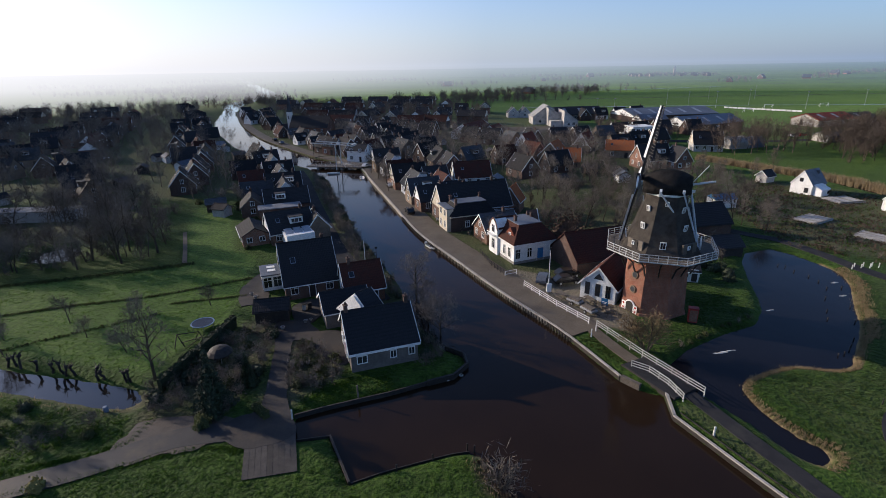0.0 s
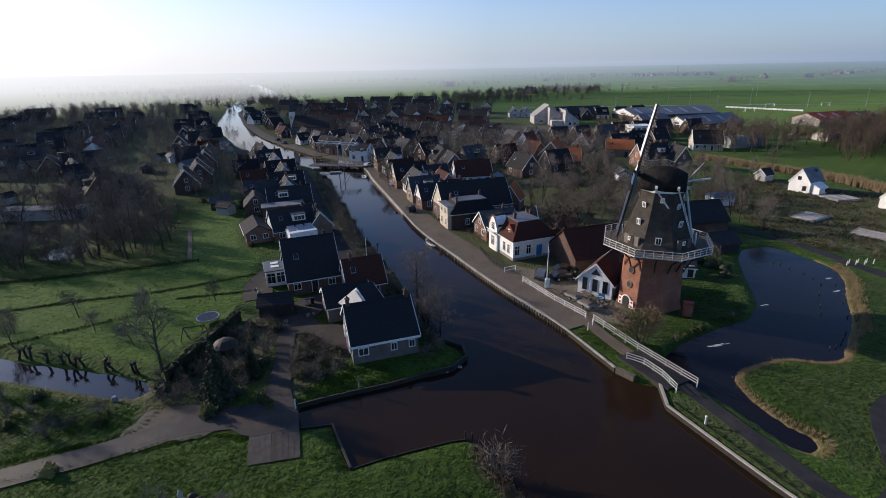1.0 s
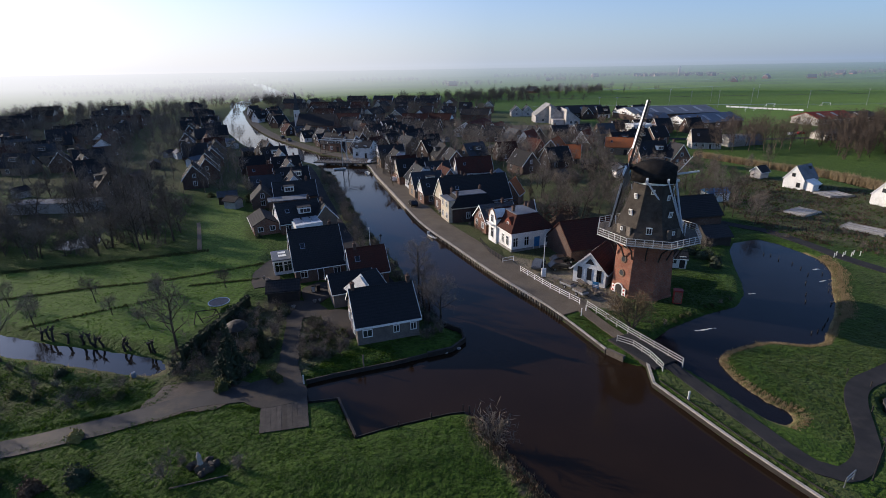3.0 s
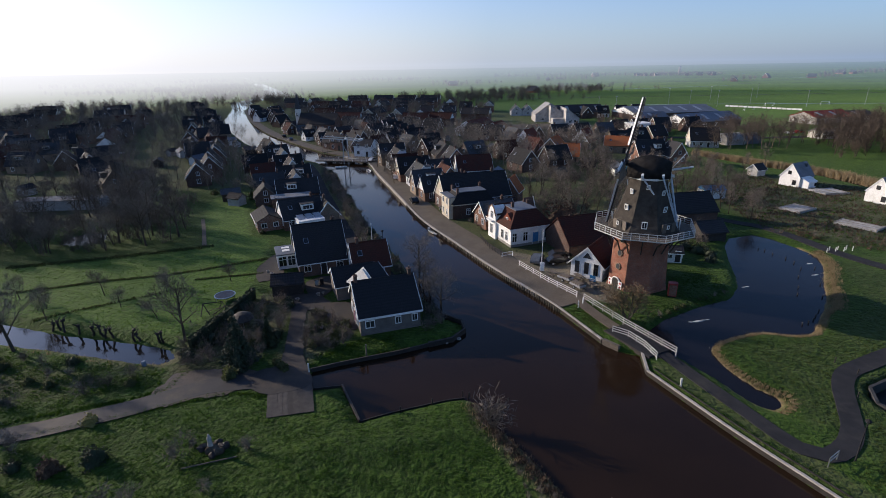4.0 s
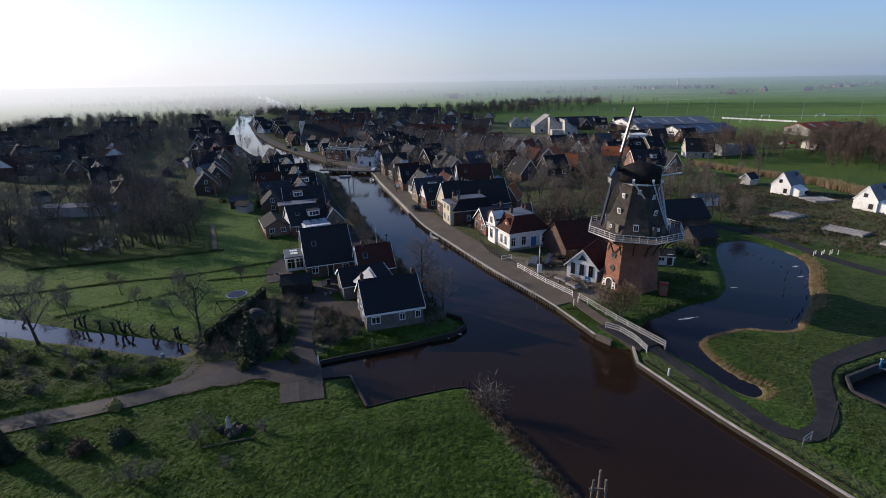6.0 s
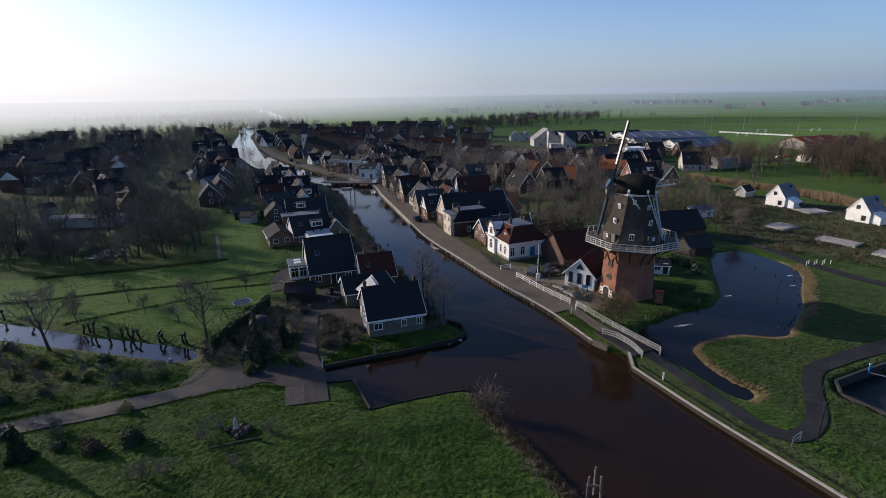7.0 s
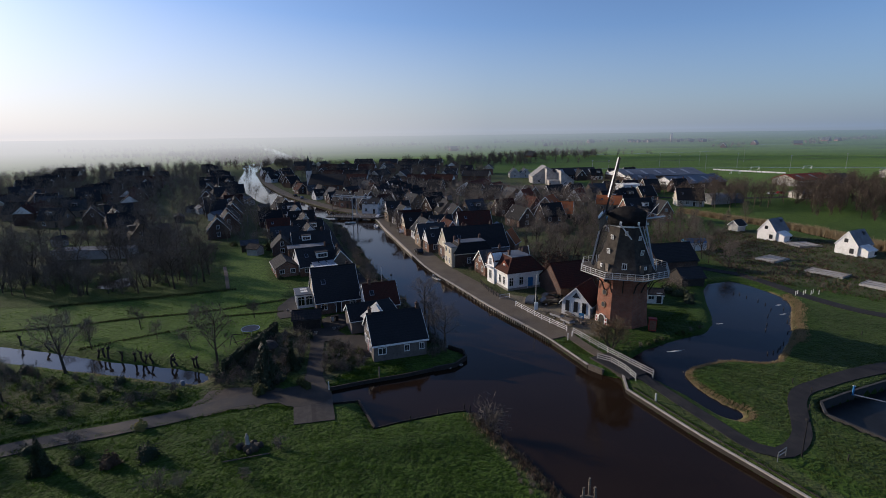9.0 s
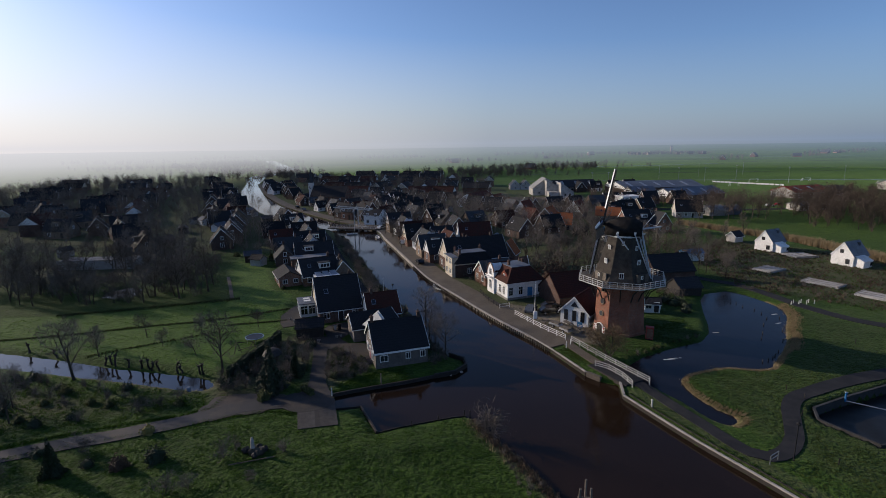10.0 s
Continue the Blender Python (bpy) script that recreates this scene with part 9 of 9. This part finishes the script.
reeds = np.concatenate([along([(64.4, 82.8), (62.7, 76), (58.1, 68.5), (55.3, 63), (52.5, 59)], 2200, 61, 0.5, 0.5),
                        along([(52.4, 59.2), (48.3, 54.5), (46.2, 52.1), (43.5, 51.3), (39.5, 52.0), (36.1, 51.0), (32.9, 49.4), (31.3, 47.6), (31.2, 45.4), (31.8, 42.5), (33.0, 39.9), (34.7, 38.0), (34.2, 36.4), (32.7, 35.5)], 2000, 62, 0.24, 0.2)])
blades("pond_reeds", reeds, 0.24, 0.02, REED, "dry tan reeds fringing the pond", 63, 4, 0.3, "reeds")
blades("ditch_reeds", along([(86, 190), (100, 168), (110.5, 152), (116, 128), (119, 102)], 5000, 64, 0.9, -1.0), 2.0, 0.07, REED, "tall dry tan reed belt along the field ditch", 65, 4, 0.2, "reeds")
blades("bank_litter", np.concatenate([along([(8.8, 23.4), (7.0, 26.6), (5.0, 29.6), (3.0, 32.4), (1.6, 35.6)], 160, 66, 0.6, 0.5), along([(-66, 45.8), (-52, 43.6), (-42.8, 41.6), (-36.2, 42)], 70, 67, 0.5, -0.4)]), 0.36, 0.02, REED, "dead tan stalks on the bank", 68, 4, 0.5, "reeds")


blades("bank_weeds", along([(10.2, 19.8), (8.8, 22.8), (7.0, 26.2), (5.0, 29.2), (3.2, 32.2), (1.8, 35.4)], 420, 69, 0.45, 0.1), 0.4, 0.035, LEAF_BROWN, "dead brown weeds on the meadow bank", 70, 5, 0.6)
blades("field_edge_grass", np.concatenate([along([(-95, 54.5), (-74.2, 60.1), (-62.6, 64.9), (-51.2, 68.8), (-37.5, 76.6)], 1500, 101, 0.22), along([(-84, 70.8), (-67, 76.6), (-51.6, 83.2)], 1200, 102, 0.5), along([(-46, 66.5), (-35.6, 69.5)], 260, 103, 0.15), along([(-62, 51.5), (-54, 57.5), (-46, 63)], 300, 104, 0.2)]), 0.24, 0.035, LEAF, "rough dull grass along field edges", 105, 4, 0.4)
blades("verge_grass", np.concatenate([along([(-62, 18.6), (-45, 27.2), (-36, 31.2), (-26, 35.6), (-21.4, 35.6)], 1500, 106, 0.22), along([(-60, 22.6), (-46, 30.2), (-36.6, 34.2), (-33.2, 36.2), (-32.6, 39.6)], 1300, 107, 0.25), along([(46, -1.5), (32.2, 23.8), (27.1, 32.4), (22.0, 42.2)], 600, 108, 0.12, -0.6)]), 0.16, 0.03, BLADE, "ragged grass along lane and kerb edges", 109, 4, 0.5)
blades("plot_tussocks", spots_in(9000, [(62, 95), (80, 78), (118, 82), (112, 128), (86, 152), (64, 130)], 110, 0.6, 6.0), 0.4, 0.06, LEAF_BROWN, "rough brown tussocks on the building plot", 111, 4, 0.5)
blades("plot_grass", spots_in(6000, [(62, 95), (80, 78), (118, 82), (112, 128), (86, 152), (64, 130)], 112, 0.6, 4.0), 0.3, 0.06, BLADE, "rough green grass on the building plot", 113, 4, 0.5)


def far_wood(name, centres, label, seed, size=1.0):
    r = random.Random(seed)
    joined_wood(name, [(x, y, size * r.uniform(0.6, 1.15), r.uniform(0, 6.28), r.randrange(4)) for x, y in centres], TINY_TREE, label)


def belt(a, b, n, spread, seed):
    r = np.random.RandomState(seed)
    f = r.uniform(0, 1, n)[:, None]
    return (np.array(a) * (1 - f) + np.array(b) * f + r.normal(0, 1, (n, 2)) * np.array(spread)).tolist()


far_wood("village_edge_wood", belt((-250, 480), (-520, 1050), 330, (45, 30), 71) + belt((-190, 470), (-260, 640), 126, (18, 20), 72), "bare far wood beyond the village", 73)
far_wood("north_wood", belt((-30, 500), (60, 520), 94, (30, 14), 74) + belt((60, 610), (150, 690), 157, (40, 25), 75) + belt((-60, 520), (40, 600), 63, (25, 15), 76), "bare far wood beyond the school", 77)
far_wood("west_belt", belt((-400, 330), (-300, 460), 110, (30, 14), 78) + belt((-560, 700), (-420, 800), 102, (50, 18), 79), "bare tree belt in the western fields", 80)
far_wood("far_belts", sum([belt((x, y), (x + l, y + 20), int(n * 0.42), (12, 10), s) for x, y, l, n, s in ((415, 1320, 180, 220, 81), (620, 1020, 60, 40, 82), (410, 900, 60, 40, 83), (-60, 900, 90, 60, 84), (130, 1100, 120, 80, 85), (-320, 1250, 200, 120, 86), (800, 1240, 110, 70, 87), (260, 1340, 120, 70, 88), (-780, 1300, 240, 140, 89), (-900, 1000, 260, 120, 90), (40, 1420, 260, 130, 91), (900, 1400, 300, 120, 92))], []), "far tree belts and farm groves", 93, 1.1)

# ---- the misty distance: a glowing see-through ring that paints haze behind the village ----
def haze_glow_ring():
    m, n, l, b = material("painted_haze_glow", 1.0, 0, 0)
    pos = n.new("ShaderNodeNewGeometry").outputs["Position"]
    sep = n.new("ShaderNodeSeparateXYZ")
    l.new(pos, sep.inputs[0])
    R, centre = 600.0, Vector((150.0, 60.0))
    # haze painted brighter and thicker towards the sun
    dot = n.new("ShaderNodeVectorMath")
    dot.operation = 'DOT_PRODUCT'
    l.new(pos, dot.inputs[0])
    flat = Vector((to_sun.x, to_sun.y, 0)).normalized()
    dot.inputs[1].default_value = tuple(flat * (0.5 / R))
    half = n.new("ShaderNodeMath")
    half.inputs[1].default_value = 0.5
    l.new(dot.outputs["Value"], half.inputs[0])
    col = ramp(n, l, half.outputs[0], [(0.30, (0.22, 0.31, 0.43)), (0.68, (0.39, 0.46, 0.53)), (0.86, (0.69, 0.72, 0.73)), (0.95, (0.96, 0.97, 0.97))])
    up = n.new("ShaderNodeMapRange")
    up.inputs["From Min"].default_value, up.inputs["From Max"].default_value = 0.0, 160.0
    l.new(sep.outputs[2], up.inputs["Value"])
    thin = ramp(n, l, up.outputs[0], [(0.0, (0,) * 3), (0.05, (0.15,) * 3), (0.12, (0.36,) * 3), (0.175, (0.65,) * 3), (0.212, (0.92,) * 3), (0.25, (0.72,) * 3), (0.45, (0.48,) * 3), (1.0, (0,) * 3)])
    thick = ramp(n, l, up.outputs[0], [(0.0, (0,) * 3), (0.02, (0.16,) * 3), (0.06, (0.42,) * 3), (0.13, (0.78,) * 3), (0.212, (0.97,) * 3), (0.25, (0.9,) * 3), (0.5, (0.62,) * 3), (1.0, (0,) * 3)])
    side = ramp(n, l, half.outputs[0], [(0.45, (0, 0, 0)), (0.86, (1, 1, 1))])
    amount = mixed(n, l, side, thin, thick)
    # painted airlight as emission; no lamp or real mist stands here
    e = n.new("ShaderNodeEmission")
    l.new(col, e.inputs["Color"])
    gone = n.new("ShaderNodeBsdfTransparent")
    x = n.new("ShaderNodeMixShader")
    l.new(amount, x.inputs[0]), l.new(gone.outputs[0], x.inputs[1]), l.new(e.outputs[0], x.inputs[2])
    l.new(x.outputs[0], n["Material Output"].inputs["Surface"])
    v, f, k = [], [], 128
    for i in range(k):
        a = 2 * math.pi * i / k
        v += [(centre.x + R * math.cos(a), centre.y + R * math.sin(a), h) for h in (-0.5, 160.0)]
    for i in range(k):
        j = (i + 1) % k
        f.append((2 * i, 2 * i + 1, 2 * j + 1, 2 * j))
    tagged(new("backdrop", raw_mesh("backdrop", v, f, m)), "glowing see-through ring painted as haze over the far polder", "backdrop", kind="structure")


haze_glow_ring()

# the pattern pieces that were only copied
for p in PROTOS + VARIANTS:
    for o in (*p.children_recursive, p):
        bpy.data.objects.remove(o)
